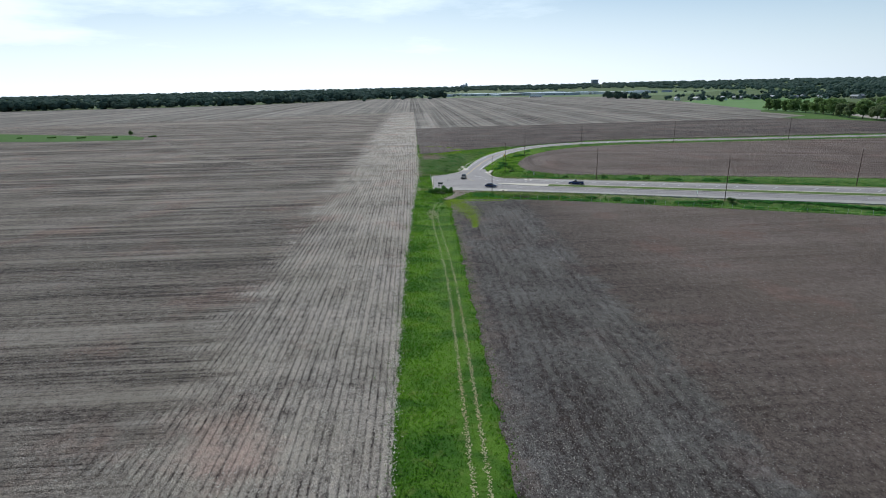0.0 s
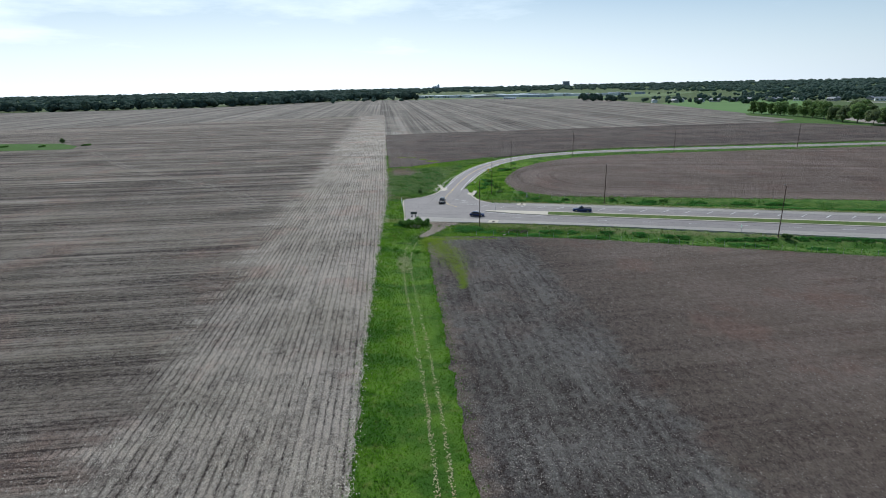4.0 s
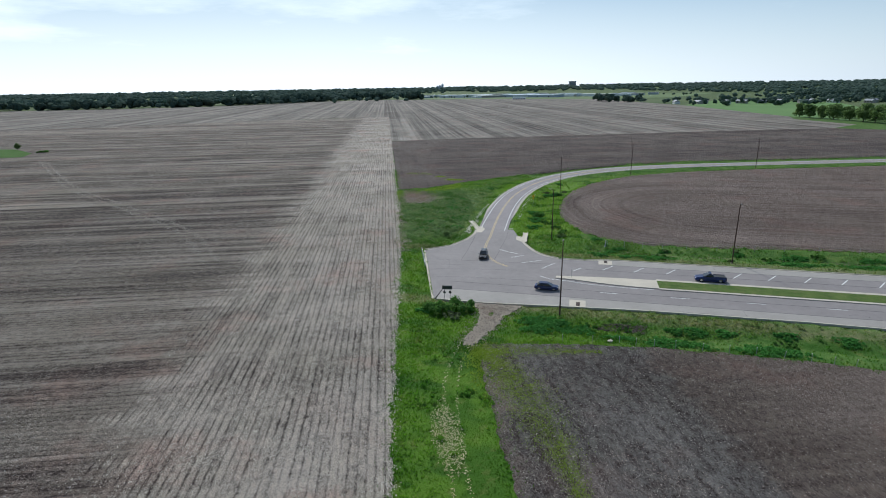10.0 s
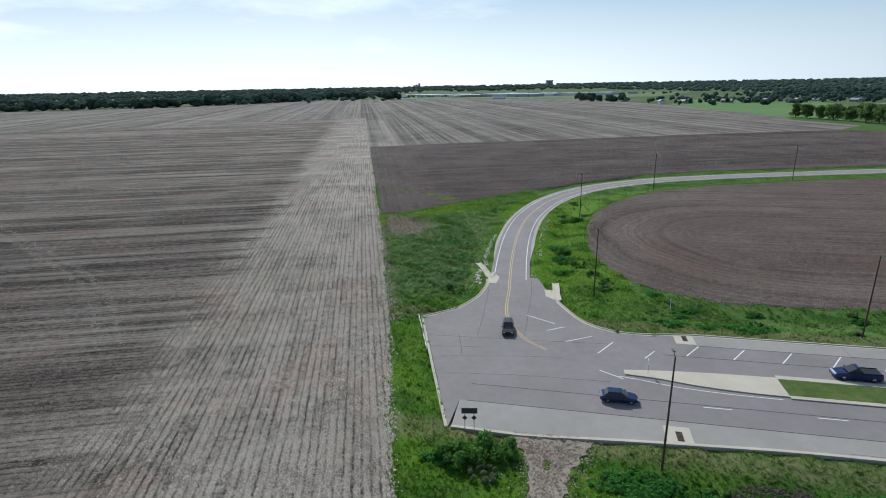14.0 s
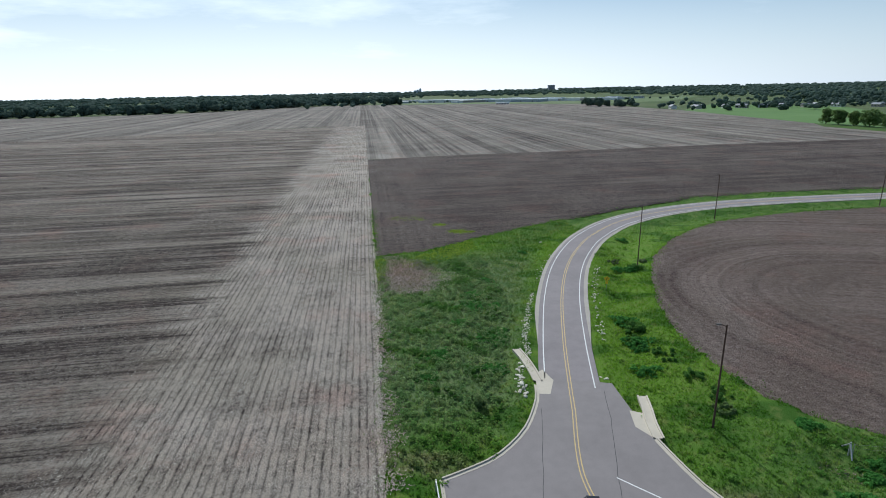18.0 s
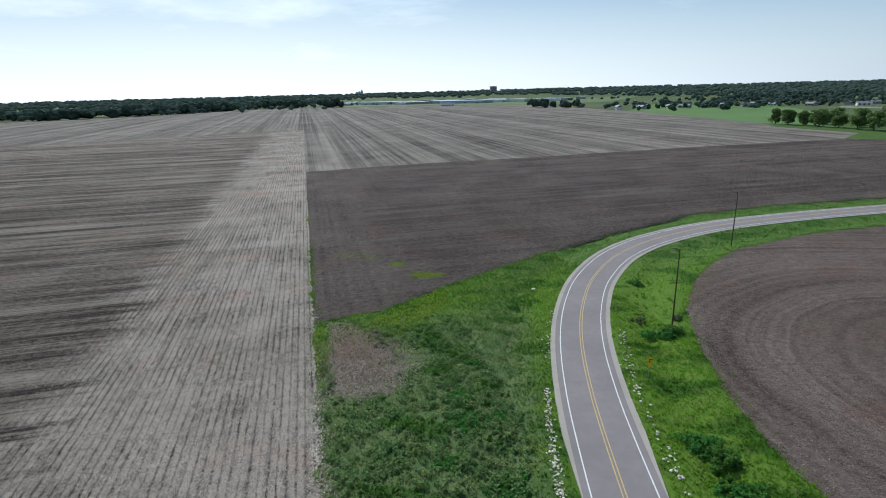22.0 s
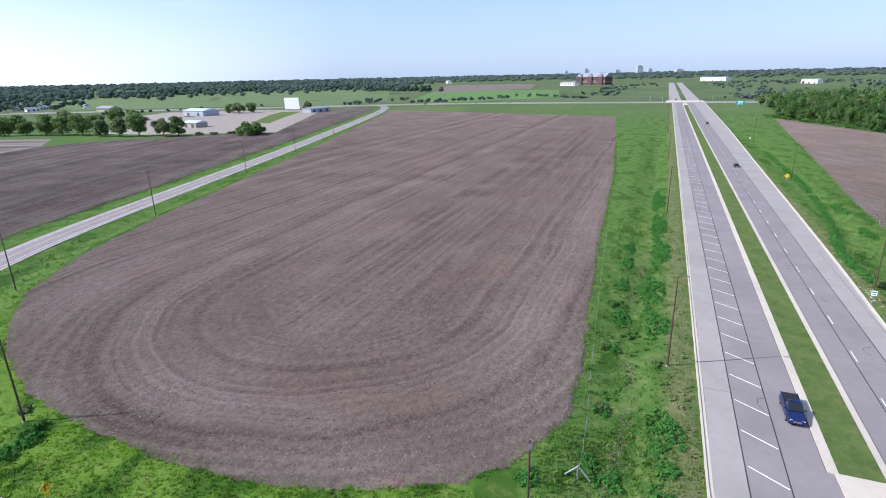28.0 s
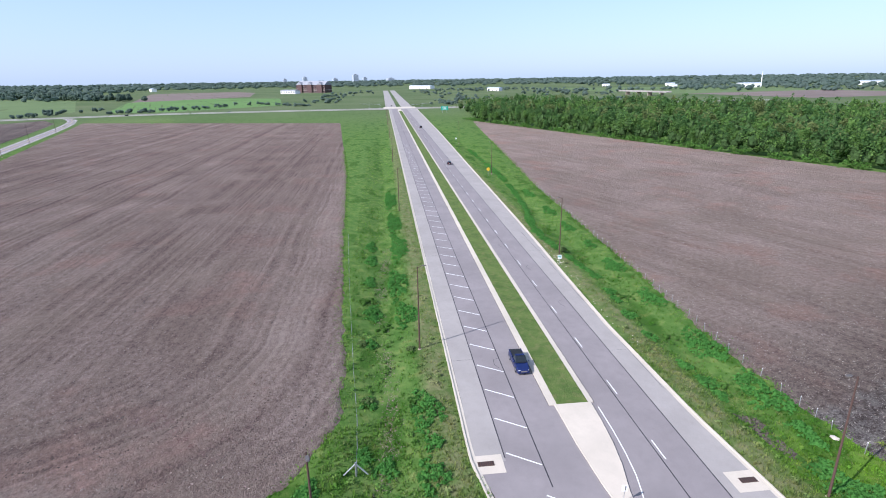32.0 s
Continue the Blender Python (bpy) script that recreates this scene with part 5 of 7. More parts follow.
# dark wheel lines along the inner field, and a few round its end
rr = np.random.default_rng(180)
for k, n in enumerate((256.5, 263.0, 271.0, 279.5, 286.0, 297.0, 308.0, 321.0)):
    mid = np.array([hw(s, n + 0.012 * s + 1.2 * math.sin(s * 0.02 + k)) for s in np.arange(8, 470, 0.5)])
    for off in (-0.95, 0.95):
        line = mid + HN * off + rr.normal(0, 0.14, mid.shape)
        line = line[inside(FIELD_LINES["inner"], line) & (rr.uniform(0, 1, len(line)) < 0.25 + 0.8 * wave(line, 0.05, k))]
        chips("wheel_line", line, M["wheel"], "dark pressed wheel line along the tilled field", HW_A, 181 + k, length=(0.3, 0.75), width=(0.08, 0.2), spread=0.2, z=0.004)
for k, off in enumerate((3.2, 5.0, 9.4, 11.2, 17.5, 19.3, 27.0)):
    for sign_ in (-1, 1):
        line = ring + ring_n * off * sign_
        if inside(FIELD_LINES["inner"], line[len(line) // 2:len(line) // 2 + 1])[0]:
            line = line + rr.normal(0, 0.14, line.shape)
            line = line[inside(FIELD_LINES["inner"], line) & (rr.uniform(0, 1, len(line)) < 0.3 + 0.8 * wave(line, 0.06, k))]
            chips("wheel_line", line, M["wheel"], "dark wheel arc where machines turned in the field", 0.5, 195 + k, length=(0.15, 0.35), width=(0.08, 0.2), spread=1.2, z=0.004)
xy = scatter(16000, 3, 26, 334, 480, in_field["north"], 205)
xy = xy[rr.uniform(0, 1, len(xy)) < wave(xy * (1.0, 0.3), 0.35) * wave(xy, 0.07, 1.0) * 1.3]
chips("field_residue", xy, M["grey_straw"], "pale residue blown over the corner of the north field", 1.5, 206)
edge_line = smooth_line(EDGE_W[1:], 0.035)
rr = np.random.default_rng(38)
edge_line = edge_line + np.c_[rr.normal(0.05, 0.45, len(edge_line)), rr.normal(0, 0.2, len(edge_line))]
edge_line = edge_line[(edge_line[:, 1] < 330) & (rr.uniform(0, 1, len(edge_line)) < 0.25 + 0.8 * wave(edge_line, 0.3))]
chips("field_edge_residue", edge_line, M["straw"], "pale straw drifted along the edge of the lane", 1.5, 39, z=0.05)
# wheel ruts of the grass lane
RUT = smooth_line([(5.2, 30), (5.7, 50), (6.3, 75), (6.8, 104), (6.4, 128), (5.9, 147), (5.8, 162), (6.8, 176), (8.8, 184), (11.4, 190.2)], 0.07)
for off in (-0.85, 0.85):
    rr = np.random.default_rng(50 + int(off * 10))
    line = RUT + normals(RUT) * off + rr.normal(0, 0.16, RUT.shape)
    chips("rut_gravel", line[rr.uniform(0, 1, len(line)) < (0.7 + 0.4 * wave(line, 0.25)) * np.interp(line[:, 1], [30, 100, 125, 190], [1.0, 0.9, 0.3, 0.25])], M["rut"], "pale worn wheel rut in the grass lane", 1.5, 51, length=(0.1, 0.3), width=(0.06, 0.16), z=0.06)
xy = scatter(9000, 2.5, 8, 157, 175, lambda p: ((p[:, 0] - 5.3) / 2.0) ** 2 + ((p[:, 1] - 166) / 7.5) ** 2 < np.random.default_rng(1).uniform(0.1, 1.1, len(p)), 52)
chips("bare_patch", xy[:1100], M["rut"], "dry worn patch in the grass lane", 1.5, 53, z=0.08)
dead = [(4.9, 322.5), (8.6, 322.5), (11.4, 316), (11.6, 310), (16.5, 311), (20.8, 308.1), (18.0, 299.1), (14.5, 297.7), (9.3, 295.6), (4.8, 298)]
xy = scatter(26000, 4.5, 21, 295, 323, lambda p: inside(dead, p + np.random.default_rng(3).normal(0, 0.7, p.shape)), 54)
core = np.random.default_rng(4).uniform(0, 1, len(xy)) < np.clip(1.25 - (xy[:, 0] - 4) / 15, 0.15, 1) * (0.45 + 0.9 * wave(xy, 0.5, 1.0))
chips("dead_grass", xy[core], M["dead"], "patch of dead pinkish-brown grass", 1.0, 55, length=(0.12, 0.34), width=(0.03, 0.07), z=0.06)
dirt = [(42.4, 192.2), (40.8, 189.9), (37.5, 191.2), (33.4, 192.6), (33.8, 194.5), (37.7, 193.6)]
xy = scatter(26000, 6, 30, 182, 207, lambda p: inside(apron, p + np.random.default_rng(7).normal(0, 1.1, p.shape)) & ((p @ HN) < 199), 59)
chips("loose_gravel", xy[:7000], M["gravel_chip"], "loose pale gravel and dirt on the worn apron", 0.4, 60, length=(0.06, 0.22), width=(0.05, 0.16), spread=2.0, z=0.043)


def ground_z(xy):
    """The height of the ground sheet, for what stands on it."""
    ix = np.clip(np.searchsorted(gx, xy[:, 0]) - 1, 0, nx - 2)
    iy = np.clip(np.searchsorted(gy, xy[:, 1]) - 1, 0, ny - 2)
    zz = GROUND_Z.reshape(ny, nx)
    fx = np.clip((xy[:, 0] - gx[ix]) / (gx[ix + 1] - gx[ix]), 0, 1)
    fy = np.clip((xy[:, 1] - gy[iy]) / (gy[iy + 1] - gy[iy]), 0, 1)
    return (zz[iy, ix] * (1 - fx) + zz[iy, ix + 1] * fx) * (1 - fy) + (zz[iy + 1, ix] * (1 - fx) + zz[iy + 1, ix + 1] * fx) * fy


ditch = smooth_line([tuple(hw(s, N_CURB + 9.3 + 0.8 * math.sin(s * 0.1))) for s in range(-34, 60, 8)], 0.03)
rr = np.random.default_rng(56)
ditch = ditch + rr.normal(0, 0.7, ditch.shape)
ditch = ditch[rr.uniform(0, 1, len(ditch)) < wave(ditch, 0.22) ** 2 * 1.6]
chips("ditch_debris", ditch, M["brown_straw"], "brown dead stalks lying along the ditch", HW_A, 57, z=ground_z(ditch) + 0.04)
xy = scatter(9000, 32, 44, 189, 196, lambda p: inside(dirt, p), 58)
xy = xy[np.random.default_rng(8).uniform(0, 1, len(xy)) < wave(xy, 0.8) * 0.9]
chips("ditch_debris", xy, M["wet_soil"], "bare dark dirt beside the south ditch", HW_A, 59, length=(0.12, 0.35), width=(0.08, 0.2), z=ground_z(xy) + 0.03)


def blades(name, xy, mat, label, seed, tall=(0.15, 0.4), wide=(0.08, 0.18), per=4, lean=0.5, sink=0.05):
    """Tufts of grass: a few pointed blades each."""
    r, n = np.random.default_rng(seed), len(xy)
    base = np.c_[xy, ground_z(xy) - sink]
    h = r.uniform(*tall, n)
    out = []
    for k in range(per):
        a = r.uniform(0, 2 * math.pi, n)
        w = r.uniform(*wide, n) / 2
        off = np.c_[np.cos(a), np.sin(a), np.zeros(n)]
        side = np.c_[-np.sin(a), np.cos(a), np.zeros(n)] * w[:, None]
        root = base + off * 0.06
        tip = base + off * (h * lean * r.uniform(0.5, 1.6, n))[:, None] + np.c_[np.zeros((n, 2)), h * r.uniform(0.7, 1.1, n)]
        out.append(np.stack([root - side, root + side, tip], 1))
    verts = np.stack(out, 1).reshape(-1, 3)
    ob = new(name, mesh_np(name, verts, np.arange(len(verts)).reshape(-1, 3), mat))
    return tagged(ob, label, "grass", kind="stuff")


def free(xy, margin=0.0):
    """Points on grass: on no field, road or pavement."""
    ok = np.ones(len(xy), bool)
    for line in FIELD_LINES.values():
        ok &= ~inside(line, xy)
    s, n = xy @ HU, xy @ HN
    ok &= ~((n > south_edge(s) - 0.2 - margin) & (n < N_CURB + 0.2 + margin) & (s > HW_W - 0.4) & ((n < 226) | (s > -33)))
    ok &= ~inside(PAD, xy) & ~inside(apron, xy)
    ok[ok] &= near_line(SIDE, xy[ok]) > 5.0
    return ok


def verge(xy):
    s, n = xy @ HU, xy @ HN
    return ((n > 178) & (n < 246) & (s > -60)) | (near_line(SIDE, xy) < 24) | (xy[:, 0] < 50)


xy = scatter(6000, 1.6, 5.2, 240, 300, lambda p: free(p), 159)
xy = xy[np.random.default_rng(160).uniform(0, 1, len(xy)) < np.clip((5.0 - xy[:, 0]) / 3, 0, 1) * wave(xy, 0.4)]
chips("dead_grass", xy, M["dead"], "dry straw-coloured margin beside the stubble", 1.5, 161, length=(0.2, 0.5), width=(0.04, 0.1), z=0.08)
lane = scatter(36000, -4.5, 13, 32, 206, free, 60)
rut_d = near_line(RUT[::12], lane)
lane = lane[(np.abs(rut_d - 0.85) > 0.34)]
lush = lane[:, 0] < 3.0 + 1.2 * np.sin(lane[:, 1] * 0.11) + np.random.default_rng(6).normal(0, 1.5, len(lane))
blades("lane_grass", lane[lush], M["blade"], "lush bright green grass along the lane's edge", 61, tall=(0.14, 0.38), wide=(0.09, 0.2))
blades("lane_grass", lane[~lush], M["lane_blade"], "short green grass on the field lane", 62, tall=(0.06, 0.2), wide=(0.07, 0.15))
west_verge = scatter(74000, 2, 62, 186, 372, lambda p: free(p) & verge(p), 63)
mixr = np.random.default_rng(64).uniform(0, 1, len(west_verge)) * 0.6 + wave(west_verge, 0.16) * 0.7
blades("verge_grass", west_verge[mixr < 0.5], M["blade"], "bright green verge grass", 65)
blades("verge_grass", west_verge[(mixr >= 0.5) & (mixr < 0.9)], M["tall_blade"], "taller green weeds in the verge", 66, tall=(0.2, 0.48), wide=(0.1, 0.22))
blades("verge_grass", west_verge[mixr >= 0.9], M["blade_dry"], "yellowed dry grass in the verge", 67)
east = scatter(170000, 30, 330, 80, 385, lambda p: verge(p), 68)
east = east[(np.random.default_rng(69).uniform(0, 1, len(east)) < np.clip(120 / np.hypot(east[:, 0] - 8, east[:, 1] - 247), 0.25, 1))]
east = east[free(east)]
mixr = np.random.default_rng(70).uniform(0, 1, len(east)) * 0.5 + wave(east, 0.13, 1.7) * 0.75
blades("verge_grass", east[mixr < 0.55], M["blade"], "bright green roadside grass", 71, tall=(0.12, 0.32))
blades("verge_grass", east[(mixr >= 0.55) & (mixr < 0.88)], M["tall_blade"], "taller green weeds in the roadside ditch", 72, tall=(0.22, 0.52), wide=(0.11, 0.24))
blades("verge_grass", east[mixr >= 0.88], M["blade_dry"], "dry yellowish grass in the roadside ditch", 73)
SPROUTS = (([(13.2, 186.6), (14.2, 181), (15.6, 176), (16.9, 168), (17.4, 160), (17.2, 153), (16.6, 148)], 1.25, 15000, 0.5, "yellow-green sprouts spreading in the dark field", 74),
           ([(13.6, 185.6), (18, 185.6), (24, 184.6), (31, 183.2)], 0.7, 3000, 0.5, "yellow-green weeds creeping in from the ditch", 77),
           ([(25.6, 344), (28.6, 342.4), (31.6, 342.2)], 0.8, 2600, 0.6, "small patch of yellow-green sprouts", 75), ([(22.2, 352.8), (24.2, 352)], 0.7, 1100, 0.5, "small patch of yellow-green sprouts", 76),
           ([(10, 364.6), (15.5, 362.6), (19, 359)], 1.2, 1000, 0.35, "thin yellow-green sprouts at the headland", 78))
for pts_, loose, cnt, thin, lab, sd in SPROUTS:
    rr = np.random.default_rng(sd)
    line = smooth_line(pts_, 0.1)
    t_ = rr.uniform(0, 1, cnt) ** 1.25
    xy = line[(t_ * (len(line) - 1)).astype(int)] + rr.normal(0, loose, (cnt, 2)) * (1.0 + 0.6 * np.sin(t_ * 5.0))[:, None]
    xy = xy[(rr.uniform(0, 1, cnt) < 1.0 - 0.55 * t_) & (rr.uniform(0, 1, cnt) < thin + 0.9 * wave(xy, 0.9))]
    blades("field_sprouts", xy, M["sprout"], lab, sd + 100, tall=(0.22, 0.32), wide=(0.06, 0.13), per=3, lean=0.7, sink=0.0)


# tufts that creep over the fields' edges
rr = np.random.default_rng(80)
creep = []
for key in ("stubble", "south", "north", "inner"):
    o = FIELD_LINES[key]
    d = np.linalg.norm(np.roll(o, -1, 0) - o, axis=1)
    ok = (d < 4) & (o[:, 0] > -10) & (o[:, 0] < 320) & (o[:, 1] > 34) & (o[:, 1] < 380)
    if key == "stubble":
        ok &= o[:, 1] < 330
    o = np.repeat(o[ok], 14, 0)
    creep.append(o + rr.normal(0, 0.75, o.shape))
creep = np.vstack(creep)
on_road = near_line(SIDE, creep) < 6.5
blades("edge_grass", creep[~on_road], M["blade"], "green tufts creeping over the field edge", 81, tall=(0.15, 0.4), wide=(0.12, 0.26))


def cloud_quads(centres, radii, per, leaf, seed, upward=0.35):
    """Leaves as small quads on the skins of many ellipsoids."""
    r = np.random.default_rng(seed)
    n = len(centres) * per
    c, q = np.repeat(centres, per, 0), np.repeat(radii, per, 0)
    d = r.normal(0, 1, (n, 3))
    d[:, 2] += upward
    d /= np.linalg.norm(d, axis=1)[:, None]
    p = c + d * q * r.uniform(0.62, 1.08, (n, 1))
    nrm = d + r.normal(0, 0.55, (n, 3))
    nrm /= np.linalg.norm(nrm, axis=1)[:, None]
    u = np.cross(nrm, r.normal(0, 1, (n, 3)))
    u /= np.linalg.norm(u, axis=1)[:, None]
    v = np.cross(nrm, u)
    s = (np.repeat(np.broadcast_to(leaf, len(centres)), per) * r.uniform(0.55, 1.25, n))[:, None]
    verts = np.stack([p - u * s - v * s * 0.7, p + u * s - v * s * 0.7, p + u * s + v * s * 0.7, p - u * s + v * s * 0.7], 1).reshape(-1, 3)
    return verts, np.arange(4 * n).reshape(n, 4)


def tree_meshes(seed, h, w, per=70, leaf=0.55, blobs=11):
    """A trunk with limbs, and a crown of leaf clumps."""
    r = np.random.default_rng(seed)
    bm = bmesh.new()
    tube(bm, (0, 0, -0.3), (r.uniform(-0.2, 0.2), r.uniform(-0.2, 0.2), h * 0.42), 0.028 * h, 0.018 * h, 8)
    cs, rs = [], []
    for i in range(blobs):
        a, lift = 2.4 * i + r.uniform(-0.4, 0.4), r.uniform(0.2, 0.86)
        rad = w * 0.5 * r.uniform(0.25, 0.72) * (1.15 - 0.6 * abs(lift - 0.55))
        c = (math.cos(a) * rad, math.sin(a) * rad, h * lift)
        tube(bm, (0, 0, h * r.uniform(0.22, 0.42)), c, 0.011 * h, 0.004 * h, 5)
        cs.append(c)
        rs.append(np.array((1, 1, 0.85)) * w * r.uniform(0.12, 0.24))
    cs.append((0, 0, h * 0.82))
    rs.append(np.array((1, 1, 0.9)) * w * 0.22)
    v, f = cloud_quads(np.array(cs), np.array(rs), per, leaf, seed + 1)
    trunk = bpy.data.meshes.new("trunk")
    bm.to_mesh(trunk)
    bm.free()
    trunk.materials.append(M["bark"])
    return trunk, (v, f)


def tree(name, x, y, h, w, seed, label, category="tree", group="", mat="leaf", per=70, leaf=0.55, blobs=11, z=None):
    zz = float(ground_z(np.array([[x, y]]))[0]) if z is None else z
    root = thing(name, Matrix.Translation((x, y, zz)) @ Matrix.Rotation(seed * 1.7, 4, "Z"), label, category, group)
    trunk, (v, f) = tree_meshes(seed, h, w, per, leaf, blobs)
    part("trunk", trunk, None, root)
    part("crown", mesh_np("crown", v, f, M[mat]), None, root)
    return root


def shrub(x, y, h, w, seed, label, mat="weed", per=90, leaf=0.16):
    """A bushy plant: short stems and a mound of leaves."""
    r = np.random.default_rng(seed)
    zz = float(ground_z(np.array([[x, y]]))[0])
    root = thing("shrub", Matrix.Translation((x, y, zz)), label, "shrub")
    bm = bmesh.new()
    cs, rs = [], []
    for i in range(12):
        a, rad = r.uniform(0, 6.28), w * 0.5 * math.sqrt(r.uniform(0, 0.8))
        c = (math.cos(a) * rad, math.sin(a) * rad, h * r.uniform(0.3, 0.72) * (1.1 - 0.7 * rad / w))
        tube(bm, (c[0] * 0.4, c[1] * 0.4, -0.2), c, 0.03, 0.012, 5)
        cs.append(c)
        rs.append(np.array((1, 1, 0.9)) * min(w, h * 1.6) * r.uniform(0.16, 0.28))
    part("stems", bm, M["bark"], root)
    v, f = cloud_quads(np.array(cs), np.array(rs), per, leaf, seed + 3)
    part("foliage", mesh_np("foliage", v, f, M[mat]), None, root)
    return root


def weed_patch(spots, label, seed, per_m=10, tall=0.36, mat="lush", leaf=0.13):
    """A low, dense bed of leafy weeds over round spots (x, y, radius across the road, radius along it)."""
    r = np.random.default_rng(seed)
    cs, rs = [], []
    for x, y, rx, ry in spots:
        n = int(1.9 * per_m * rx * ry) + 8
        q = np.sqrt(r.uniform(0, 1, n))
        a = r.uniform(0, 2 * math.pi, n)
        lim = 1 + 0.22 * np.sin(3 * a + seed) + 0.14 * np.sin(5 * a + 2 * seed)
        along, across = np.cos(a) * q * ry * lim, np.sin(a) * q * rx * lim
        p = np.c_[x + HU[0] * along + HN[0] * across, y + HU[1] * along + HN[1] * across]
        top = tall * (1.05 - 0.65 * q ** 2) * r.uniform(0.6, 1.2, n)
        size = r.uniform(0.3, 0.62, n)
        cs.append(np.c_[p, ground_z(p) + top - size * 0.5])
        rs.append(np.c_[size, size, size * 0.75])
    v, f = cloud_quads(np.vstack(cs), np.vstack(rs), 16, leaf, seed + 1, 1.8)
    ob = new("weed_bed", mesh_np("weed_bed", v, f, M[mat]))
    return tagged(ob, label, "weeds", kind="stuff")


def along_line(points, step, seed, rx, ry):
    r = np.random.default_rng(seed)
    line = smooth_line(points, step)
    return [(x, y, rx * r.uniform(0.6, 1.25), ry * r.uniform(0.7, 1.2)) for x, y in line[1:-1] if r.uniform() < 0.86]


weed_patch(along_line([(290, 94), (200, 127.5), (150, 150), (126.2, 163.5), (104.9, 170.3), (88.8, 173.6), (77.3, 178.9), (67.4, 183.4), (58, 186.7), (49, 188.8), (44.0, 190.6)], 3.4, 81, 1.15, 2.3),
           "long dense row of dark green weeds in the south ditch", 82)
weed_patch([(121.9, 154.8, 1.3, 5), (91, 166.6, 1.7, 4.8), (73.8, 173.4, 1.6, 4.4), (56.5, 180.4, 2.3, 5.2), (43.6, 185.0, 2.3, 5.0), (106, 160.5, 1.0, 3), (140, 147.6, 1.3, 6), (165, 138, 1.4, 7)],
           "rounded beds of lush weeds beside the fence posts", 84, 7)
weed_patch([(24.4, 195.4, 2.2, 3.4), (27, 193.6, 2.2, 3.0), (23.4, 192.4, 1.6, 2.4), (30.5, 192.6, 1.6, 3.0), (36, 188.2, 1.0, 2.6), (5, 203, 1.0, 1.6)], "dense dark weeds round the lamp's foot in the south verge", 86)
weed_patch([(127, 203.6, 2.2, 10), (104, 213, 2.0, 8), (89, 217.4, 2.0, 5), (150, 196, 2.0, 11), (180, 185.6, 2.0, 13), (60.5, 226.2, 2.1, 4.2), (49.2, 230.6, 1.7, 2.6), (54, 228.2, 1.2, 1.8)],
           "bright lush weeds on the bank of the north ditch", 88, 6)
weed_patch([(93, 222.2, 1.5, 3.6), (121, 212.8, 1.3, 3.4), (131, 209.6, 1.2, 4), (81.6, 226.6, 1.0, 1.6), (66, 232.2, 0.9, 1.4), (53.2, 234.4, 1.2, 1.6), (55.8, 236.2, 0.9, 1.5), (53, 243.2, 1.0, 1.6), (108, 217.6, 1.0, 3)],
           "dark leafy clumps along the north ditch", 90)
weed_patch([(21.4, 292.7, 2.0, 2.0), (20.1, 287.5, 2.2, 2.4), (21.4, 274.4, 3.2, 2.6), (11.2, 268.4, 2.2, 2.6), (16.6, 280.2, 1.4, 1.6), (26.2, 301, 1.2, 1.6), (39.6, 320.4, 0.9, 1.2), (24.6, 287.6, 1.3, 1.4), (19, 264, 1.6, 2.4), (8.5, 262, 1.6, 2.0)],
           "dark leafy mounds among the meadow's weeds", 92, 6)
weed_patch([(45.3, 275.9, 2.0, 2.4), (43.4, 267.6, 2.2, 2.4), (59.1, 301.4, 1.6, 1.6), (68.6, 324.5, 1.0, 1.6), (56.6, 302.6, 1.5, 1.2), (40.4, 259, 1.4, 2.0)], "dark leafy mounds between the side road and the field", 94, 7, 0.8)
M["turf_leaf"] = blade_material("verge_weed_leaves", (1.6, 1.65, 1.6))
clumps = scatter(9000, 2, 150, 150, 372, lambda p: free(p, 1.2) & verge(p) & (near_line(SIDE, p) > 7.5), 98)
clumps = clumps[np.random.default_rng(99).uniform(0, 1, len(clumps)) < 1.3 * wave(clumps, 0.3, 0.7) * wave(clumps, 0.11, 2.2) * np.clip(75 / np.hypot(clumps[:, 0] - 15, clumps[:, 1] - 240), 0.2, 1)]
rr = np.random.default_rng(100)
size = rr.uniform(0.25, 0.6, len(clumps))
v, f = cloud_quads(np.c_[clumps, ground_z(clumps) + size * rr.uniform(0.1, 0.6, len(clumps))], np.c_[size, size, size * 0.7], 20, 0.12, 101, 0.9)
mead = scatter(3800, 3.5, 28, 243, 318, lambda p: free(p, 1.0) & (near_line(SIDE, p) > 9.0) & ~inside(dead, p), 102)
mead = mead[np.random.default_rng(103).uniform(0, 1, len(mead)) < 0.25 + 0.9 * wave(mead, 0.35, 1.1)]
size = rr.uniform(0.3, 0.75, len(mead))
vm, fm = cloud_quads(np.c_[mead, ground_z(mead) + size * rr.uniform(0.1, 0.5, len(mead))], np.c_[size, size, size * 0.7], 22, 0.11, 104, 1.2)
tagged(new("meadow_weeds", mesh_np("meadow_weeds", vm, fm, M["turf_leaf"])), "dense leafy weeds of the unmown meadow", "weeds", kind="stuff")
ob = tagged(new("verge_weeds", mesh_np("verge_weeds", v, f, M["turf_leaf"])), "leafy green weeds scattered through the verges", "weeds", kind="stuff")
green = scatter(5200, 2.2, 29, 304, 334, lambda p: inside([(2.3, 321.4), (4.9, 320.9), (4.6, 304.7), (2.7, 305.0)], p) | inside([(9.0, 313.5), (12.5, 321.5), (20, 327), (28.1, 333.1), (31, 331), (28.1, 325.2), (17.1, 314.3)], p + np.random.default_rng(5).normal(0, 0.6, p.shape)), 96)
blades("bright_grass", green, M["sprout"], "bright yellow-green grass at the corner of the field", 97, tall=(0.2, 0.5), wide=(0.14, 0.3))

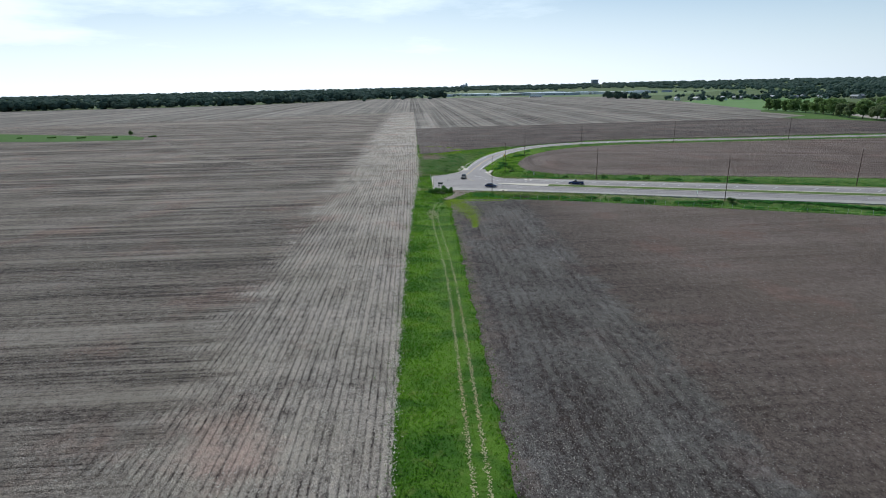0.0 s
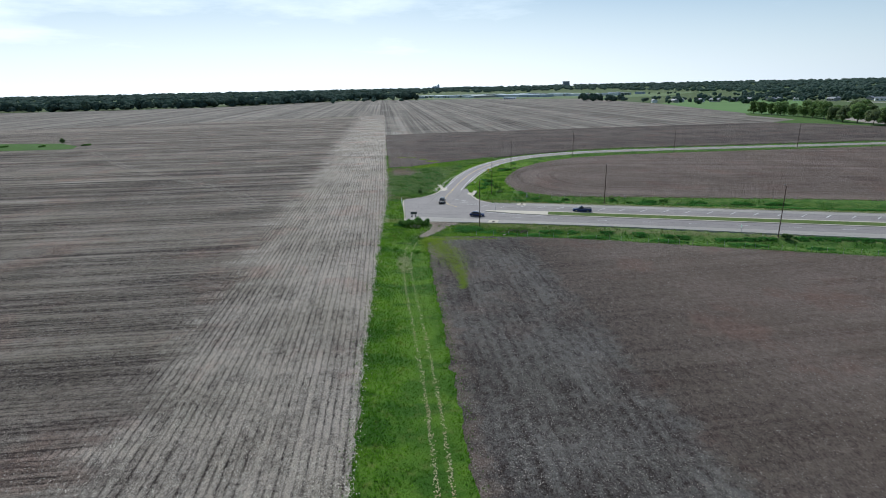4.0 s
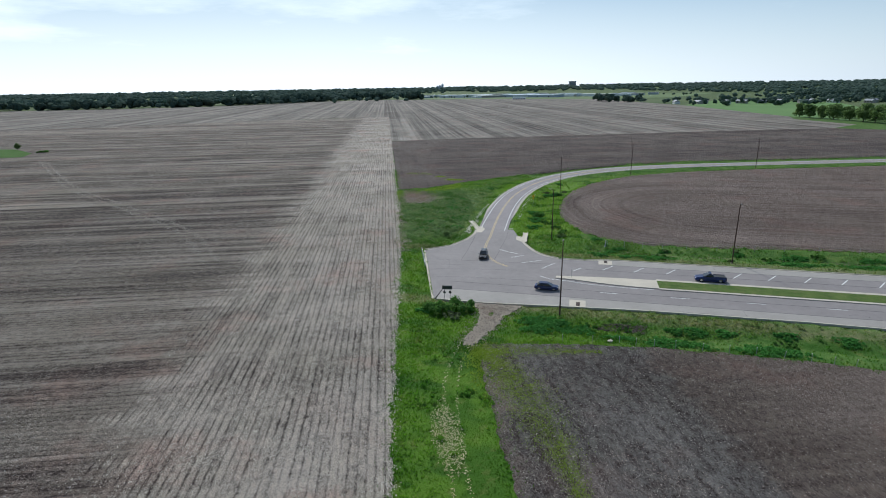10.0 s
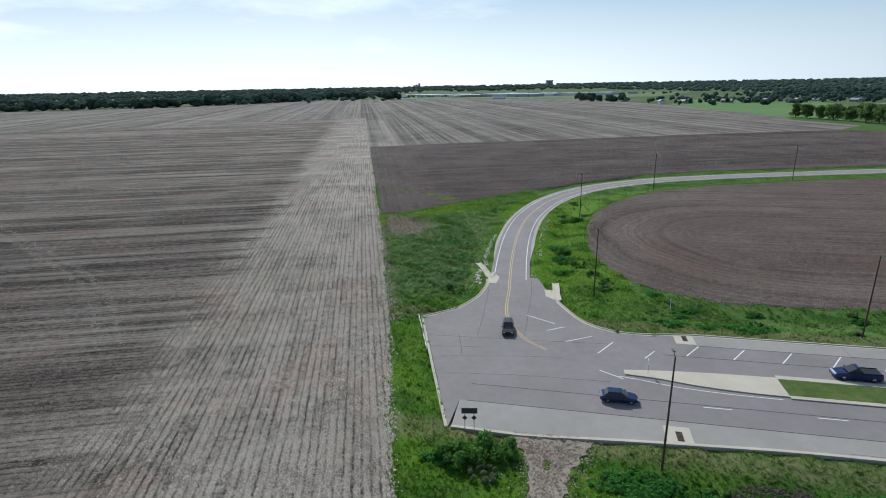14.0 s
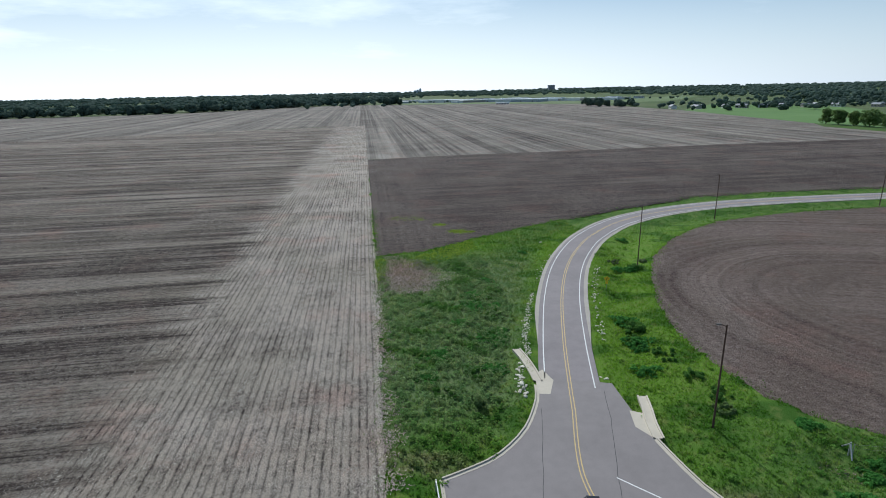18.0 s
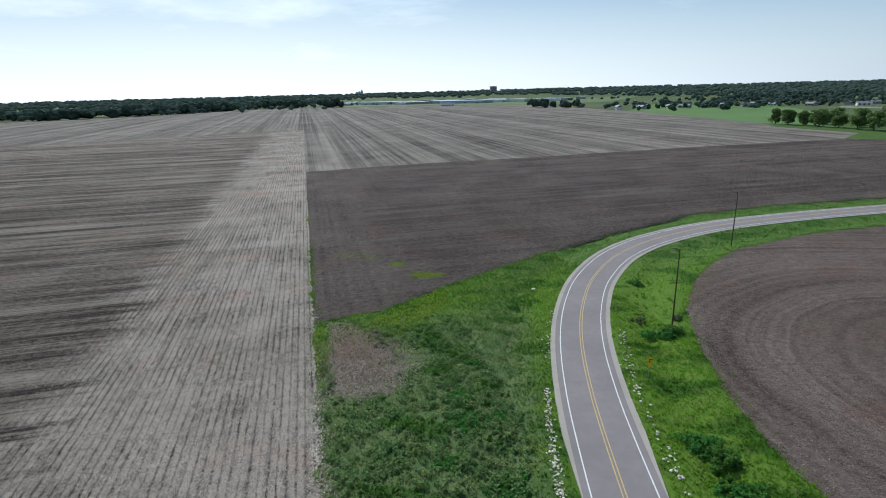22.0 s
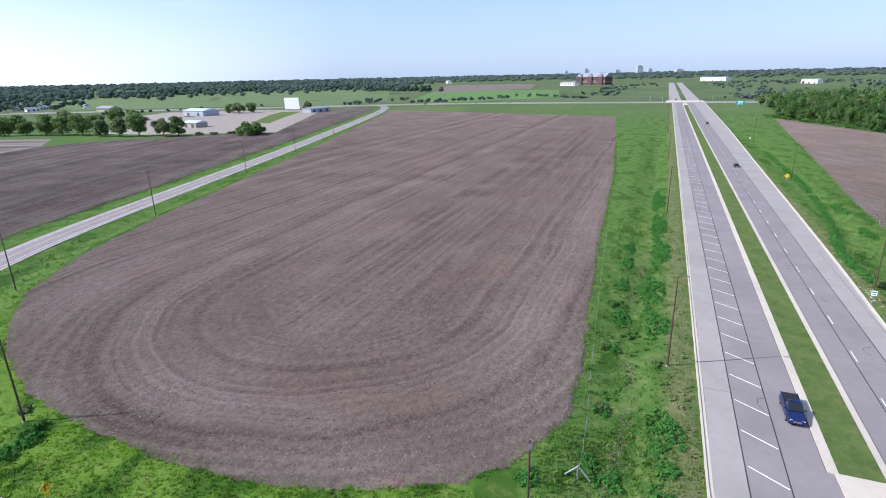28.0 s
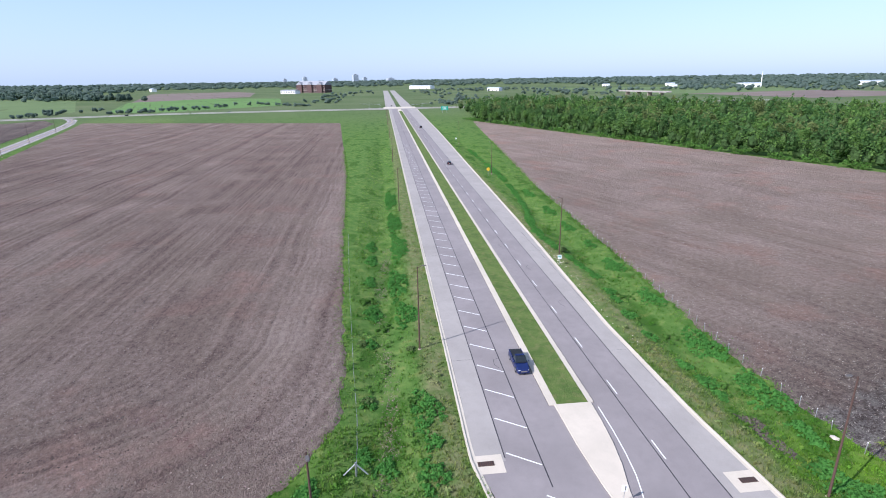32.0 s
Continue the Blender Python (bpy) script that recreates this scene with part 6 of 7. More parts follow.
for k, (x, y, h, w, mat, lab) in enumerate((
        (7.2, 203.2, 2.1, 5.2, "weed", "dense dark green shrub beside the junction's corner"), (11.6, 202.6, 2.3, 5.6, "weed", "rounded leafy shrub in front of the kerb"), (9.6, 199.4, 1.3, 3.4, "leaf_grey", "greyish low shrub at the lane's end"),
        (14.5, 254.4, 1.7, 1.8, "leaf", "small dark shrub standing in the weeds"), (44.1, 268.6, 1.3, 4.4, "weed", "low mound of dark green weeds"), (45.6, 262.6, 1.2, 4.8, "weed", "broad mound of dark green weeds"),
        (45.6, 255.8, 1.3, 3.6, "weed", "leafy weed mound in the ditch"), (46.5, 251.0, 1.1, 4.2, "weed", "leafy weed mound in the ditch"), (44.8, 247.5, 1.2, 3.4, "leaf", "dark shrub near the lamp post"),
        (45.3, 272.8, 1.5, 4.4, "weed", "round dark green bush at the field's edge"), (60.6, 301.9, 1.5, 3.2, "weed", "dark bush beside the street lamp"), (58.4, 308, 1.0, 3.0, "leaf_grey", "greyish bush in the verge"),
        (64.6, 306.2, 1.0, 1.8, "leaf_grey", "grey-green bush behind the lamp"), (22.7, 290.7, 0.9, 4.2, "weed", "dark weed patch in the meadow"), (23.0, 284.0, 0.9, 4.8, "weed", "dark weed patch in the meadow"),
        (20.4, 276.4, 0.8, 4.0, "weed", "tall weeds in the meadow"), (15.0, 262.6, 0.9, 4.4, "weed", "tall weeds in the meadow"), (10.5, 257.5, 0.9, 4.2, "weed", "tall weeds in the meadow"),
        (66.3, 232.2, 1.0, 1.5, "leaf", "small dark bush in the ditch"), (81.6, 228.0, 1.1, 1.6, "leaf", "small dark bush in the ditch"), (76.4, 221.6, 0.8, 1.6, "leaf", "dark tuft at the lamp's foot"), (98.0, 221.5, 1.2, 3.6, "weed", "long weed mound in the ditch"),
        (86.5, 222.6, 1.0, 3.6, "weed", "weed mound on the ditch bank"), (62.2, 226.4, 0.9, 3.6, "weed", "weed mound on the ditch bank"), (31.5, 193.4, 1.0, 5.0, "weed", "dense weeds round the lamp's foot"),
        (38.0, 190.6, 0.8, 4.6, "weed", "dense weeds in the south ditch"), (47.0, 188.0, 0.9, 5.0, "weed", "dense weeds in the south ditch"), (60.0, 182.6, 0.9, 4.6, "weed", "dense weeds in the south ditch"), (24.5, 196.2, 0.8, 3.4, "weed", "weeds beside the gravel apron"),
        (77.5, 175.4, 0.9, 5.2, "weed", "weed mound in the south verge"), (104.6, 170.2, 1.6, 2.2, "leaf", "small bush beside the fence posts"))):
    shrub(x, y, h if h > 1.4 else h * 0.6, w, 300 + k, lab, mat, 130, 0.13)

# ---- the drive-in lot and its trees ----
def patch(name, outline, mat, level, label, category="field"):
    ob = part(name, slab(outline, level, level), M[mat], None)
    return tagged(ob, label, category, kind="structure")


def meadow_material(name, a, b, rows):
    k = Nodes(name, 0.9, 0.0, 0.2)
    c = k.mix(k.ramp(k.noise(0.012, 4), 0.35, 0.65), a, b)
    c = k.mix(k.ramp(k.bands(9.0, rows, 2.0, 0.1), 0.2, 0.8, 0.0, 0.25), c, tuple(v * 0.7 for v in a))
    c = k.mix(k.ramp(k.noise(0.6, 4), 0.4, 0.7, 0.0, 0.3), c, tuple(v * 1.3 for v in b))
    return k.done(c)


M["crop"] = meadow_material("young_crop", (0.085, 0.13, 0.045), (0.11, 0.155, 0.055), 20)
M["lawn"] = meadow_material("bright_pasture", (0.08, 0.16, 0.038), (0.105, 0.19, 0.05), 70)
M["far_soil"] = meadow_material("far_bare_field", (0.13, 0.10, 0.085), (0.18, 0.14, 0.12), 0)
M["lot"] = asphalt_material("lot_gravel", (0.245, 0.21, 0.175))
M["pond"] = grass_material("field_hollow", (0.05, 0.11, 0.02), (0.07, 0.15, 0.03), (0.13, 0.13, 0.05), 0.5)

patch("drive_in_lot", [(430, 394), (520, 404), (640, 418), (722, 428), (745, 520), (735, 640), (640, 640), (520, 560), (455, 560), (432, 500)], "lot", 0.03, "pale gravel lot of the drive-in cinema", "lot")
patch("lot_grass", [(520, 430), (600, 440), (690, 448), (700, 474), (640, 470), (540, 452)], "mown", 0.06, "thin grass strip in the gravel lot", "grass")
patch("pasture", [(440, 682), (500, 1010), (700, 1230), (760, 980), (640, 800), (462, 640), (448, 600)], "lawn", 0.02, "bright green pasture behind the tree row", "field")
patch("crop_field", [(860, 420), (965, 374), (1668, 458), (2000, 900), (1500, 1250), (1249, 1300), (1027, 1115), (850, 860)], "crop", 0.02, "pale green young crop field", "field")
patch("crop_field", [(900, 330), (1320, 325), (1500, 180), (1320, 20), (960, 80), (860, 250)], "lawn", 0.02, "green meadow beyond the crossing highway", "field")
patch("bare_field", [(1330, 320), (2140, 300), (2500, 60), (2000, -20), (1520, 60)], "far_soil", 0.03, "far bare brown field", "field")
patch("bare_field", [(900, -700), (1700, -900), (1500, -1500), (620, -1150)], "crop", 0.02, "far pale green field beyond the woods", "field")
patch("bare_field", [(560, -700), (860, -760), (800, -1150), (500, -1060)], "far_soil", 0.03, "far brown field beyond the woods", "field")
patch("field_hollow", [(-361, 499), (-300, 484), (-232, 482), (-240, 505), (-269, 536), (-330, 552), (-434, 603), (-520, 610), (-520, 540)], "pond", 0.03, "green grassy hollow in the stubble field", "grass")
patch("store_ground", [(110, 1780), (340, 1650), (520, 1450), (760, 1500), (1100, 1900), (700, 2500), (140, 2300)], "crop", 0.03, "pale grass round the distant stores", "field")

row = [(447, 669), (447.5, 655), (449, 640), (447, 622), (448, 604), (446, 586), (443, 570), (440, 552), (430, 530), (425, 512), (427, 498), (422, 476), (421, 464), (421, 409)]
for i, (x, y) in enumerate(row):
    big = (15.2, 11.5) if i in (5, 7, 10, 13) else (13.4 - (i % 3), 8.6 + (i % 4) * 0.8)
    grey = "leaf_grey" if i in (8, 9, 11, 13) else "leaf"
    if i == 13:
        shrub(x - 4, y, 9.5, 17, 413, "broad dark green bush at the lot's corner", "leaf", 260, 0.7)
        shrub(x + 6, y - 3, 6.0, 12, 414, "broad green bush at the lot's corner", "leaf", 200, 0.6)
        continue
    tree("tree", x - 4, y, big[0] * 1.12, big[1] * 1.4, 400 + i, ("grey-green" if grey == "leaf_grey" else "dark green") + " broadleaf tree in the row at the field's edge", "tree", "trees along the lot", grey, 130, 0.55, 20)
for i, (x, y, h, w) in enumerate(((470, 640, 11, 10), (480, 610, 12, 10), (500, 585, 12, 11), (515, 640, 13, 10), (560, 655, 12, 11), (606, 632, 13, 12), (590, 600, 11, 11), (690, 526, 13, 13), (697, 512, 12, 11), (700, 540, 11, 11), (722, 448, 12, 10), (470, 575, 12, 11), (462, 600, 12, 10), (530, 600, 11, 10), (540, 690, 12, 12), (610, 690, 12, 12), (660, 660, 11, 11))):
    tree("tree", x, y, h * 0.95, w * 1.3, 430 + i, "full green broadleaf tree standing in the drive-in lot", "tree", "trees in the lot", ("leaf", "leaf_grey", "leaf")[i % 3], 110, 0.6, 18)
tree("tree", -267, 535, 4.6, 3.6, 450, "small lone tree in the grassy hollow", "tree", "", "leaf", 60, 0.45)
hedge = np.random.default_rng(451)
for i in range(9):
    x = -500 + 33 * i
    shrub(x, 560 - 0.2 * (x + 500) + hedge.uniform(-6, 6), 1.2, 7.0, 452 + i, "low bushes in the grassy hollow", "weed", 50, 0.5)
for i, (x, y) in enumerate(((424, 440), (430, 428), (438, 418), (426, 452))):
    shrub(x, y, 2.0, 7.0, 470 + i, "low green bushes along the lot's edge", "leaf_grey", 60, 0.4)


def roofed(name, at, turn, size, wall, roof, label, category, rise=2.0, doors=0, windows=0, group="", flat=False, storeys=1):
    """A building with walls, a gable or flat roof, doors and windows."""
    root = thing(name, Matrix.Translation((*at, float(swell(np.array(at[0]), np.array(at[1]))) - 0.1)) @ Matrix.Rotation(radians(turn), 4, "Z"), label, category, group)
    L, W, H = size
    part("shell", box(bmesh.new(), (L, W, H), (0, 0, H / 2), None, 0.03), M[wall], root)
    bm = bmesh.new()
    if flat:
        box(bm, (L + 0.8, W + 0.8, rise), (0, 0, H + rise / 2), None, 0.05)
    else:
        e = 0.6
        pts_ = [(-L / 2 - e, -W / 2 - e, H - 0.05), (-L / 2 - e, 0, H + rise), (-L / 2 - e, W / 2 + e, H - 0.05)]
        a = [bm.verts.new(p) for p in pts_]
        b = [bm.verts.new((-p[0], p[1], p[2])) for p in pts_]
        bm.faces.new((a[0], b[0], b[1], a[1]))
        bm.faces.new((a[1], b[1], b[2], a[2]))
        bm.faces.new(a)
        bm.faces.new(b[::-1])
        bm.faces.new((a[0], a[2], b[2], b[0]))
    part("roof", bm, M[roof], root)
    for i in range(doors):
        x = -L / 2 + L * (i + 0.5) / doors
        for sy in (-1, 1):
            part("door", box(bmesh.new(), (min(4.0, L / doors * 0.5), 0.16, min(3.6, H * 0.75)), (x, sy * W / 2, min(3.6, H * 0.75) / 2)), M["sign_back"], root)
    for k in range(storeys):
        for i in range(windows):
            x = -L / 2 + L * (i + 0.5) / windows
            z0 = H * (k + 0.55) / storeys
            for sy in (-1, 1):
                w_ = part("window", box(bmesh.new(), (L / windows * 0.5, 0.2, H / storeys * 0.48), (x, sy * W / 2, z0)), M["glass"], root)
                part("sill", box(bmesh.new(), (L / windows * 0.58, 0.4, 0.15), (x, sy * W / 2, z0 - H / storeys * 0.26)), M["sign_white"], w_)
    return root


M["metal_wall"] = plain("metal_wall", (0.38, 0.42, 0.47), 0.5, 0.2, 0.5)
M["metal_roof"] = plain("metal_roof", (0.55, 0.60, 0.66), 0.4, 0.3, 0.3)
M["tan_wall"] = plain("tan_wall", (0.36, 0.33, 0.29), 0.7, 0, 0.5)
M["white_wall"] = plain("white_wall", (0.75, 0.75, 0.73), 0.6, 0, 0.3)
M["grey_roof"] = plain("grey_roof", (0.24, 0.25, 0.27), 0.7, 0, 0.3)
M["brick"] = plain("red_brick", (0.085, 0.05, 0.046), 0.85, 0, 0.6)
M["store_dark"] = plain("store_wall", (0.22, 0.22, 0.25), 0.7, 0, 0.1)
roofed("shed", (662, 560), 62, (36, 22, 6.0), "metal_wall", "metal_roof", "pale blue-grey metal shed on the lot", "building", 2.4, doors=2)
roofed("shed", (497, 489), 60, (19, 12, 4.2), "tan_wall", "metal_roof", "low tan metal building on the lot", "building", 1.8, doors=2)
roofed("house", (803, 763), 60, (36, 16, 5.0), "tan_wall", "grey_roof", "long low building behind the lot", "building", 2.6, windows=6)
roofed("concession_hall", (690, 428), -28, (34, 14, 4.6), "metal_wall", "grey_roof", "blue-grey hall beside the cinema screen", "building", 1.6, doors=3)
screen = thing("cinema_screen", Matrix.Translation((698.5, 460, 0)) @ Matrix.Rotation(radians(73), 4, "Z"), "big white drive-in cinema screen on a frame", "screen")
part("panel", box(bmesh.new(), (21, 0.5, 14), (0, 0.6, 10.0), Matrix.Rotation(radians(-3), 4, "X")), M["white_wall"], screen, "blank white screen panel")
for px in (-8, -3, 3, 8):
    part("leg", box(bmesh.new(), (0.5, 0.5, 17), (px, -0.6, 8.5)), M["galv"], screen)
    part("brace", box(bmesh.new(), (0.35, 9, 0.35), (px, -4.6, 6.0), Matrix.Rotation(radians(-52), 4, "X")), M["galv"], screen)
for i, (x, y) in enumerate(((470, 500), (520, 560), (540, 520), (600, 590), (610, 560), (560, 600), (580, 560), (505, 520))):
    car((x, y, 0.03), 0.6 * i, M[("sign_white", "silver_paint", "black_paint")[i % 3]], "parked vehicle on the gravel lot", ("sedan", "suv", "pickup")[i % 3])

# stores, houses and works along the horizon
br = np.random.default_rng(479)
for i in range(30):
    s_ = br.uniform(0, 1)
    x, y = 130 + 760 * s_ + br.uniform(-30, 30), 2040 - 330 * s_ + br.uniform(-140, 160)
    roofed("store", (x, y), br.uniform(-60, 10), (br.uniform(24, 90), br.uniform(16, 40), br.uniform(4, 7)), ("white_wall", "tan_wall", "metal_wall")[i % 3], ("white_wall", "metal_roof", "grey_roof", "metal_roof")[i % 4], "low pale store building in the far town", "building", 1.0, group="buildings of the far town", flat=True)
for x, y, t, size, wall, roof, lab in ((260, 1930, -20, (170, 50, 7), "white_wall", "metal_roof", "long white warehouse store far off"), (445, 1800, -46, (190, 60, 7), "metal_wall", "metal_roof", "long dark superstore with a white roof line"),
                                       (140, 1990, 0, (36, 18, 7), "white_wall", "grey_roof", "white building by the far trees"), (352, 1576, -20, (34, 10, 3.2), "white_wall", "metal_roof", "low white greenhouse in the far field"),
                                       (508, 1374, -20, (26, 10, 4), "white_wall", "store_dark", "low shed beside the far field")):
    roofed("store", (x, y), t, size, wall, roof, lab, "building", 1.2, doors=5, flat=True)
hr = np.random.default_rng(480)
for i in range(16):
    x, y = 520 + 26 * i + hr.uniform(-6, 6), 1060 - 12 * i + hr.uniform(-20, 40)
    roofed("house", (x, y), hr.uniform(0, 180), (13 + hr.uniform(0, 5), 9, 4.2), ("white_wall", "tan_wall", "metal_wall")[i % 3], ("grey_roof", "store_dark")[i % 2], "small house among the far trees", "house", 2.6, windows=3, group="houses beyond the pasture")
roofed("brick_hall", (1830, -180), 35, (120, 34, 24), "brick", "grey_roof", "large dark red brick hall with a grey gable roof", "building", 12, windows=14, storeys=4)
hall = [o for o in scene.objects if o.name.startswith("brick_hall")][0]
for px in (-42, 0, 42):
    part("gable_bay", box(bmesh.new(), (18, 42, 25), (px, 0, 12.5), None, 0.1), M["brick"], hall)
    bm = bmesh.new()
    pts_ = [(px - 10, -22, 24.9), (px, -22, 33), (px + 10, -22, 24.9)]
    a, b = [bm.verts.new(p) for p in pts_], [bm.verts.new((p[0], 22, p[2])) for p in pts_]
    for quad in ((a[0], a[1], b[1], b[0]), (a[1], a[2], b[2], b[1]), (a[0], b[0], b[2], a[2])):
        bm.faces.new(quad)
    bm.faces.new(a[::-1])
    bm.faces.new(b)
    part("gable_roof", bm, M["grey_roof"], hall)
part("stone_band", box(bmesh.new(), (121, 35, 1.6), (0, 0, 8.4), None, 0.05), M["tan_wall"], hall, "pale stone band round the brick walls")
roofed("annex", (1760, -90), 35, (60, 22, 9), "white_wall", "grey_roof", "pale wing beside the brick hall", "building", 3, windows=6)
for x, y, t, size, lab in ((2000, -640, 40, (90, 40, 12), "white works hall near the horizon"), (1460, -640, 30, (40, 24, 9), "white farm building far off"), (1095, -1290, 60, (60, 26, 12), "white works hall near the horizon"), (1294, -1205, 60, (20, 14, 8), "white shed far off in the fields"),
                           (1005, -1745, 60, (60, 26, 12), "white works hall near the horizon"), (1500, -1420, 60, (30, 16, 9), "white shed far off in the fields"), (1640, -1240, 60, (26, 16, 8), "white shed far off in the fields"), (2600, 300, 10, (50, 20, 12), "pale hall near the far woods")):
    roofed("works", (x, y), t, size, "white_wall", "metal_roof", lab, "building", 2.0, doors=3)
tower = thing("water_tower", Matrix.Translation((1420, 4300, 10)), "squat grey tower block on the horizon", "tower")
part("shaft", box(bmesh.new(), (46, 30, 40), (0, 0, 20), None, 0.5), M["grey_roof"], tower)
part("top", box(bmesh.new(), (50, 34, 4), (0, 0, 41), None, 0.5), M["store_dark"], tower)
for i, (x, y, w, h) in enumerate(((430, 4600, 26, 30), (452, 4610, 16, 42), (410, 4600, 20, 26), (4300, -700, 30, 52), (4350, -560, 26, 40), (4250, -1080, 40, 66), (4320, -1180, 30, 44), (4400, -960, 36, 40), (4200, -1350, 50, 36))):
    block = thing("tower_block", Matrix.Translation((x, y, 5)), "pale far tower block on the skyline", "building", "blocks on the skyline")
    part("shell", box(bmesh.new(), (w, w, h), (0, 0, h / 2), None, 0.4), M["metal_wall"], block)
    part("roof_house", box(bmesh.new(), (w * 0.4, w * 0.4, 6), (0, 0, h + 3), None, 0.2), M["grey_roof"], block)
mast = thing("radio_mast", Matrix.Translation((1085, -1330, 0)), "slim white chimney mast beside the works", "mast")
part("pole", tube(bmesh.new(), (0, 0, 0), (0, 0, 44), 1.4, 0.7, 10), M["white_wall"], mast)

nose = part("median_nose", slab([tuple(hw(640, 212)), tuple(hw(686, 212.6)), tuple(hw(688, 214.5)), tuple(hw(686, 216.4)), tuple(hw(640, 216.6))], -0.1, 0.2), M["slab"], None)
tagged(nose, "pale concrete end of the far median", "pavement", kind="structure")
cross = part("crossing", slab([tuple(hw(700, 190)), tuple(hw(745, 190)), tuple(hw(745, 236)), tuple(hw(700, 236))], -0.1, 0.09), M["slab"], None)
tagged(cross, "wide pale concrete crossing of the two highways", "pavement", kind="structure")
bridge = thing("overpass", Matrix.Translation((850, -620, 0)) @ Matrix.Rotation(radians(172), 4, "Z"), "grey concrete overpass behind the woods", "bridge")
part("deck", box(bmesh.new(), (150, 12, 1.6), (0, 0, 7.5), None, 0.1), M["concrete"], bridge)
for sy in (-1, 1):
    part("parapet", box(bmesh.new(), (150, 0.4, 1.1), (0, sy * 5.8, 8.8)), M["concrete"], bridge)
for px in (-50, -15, 20, 55):
    part("pier", box(bmesh.new(), (2.0, 10, 7.0), (px, 0, 3.4), None, 0.1), M["gravel"], bridge)

for i, (x, y) in enumerate(((726, -8), (706, -62), (748, 0), (690, -40))):
    pole = thing("traffic_signal", Matrix.Translation((x, y, 0)) @ Matrix.Rotation(radians(70 + 180 * (i % 2)), 4, "Z"), "tall traffic signal mast at the far crossing", "traffic signal", "signals at the crossing")
    part("mast", tube(bmesh.new(), (0, 0, -0.2), (0, 0, 8), 0.2, 0.14, 8), M["galv"], pole)
    part("arm", tube(bmesh.new(), (0, 0, 6.6), (12, 0, 7.2), 0.13, 0.07, 8), M["galv"], pole)
    for k in (5, 8.5, 11.5):
        part("signal_head", box(bmesh.new(), (0.4, 0.4, 1.2), (k, 0, 6.7), None, 0.03), M["black"], pole)


# ---- woods ----
def crowns(xy, h, w, r):
    """Centres and radii of tree crowns over places on the ground."""
    hh, ww = h * r.uniform(0.7, 1.2, len(xy)), w * r.uniform(0.7, 1.3, len(xy))
    return np.c_[xy, swell(xy[:, 0], xy[:, 1]) - 0.4 + hh * 0.54], np.c_[ww / 2, ww / 2, hh * 0.5]


def woods(name, xy, h, w, clumps, per, leaf, seed, mat, label):
    """Trees whose crowns are built of leafy clumps."""
    r = np.random.default_rng(seed)
    c, q = crowns(xy, h, w, r)
    d = r.normal(0, 1, (len(xy) * clumps, 3))
    d[:, 2] += 0.5
    d /= np.linalg.norm(d, axis=1)[:, None]
    c, q = np.repeat(c, clumps, 0), np.repeat(q, clumps, 0)
    cc = c + d * q * r.uniform(0.5, 0.85, (len(d), 1))
    v, f = cloud_quads(cc, q * r.uniform(0.22, 0.42, (len(d), 1)), per, leaf, seed + 1, 0.6)
    return tagged(new(name, mesh_np(name, v, f, M[mat])), label, "woods", kind="stuff")


def ball(level):
    """The corners and faces of a ball."""
    bm = bmesh.new()
    bmesh.ops.create_icosphere(bm, subdivisions=level, radius=1.0)
    bm.verts.ensure_lookup_table()
    out = np.array([tuple(p.co) for p in bm.verts]), np.array([[p.index for p in q.verts] for q in bm.faces])
    bm.free()
    return out


BALLS = {1: ball(1), 2: ball(2)}


def canopy(name, xy, h, w, lobes, seed, mat, label, level=1):
    """Far trees: crowns of a few rounded, uneven lobes."""
    r = np.random.default_rng(seed)
    c, q = crowns(xy, h, w, r)
    n = len(xy) * lobes
    c, q = np.repeat(c, lobes, 0), np.repeat(q, lobes, 0)
    if lobes > 1:
        c = c + q * r.uniform(-0.62, 0.62, (n, 3)) * (1, 1, 0.75)
        q = q * r.uniform(0.42, 0.72, (n, 1))
    bv, bf = BALLS[level]
    v = c[:, None] + bv[None] * q[:, None] * r.uniform(0.78, 1.18, (n, len(bv), 1))
    f = bf[None] + (np.arange(n) * len(bv))[:, None, None]
    me = mesh_np(name, v.reshape(-1, 3), f.reshape(-1, 3), M[mat])
    return tagged(new(name, me), label, "woods", kind="stuff")


# Edge trees carry a little haze, put into their bluish leaf colour.
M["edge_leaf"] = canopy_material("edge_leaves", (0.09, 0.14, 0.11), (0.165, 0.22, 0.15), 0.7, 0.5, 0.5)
# Very dark green for the crown cores: inner shade put into the colour.
M["core_leaf"] = canopy_material("painted_shade_leaves", (0.04, 0.075, 0.025), (0.07, 0.12, 0.04), 0.6, 1.0, 0.0)
r = np.random.default_rng(500)
t_ = np.linspace(0, 1, 78)
edge = np.c_[90 + 400 * t_, -18 + 3 * np.sin(t_ * 30)] + r.normal(0, 1.2, (78, 2))
woods("woodland", edge[::2], 13.5, 10.5, 16, 42, 0.34, 501, "wood_leaf", "dense bright green edge of the woods")
woods("woodland", edge[1::2], 15.5, 10.0, 16, 38, 0.36, 506, "wood_dark", "dark green trees at the edge of the woods")
inner_w = np.c_[r.uniform(80, 620, 760), r.uniform(-300, -26, 760)]
inner_w = inner_w[(inner_w[:, 1] > -300 + 0.25 * np.abs(inner_w[:, 0] - 300)) & (inner_w[:, 1] < -26 - 0.35 * np.clip(inner_w[:, 0] - 480, 0, 999))]
woods("woodland", inner_w[::3], 16.5, 13, 10, 20, 0.6, 502, "wood_leaf", "dense green woods of broadleaf trees")
woods("woodland", inner_w[1::3], 15.5, 12, 10, 20, 0.58, 503, "wood_bronze", "paler trees among the woods")
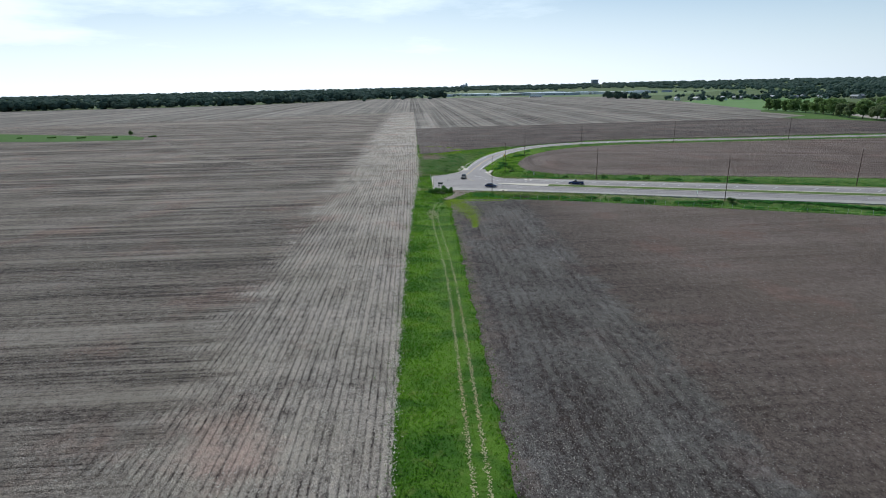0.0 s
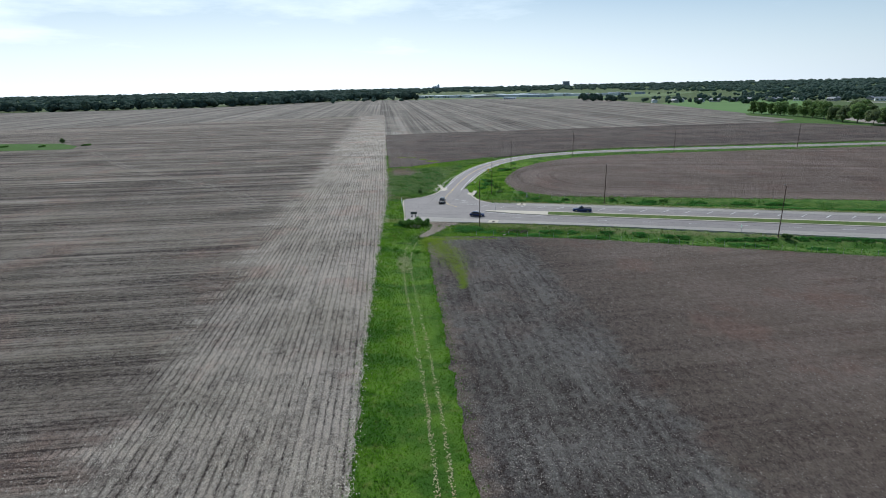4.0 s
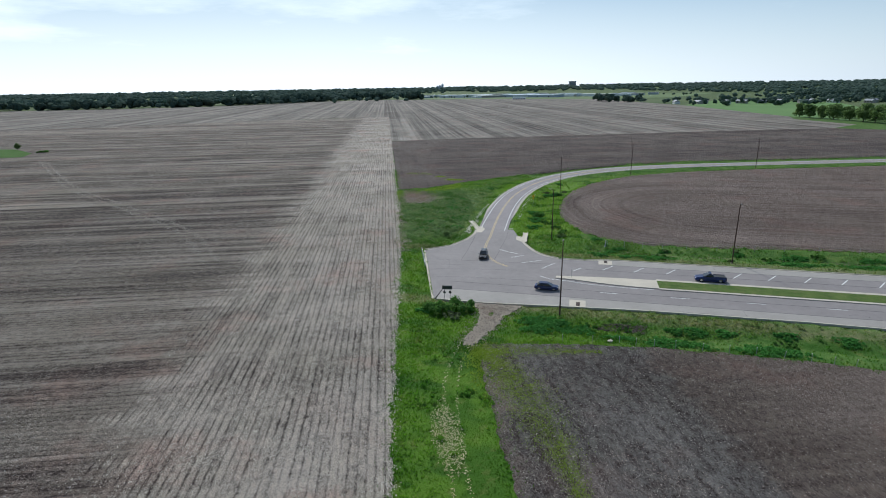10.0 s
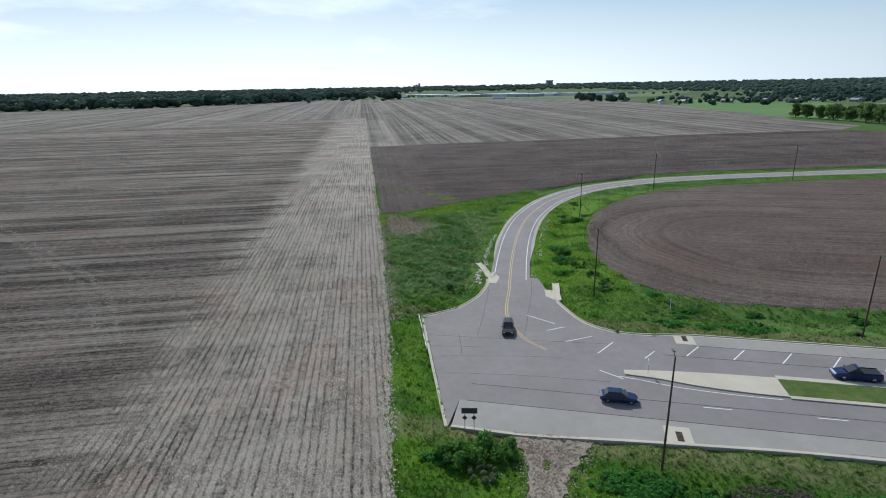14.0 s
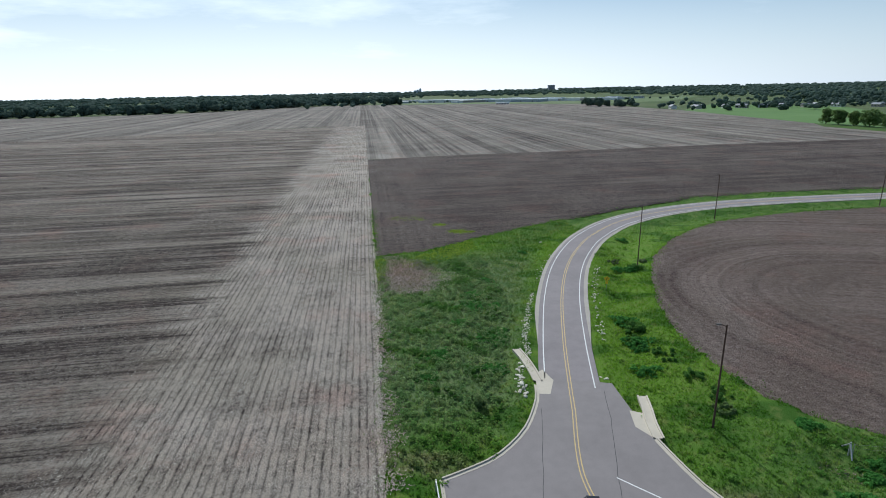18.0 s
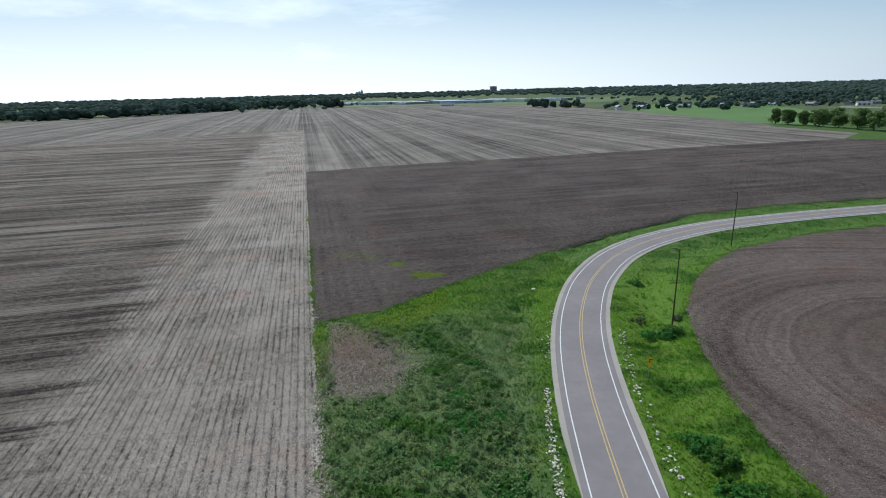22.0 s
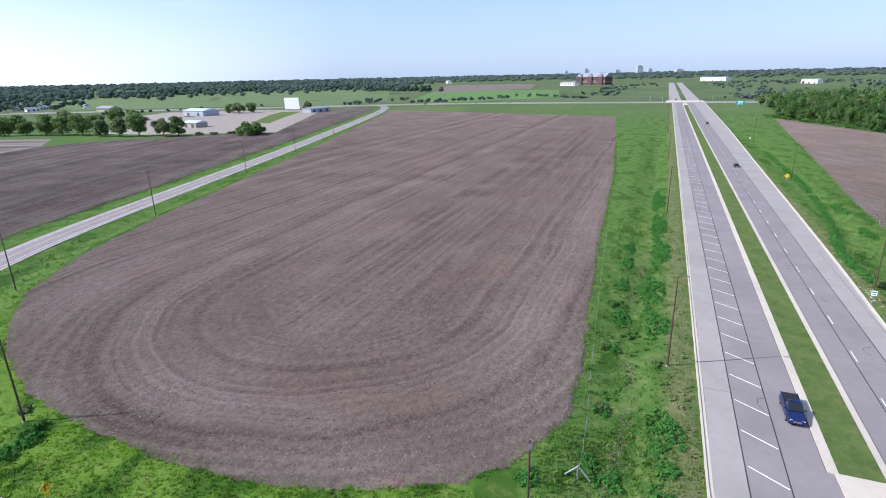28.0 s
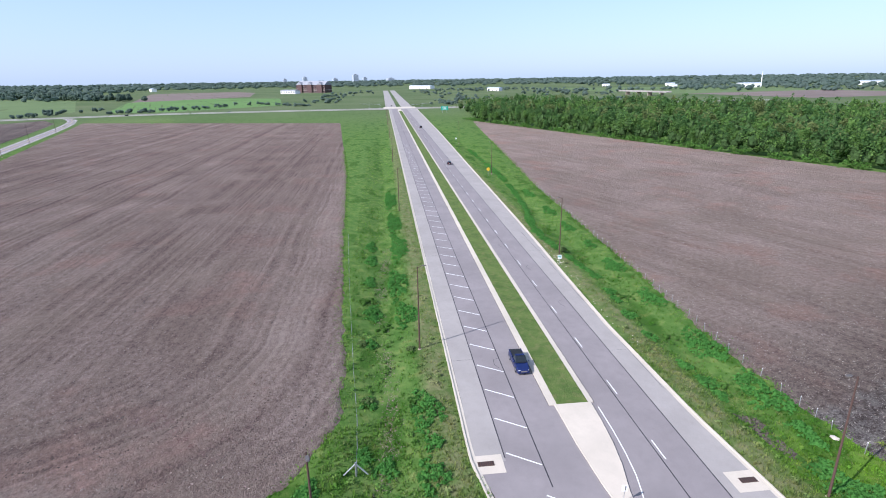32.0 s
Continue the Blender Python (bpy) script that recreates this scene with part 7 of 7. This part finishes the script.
woods("woodland", inner_w[2::3], 17.5, 13, 10, 20, 0.6, 505, "wood_dark", "darker trees among the woods")
# Dark cores added inside the crowns to block light between the leaf clumps.
canopy("woodland", edge, 12.5, 8.0, 2, 508, "core_leaf", "dark cores with painted shade added inside the woods' edge crowns")
canopy("woodland", inner_w, 14.5, 10.5, 2, 509, "core_leaf", "dark cores with painted shade added inside the woods' crowns")
low = np.c_[95 + 395 * r.uniform(0, 1, 130), -12.5 + r.normal(0, 1.0, 130)]
woods("undergrowth", low, 3.4, 5.0, 5, 14, 0.35, 504, "weed", "low bushes at the foot of the woods")


# Pale blue-green: the haze over distant trees is painted into the leaf colour.
M["hazed_leaf"] = canopy_material("hazed_leaves", (0.155, 0.215, 0.182), (0.215, 0.28, 0.226), 0.88, 0.15, 0.65)


def belt(points, count, depth, seed, h=12.0, w=11.0, lobes=3, mat="hazed_leaf", label="distant belt of trees"):
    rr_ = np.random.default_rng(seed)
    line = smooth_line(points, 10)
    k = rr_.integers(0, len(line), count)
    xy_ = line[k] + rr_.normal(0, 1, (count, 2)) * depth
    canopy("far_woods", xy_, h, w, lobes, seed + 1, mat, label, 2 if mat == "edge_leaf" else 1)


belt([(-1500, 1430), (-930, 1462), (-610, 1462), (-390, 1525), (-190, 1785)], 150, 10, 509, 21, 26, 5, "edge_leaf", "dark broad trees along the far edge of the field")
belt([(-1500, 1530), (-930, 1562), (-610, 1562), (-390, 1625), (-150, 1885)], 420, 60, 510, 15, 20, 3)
belt([(-90, 1880), (-40, 1860), (20, 1800), (98, 1762)], 30, 9, 512, 22, 19, 5, "edge_leaf")
belt([(-240, 1800), (-130, 1890), (-60, 1900)], 22, 10, 514, 14, 14, 4, "edge_leaf")
belt([(466, 1300), (486, 1216), (520, 1230)], 18, 9, 516, 16, 15, 5, "edge_leaf")
belt([(520, 1040), (700, 1000), (900, 960), (1000, 1150)], 90, 34, 518, 9, 10, 4, "edge_leaf")
belt([(600, 1130), (860, 1110), (1100, 1280), (1400, 1500)], 260, 90, 520, 11, 13, 4)
belt([(700, 700), (760, 660), (830, 560)], 14, 9, 522, 6, 6, 4)
belt([(900, 1180), (1300, 1320), (1700, 1080), (2000, 940)], 190, 34, 524, 14, 15, 4, "edge_leaf")
belt([(1700, 480), (1900, 600), (2100, 800)], 80, 20, 526, 15, 15, 4, "edge_leaf")
belt([(840, 420), (900, 385), (960, 340)], 18, 5, 528, 7, 7, 4)
belt([(850, 330), (900, 250), (1000, 110), (900, 60)], 60, 9, 530, 6, 7, 4)
belt([(1640, 470), (1500, 350), (1420, 330)], 40, 20, 532, 14, 14, 4, "edge_leaf")
belt([(1500, -520), (1700, -700), (1300, -800), (1000, -560)], 110, 60, 534, 9, 11, 4)
belt([(620, -1180), (900, -1250), (1400, -1560), (1800, -1300)], 70, 40, 536, 9, 11, 4)
belt([(560, -180), (640, -330), (700, -420)], 26, 14, 538, 9, 10, 5)
belt([(150, 1960), (400, 1900), (700, 1760), (900, 1700)], 46, 30, 539, 8, 10, 4)
belt([(900, -250), (1200, -350), (1600, -450)], 40, 22, 541, 6, 8, 4)
belt([(770, -130), (900, -210), (1000, -330)], 34, 16, 543, 5, 7, 4)
belt([(960, 10), (1350, -130), (1700, -300)], 46, 24, 545, 7, 9, 4)
# woods in ever farther belts out to the horizon
for k, (dist, count) in enumerate(((1750, 1100), (2150, 1800), (2600, 2300), (3100, 2600), (3700, 2600), (4300, 2400), (4700, 2000))):
    rr_ = np.random.default_rng(540 + k)
    a = rr_.uniform(radians(-82), radians(150), count)
    d = dist + rr_.normal(0, 130 + 20 * k, count)
    xy_ = np.c_[20 + d * np.cos(a), 220 + d * np.sin(a)]
    clear = (xy_[:, 1] < 4800) & (wave(xy_, 0.004, k * 1.3) > (0.12 if k < 4 else 0.0))
    clear &= ~((xy_[:, 0] < 0) & (xy_[:, 1] < 1480)) | (xy_[:, 0] < -1500)
    if k < 3:
        clear &= ~((xy_[:, 0] > 100) & (xy_[:, 0] < 1150) & (xy_[:, 1] > 1450)) & ~((np.abs(xy_ @ HN - 212) < 40) & (xy_[:, 0] > 0))
        clear &= ~((xy_[:, 0] > 1250) & (xy_[:, 1] < 420) & (xy_[:, 1] > -1500))
    canopy("far_woods", xy_[clear], 11 + 0.6 * k, 15 + 3.5 * k, 1, 560 + k, "hazed_leaf", "distant woods along the horizon")

# ---- stones along the road ----
STONE = []
for k in range(5):
    bm = bmesh.new()
    bmesh.ops.create_icosphere(bm, subdivisions=1, radius=0.5)
    srng = np.random.default_rng(600 + k)
    for vert in bm.verts:
        vert.co *= float(srng.uniform(0.75, 1.2))
        vert.co.z *= 0.6
    me = bpy.data.meshes.new("stone")
    bm.to_mesh(me)
    bm.free()
    STONE.append(me)
k_ = Nodes("limestone", 0.9)
STONE_MAT = k_.done(k_.mix(k_.random(), (0.42, 0.38, 0.31), (0.74, 0.69, 0.58)), k_.noise(14, 4), 0.5, 0.02)
for me in STONE:
    me.materials.append(STONE_MAT)


def riprap(line, count, spread, label, seed, size=(0.25, 0.75)):
    """Pale stones dumped along the road's edge."""
    r_ = np.random.default_rng(seed)
    line = smooth_line(line, 0.4)
    root = thing("riprap", Matrix(), label, "stones", kind="structure")
    for i in range(count):
        p = line[r_.integers(0, len(line))] + r_.normal(0, spread, 2)
        ob = new("stone", STONE[int(r_.integers(0, 5))])
        ob.parent = root
        d = r_.uniform(*size)
        ob.matrix_world = Matrix.Translation((p[0], p[1], float(ground_z(p[None])[0]) + 0.1 * d + 0.03)) @ Matrix.Rotation(r_.uniform(0, 6.28), 4, "Z") @ Matrix.Diagonal((d, d * r_.uniform(0.6, 1.1), d, 1))


riprap([(21.3, 255.5), (21.8, 260.0), (23.0, 263.6)], 45, 0.35, "white limestone rubble beside the flume", 610)
riprap([(25.0, 266.6), (26.4, 272.6), (28.6, 279.6), (31.2, 286.4), (33.4, 291.6)], 300, 0.3, "white limestone rubble along the road bank", 611, (0.14, 0.4))
riprap([(36.2, 297.6), (40.2, 306.5), (45.6, 316)], 40, 0.5, "scattered pale stones along the bank", 612, (0.2, 0.45))
riprap([(38.6, 269.6), (41.2, 277.0), (44.0, 285.0), (47.0, 292.6), (53.0, 305)], 90, 0.4, "scattered pale stones on the inner bank", 613, (0.2, 0.5))
riprap([tuple(hw(30, 199.2)), tuple(hw(34, 198.6)), tuple(hw(37.5, 197.8))], 40, 0.5, "small pale rubble heap by the south kerb", 614, (0.15, 0.34))
riprap([tuple(hw(s, float(south_edge(s)) - 1.2)) for s in (-10, 5, 20, 40, 60)], 60, 0.6, "pale gravel stones along the south kerb", 615, (0.08, 0.2))
riprap([(33.6, 258.2), (33.9, 257.6)], 8, 0.2, "few pale stones at the road's edge", 616, (0.3, 0.5))
for x, y, lab in ((47.2, 328.6, "flat white slab of stone lying in the grass"), (33.6, 186.8, "pale oval stone lying in the grass")):
    ob = new("boulder", STONE[1])
    ob.matrix_world = Matrix.Translation((x, y, float(ground_z(np.array([[x, y]]))[0]) + 0.15)) @ Matrix.Diagonal((1.1, 0.8, 0.5, 1))
    tagged(ob, lab, "stone")
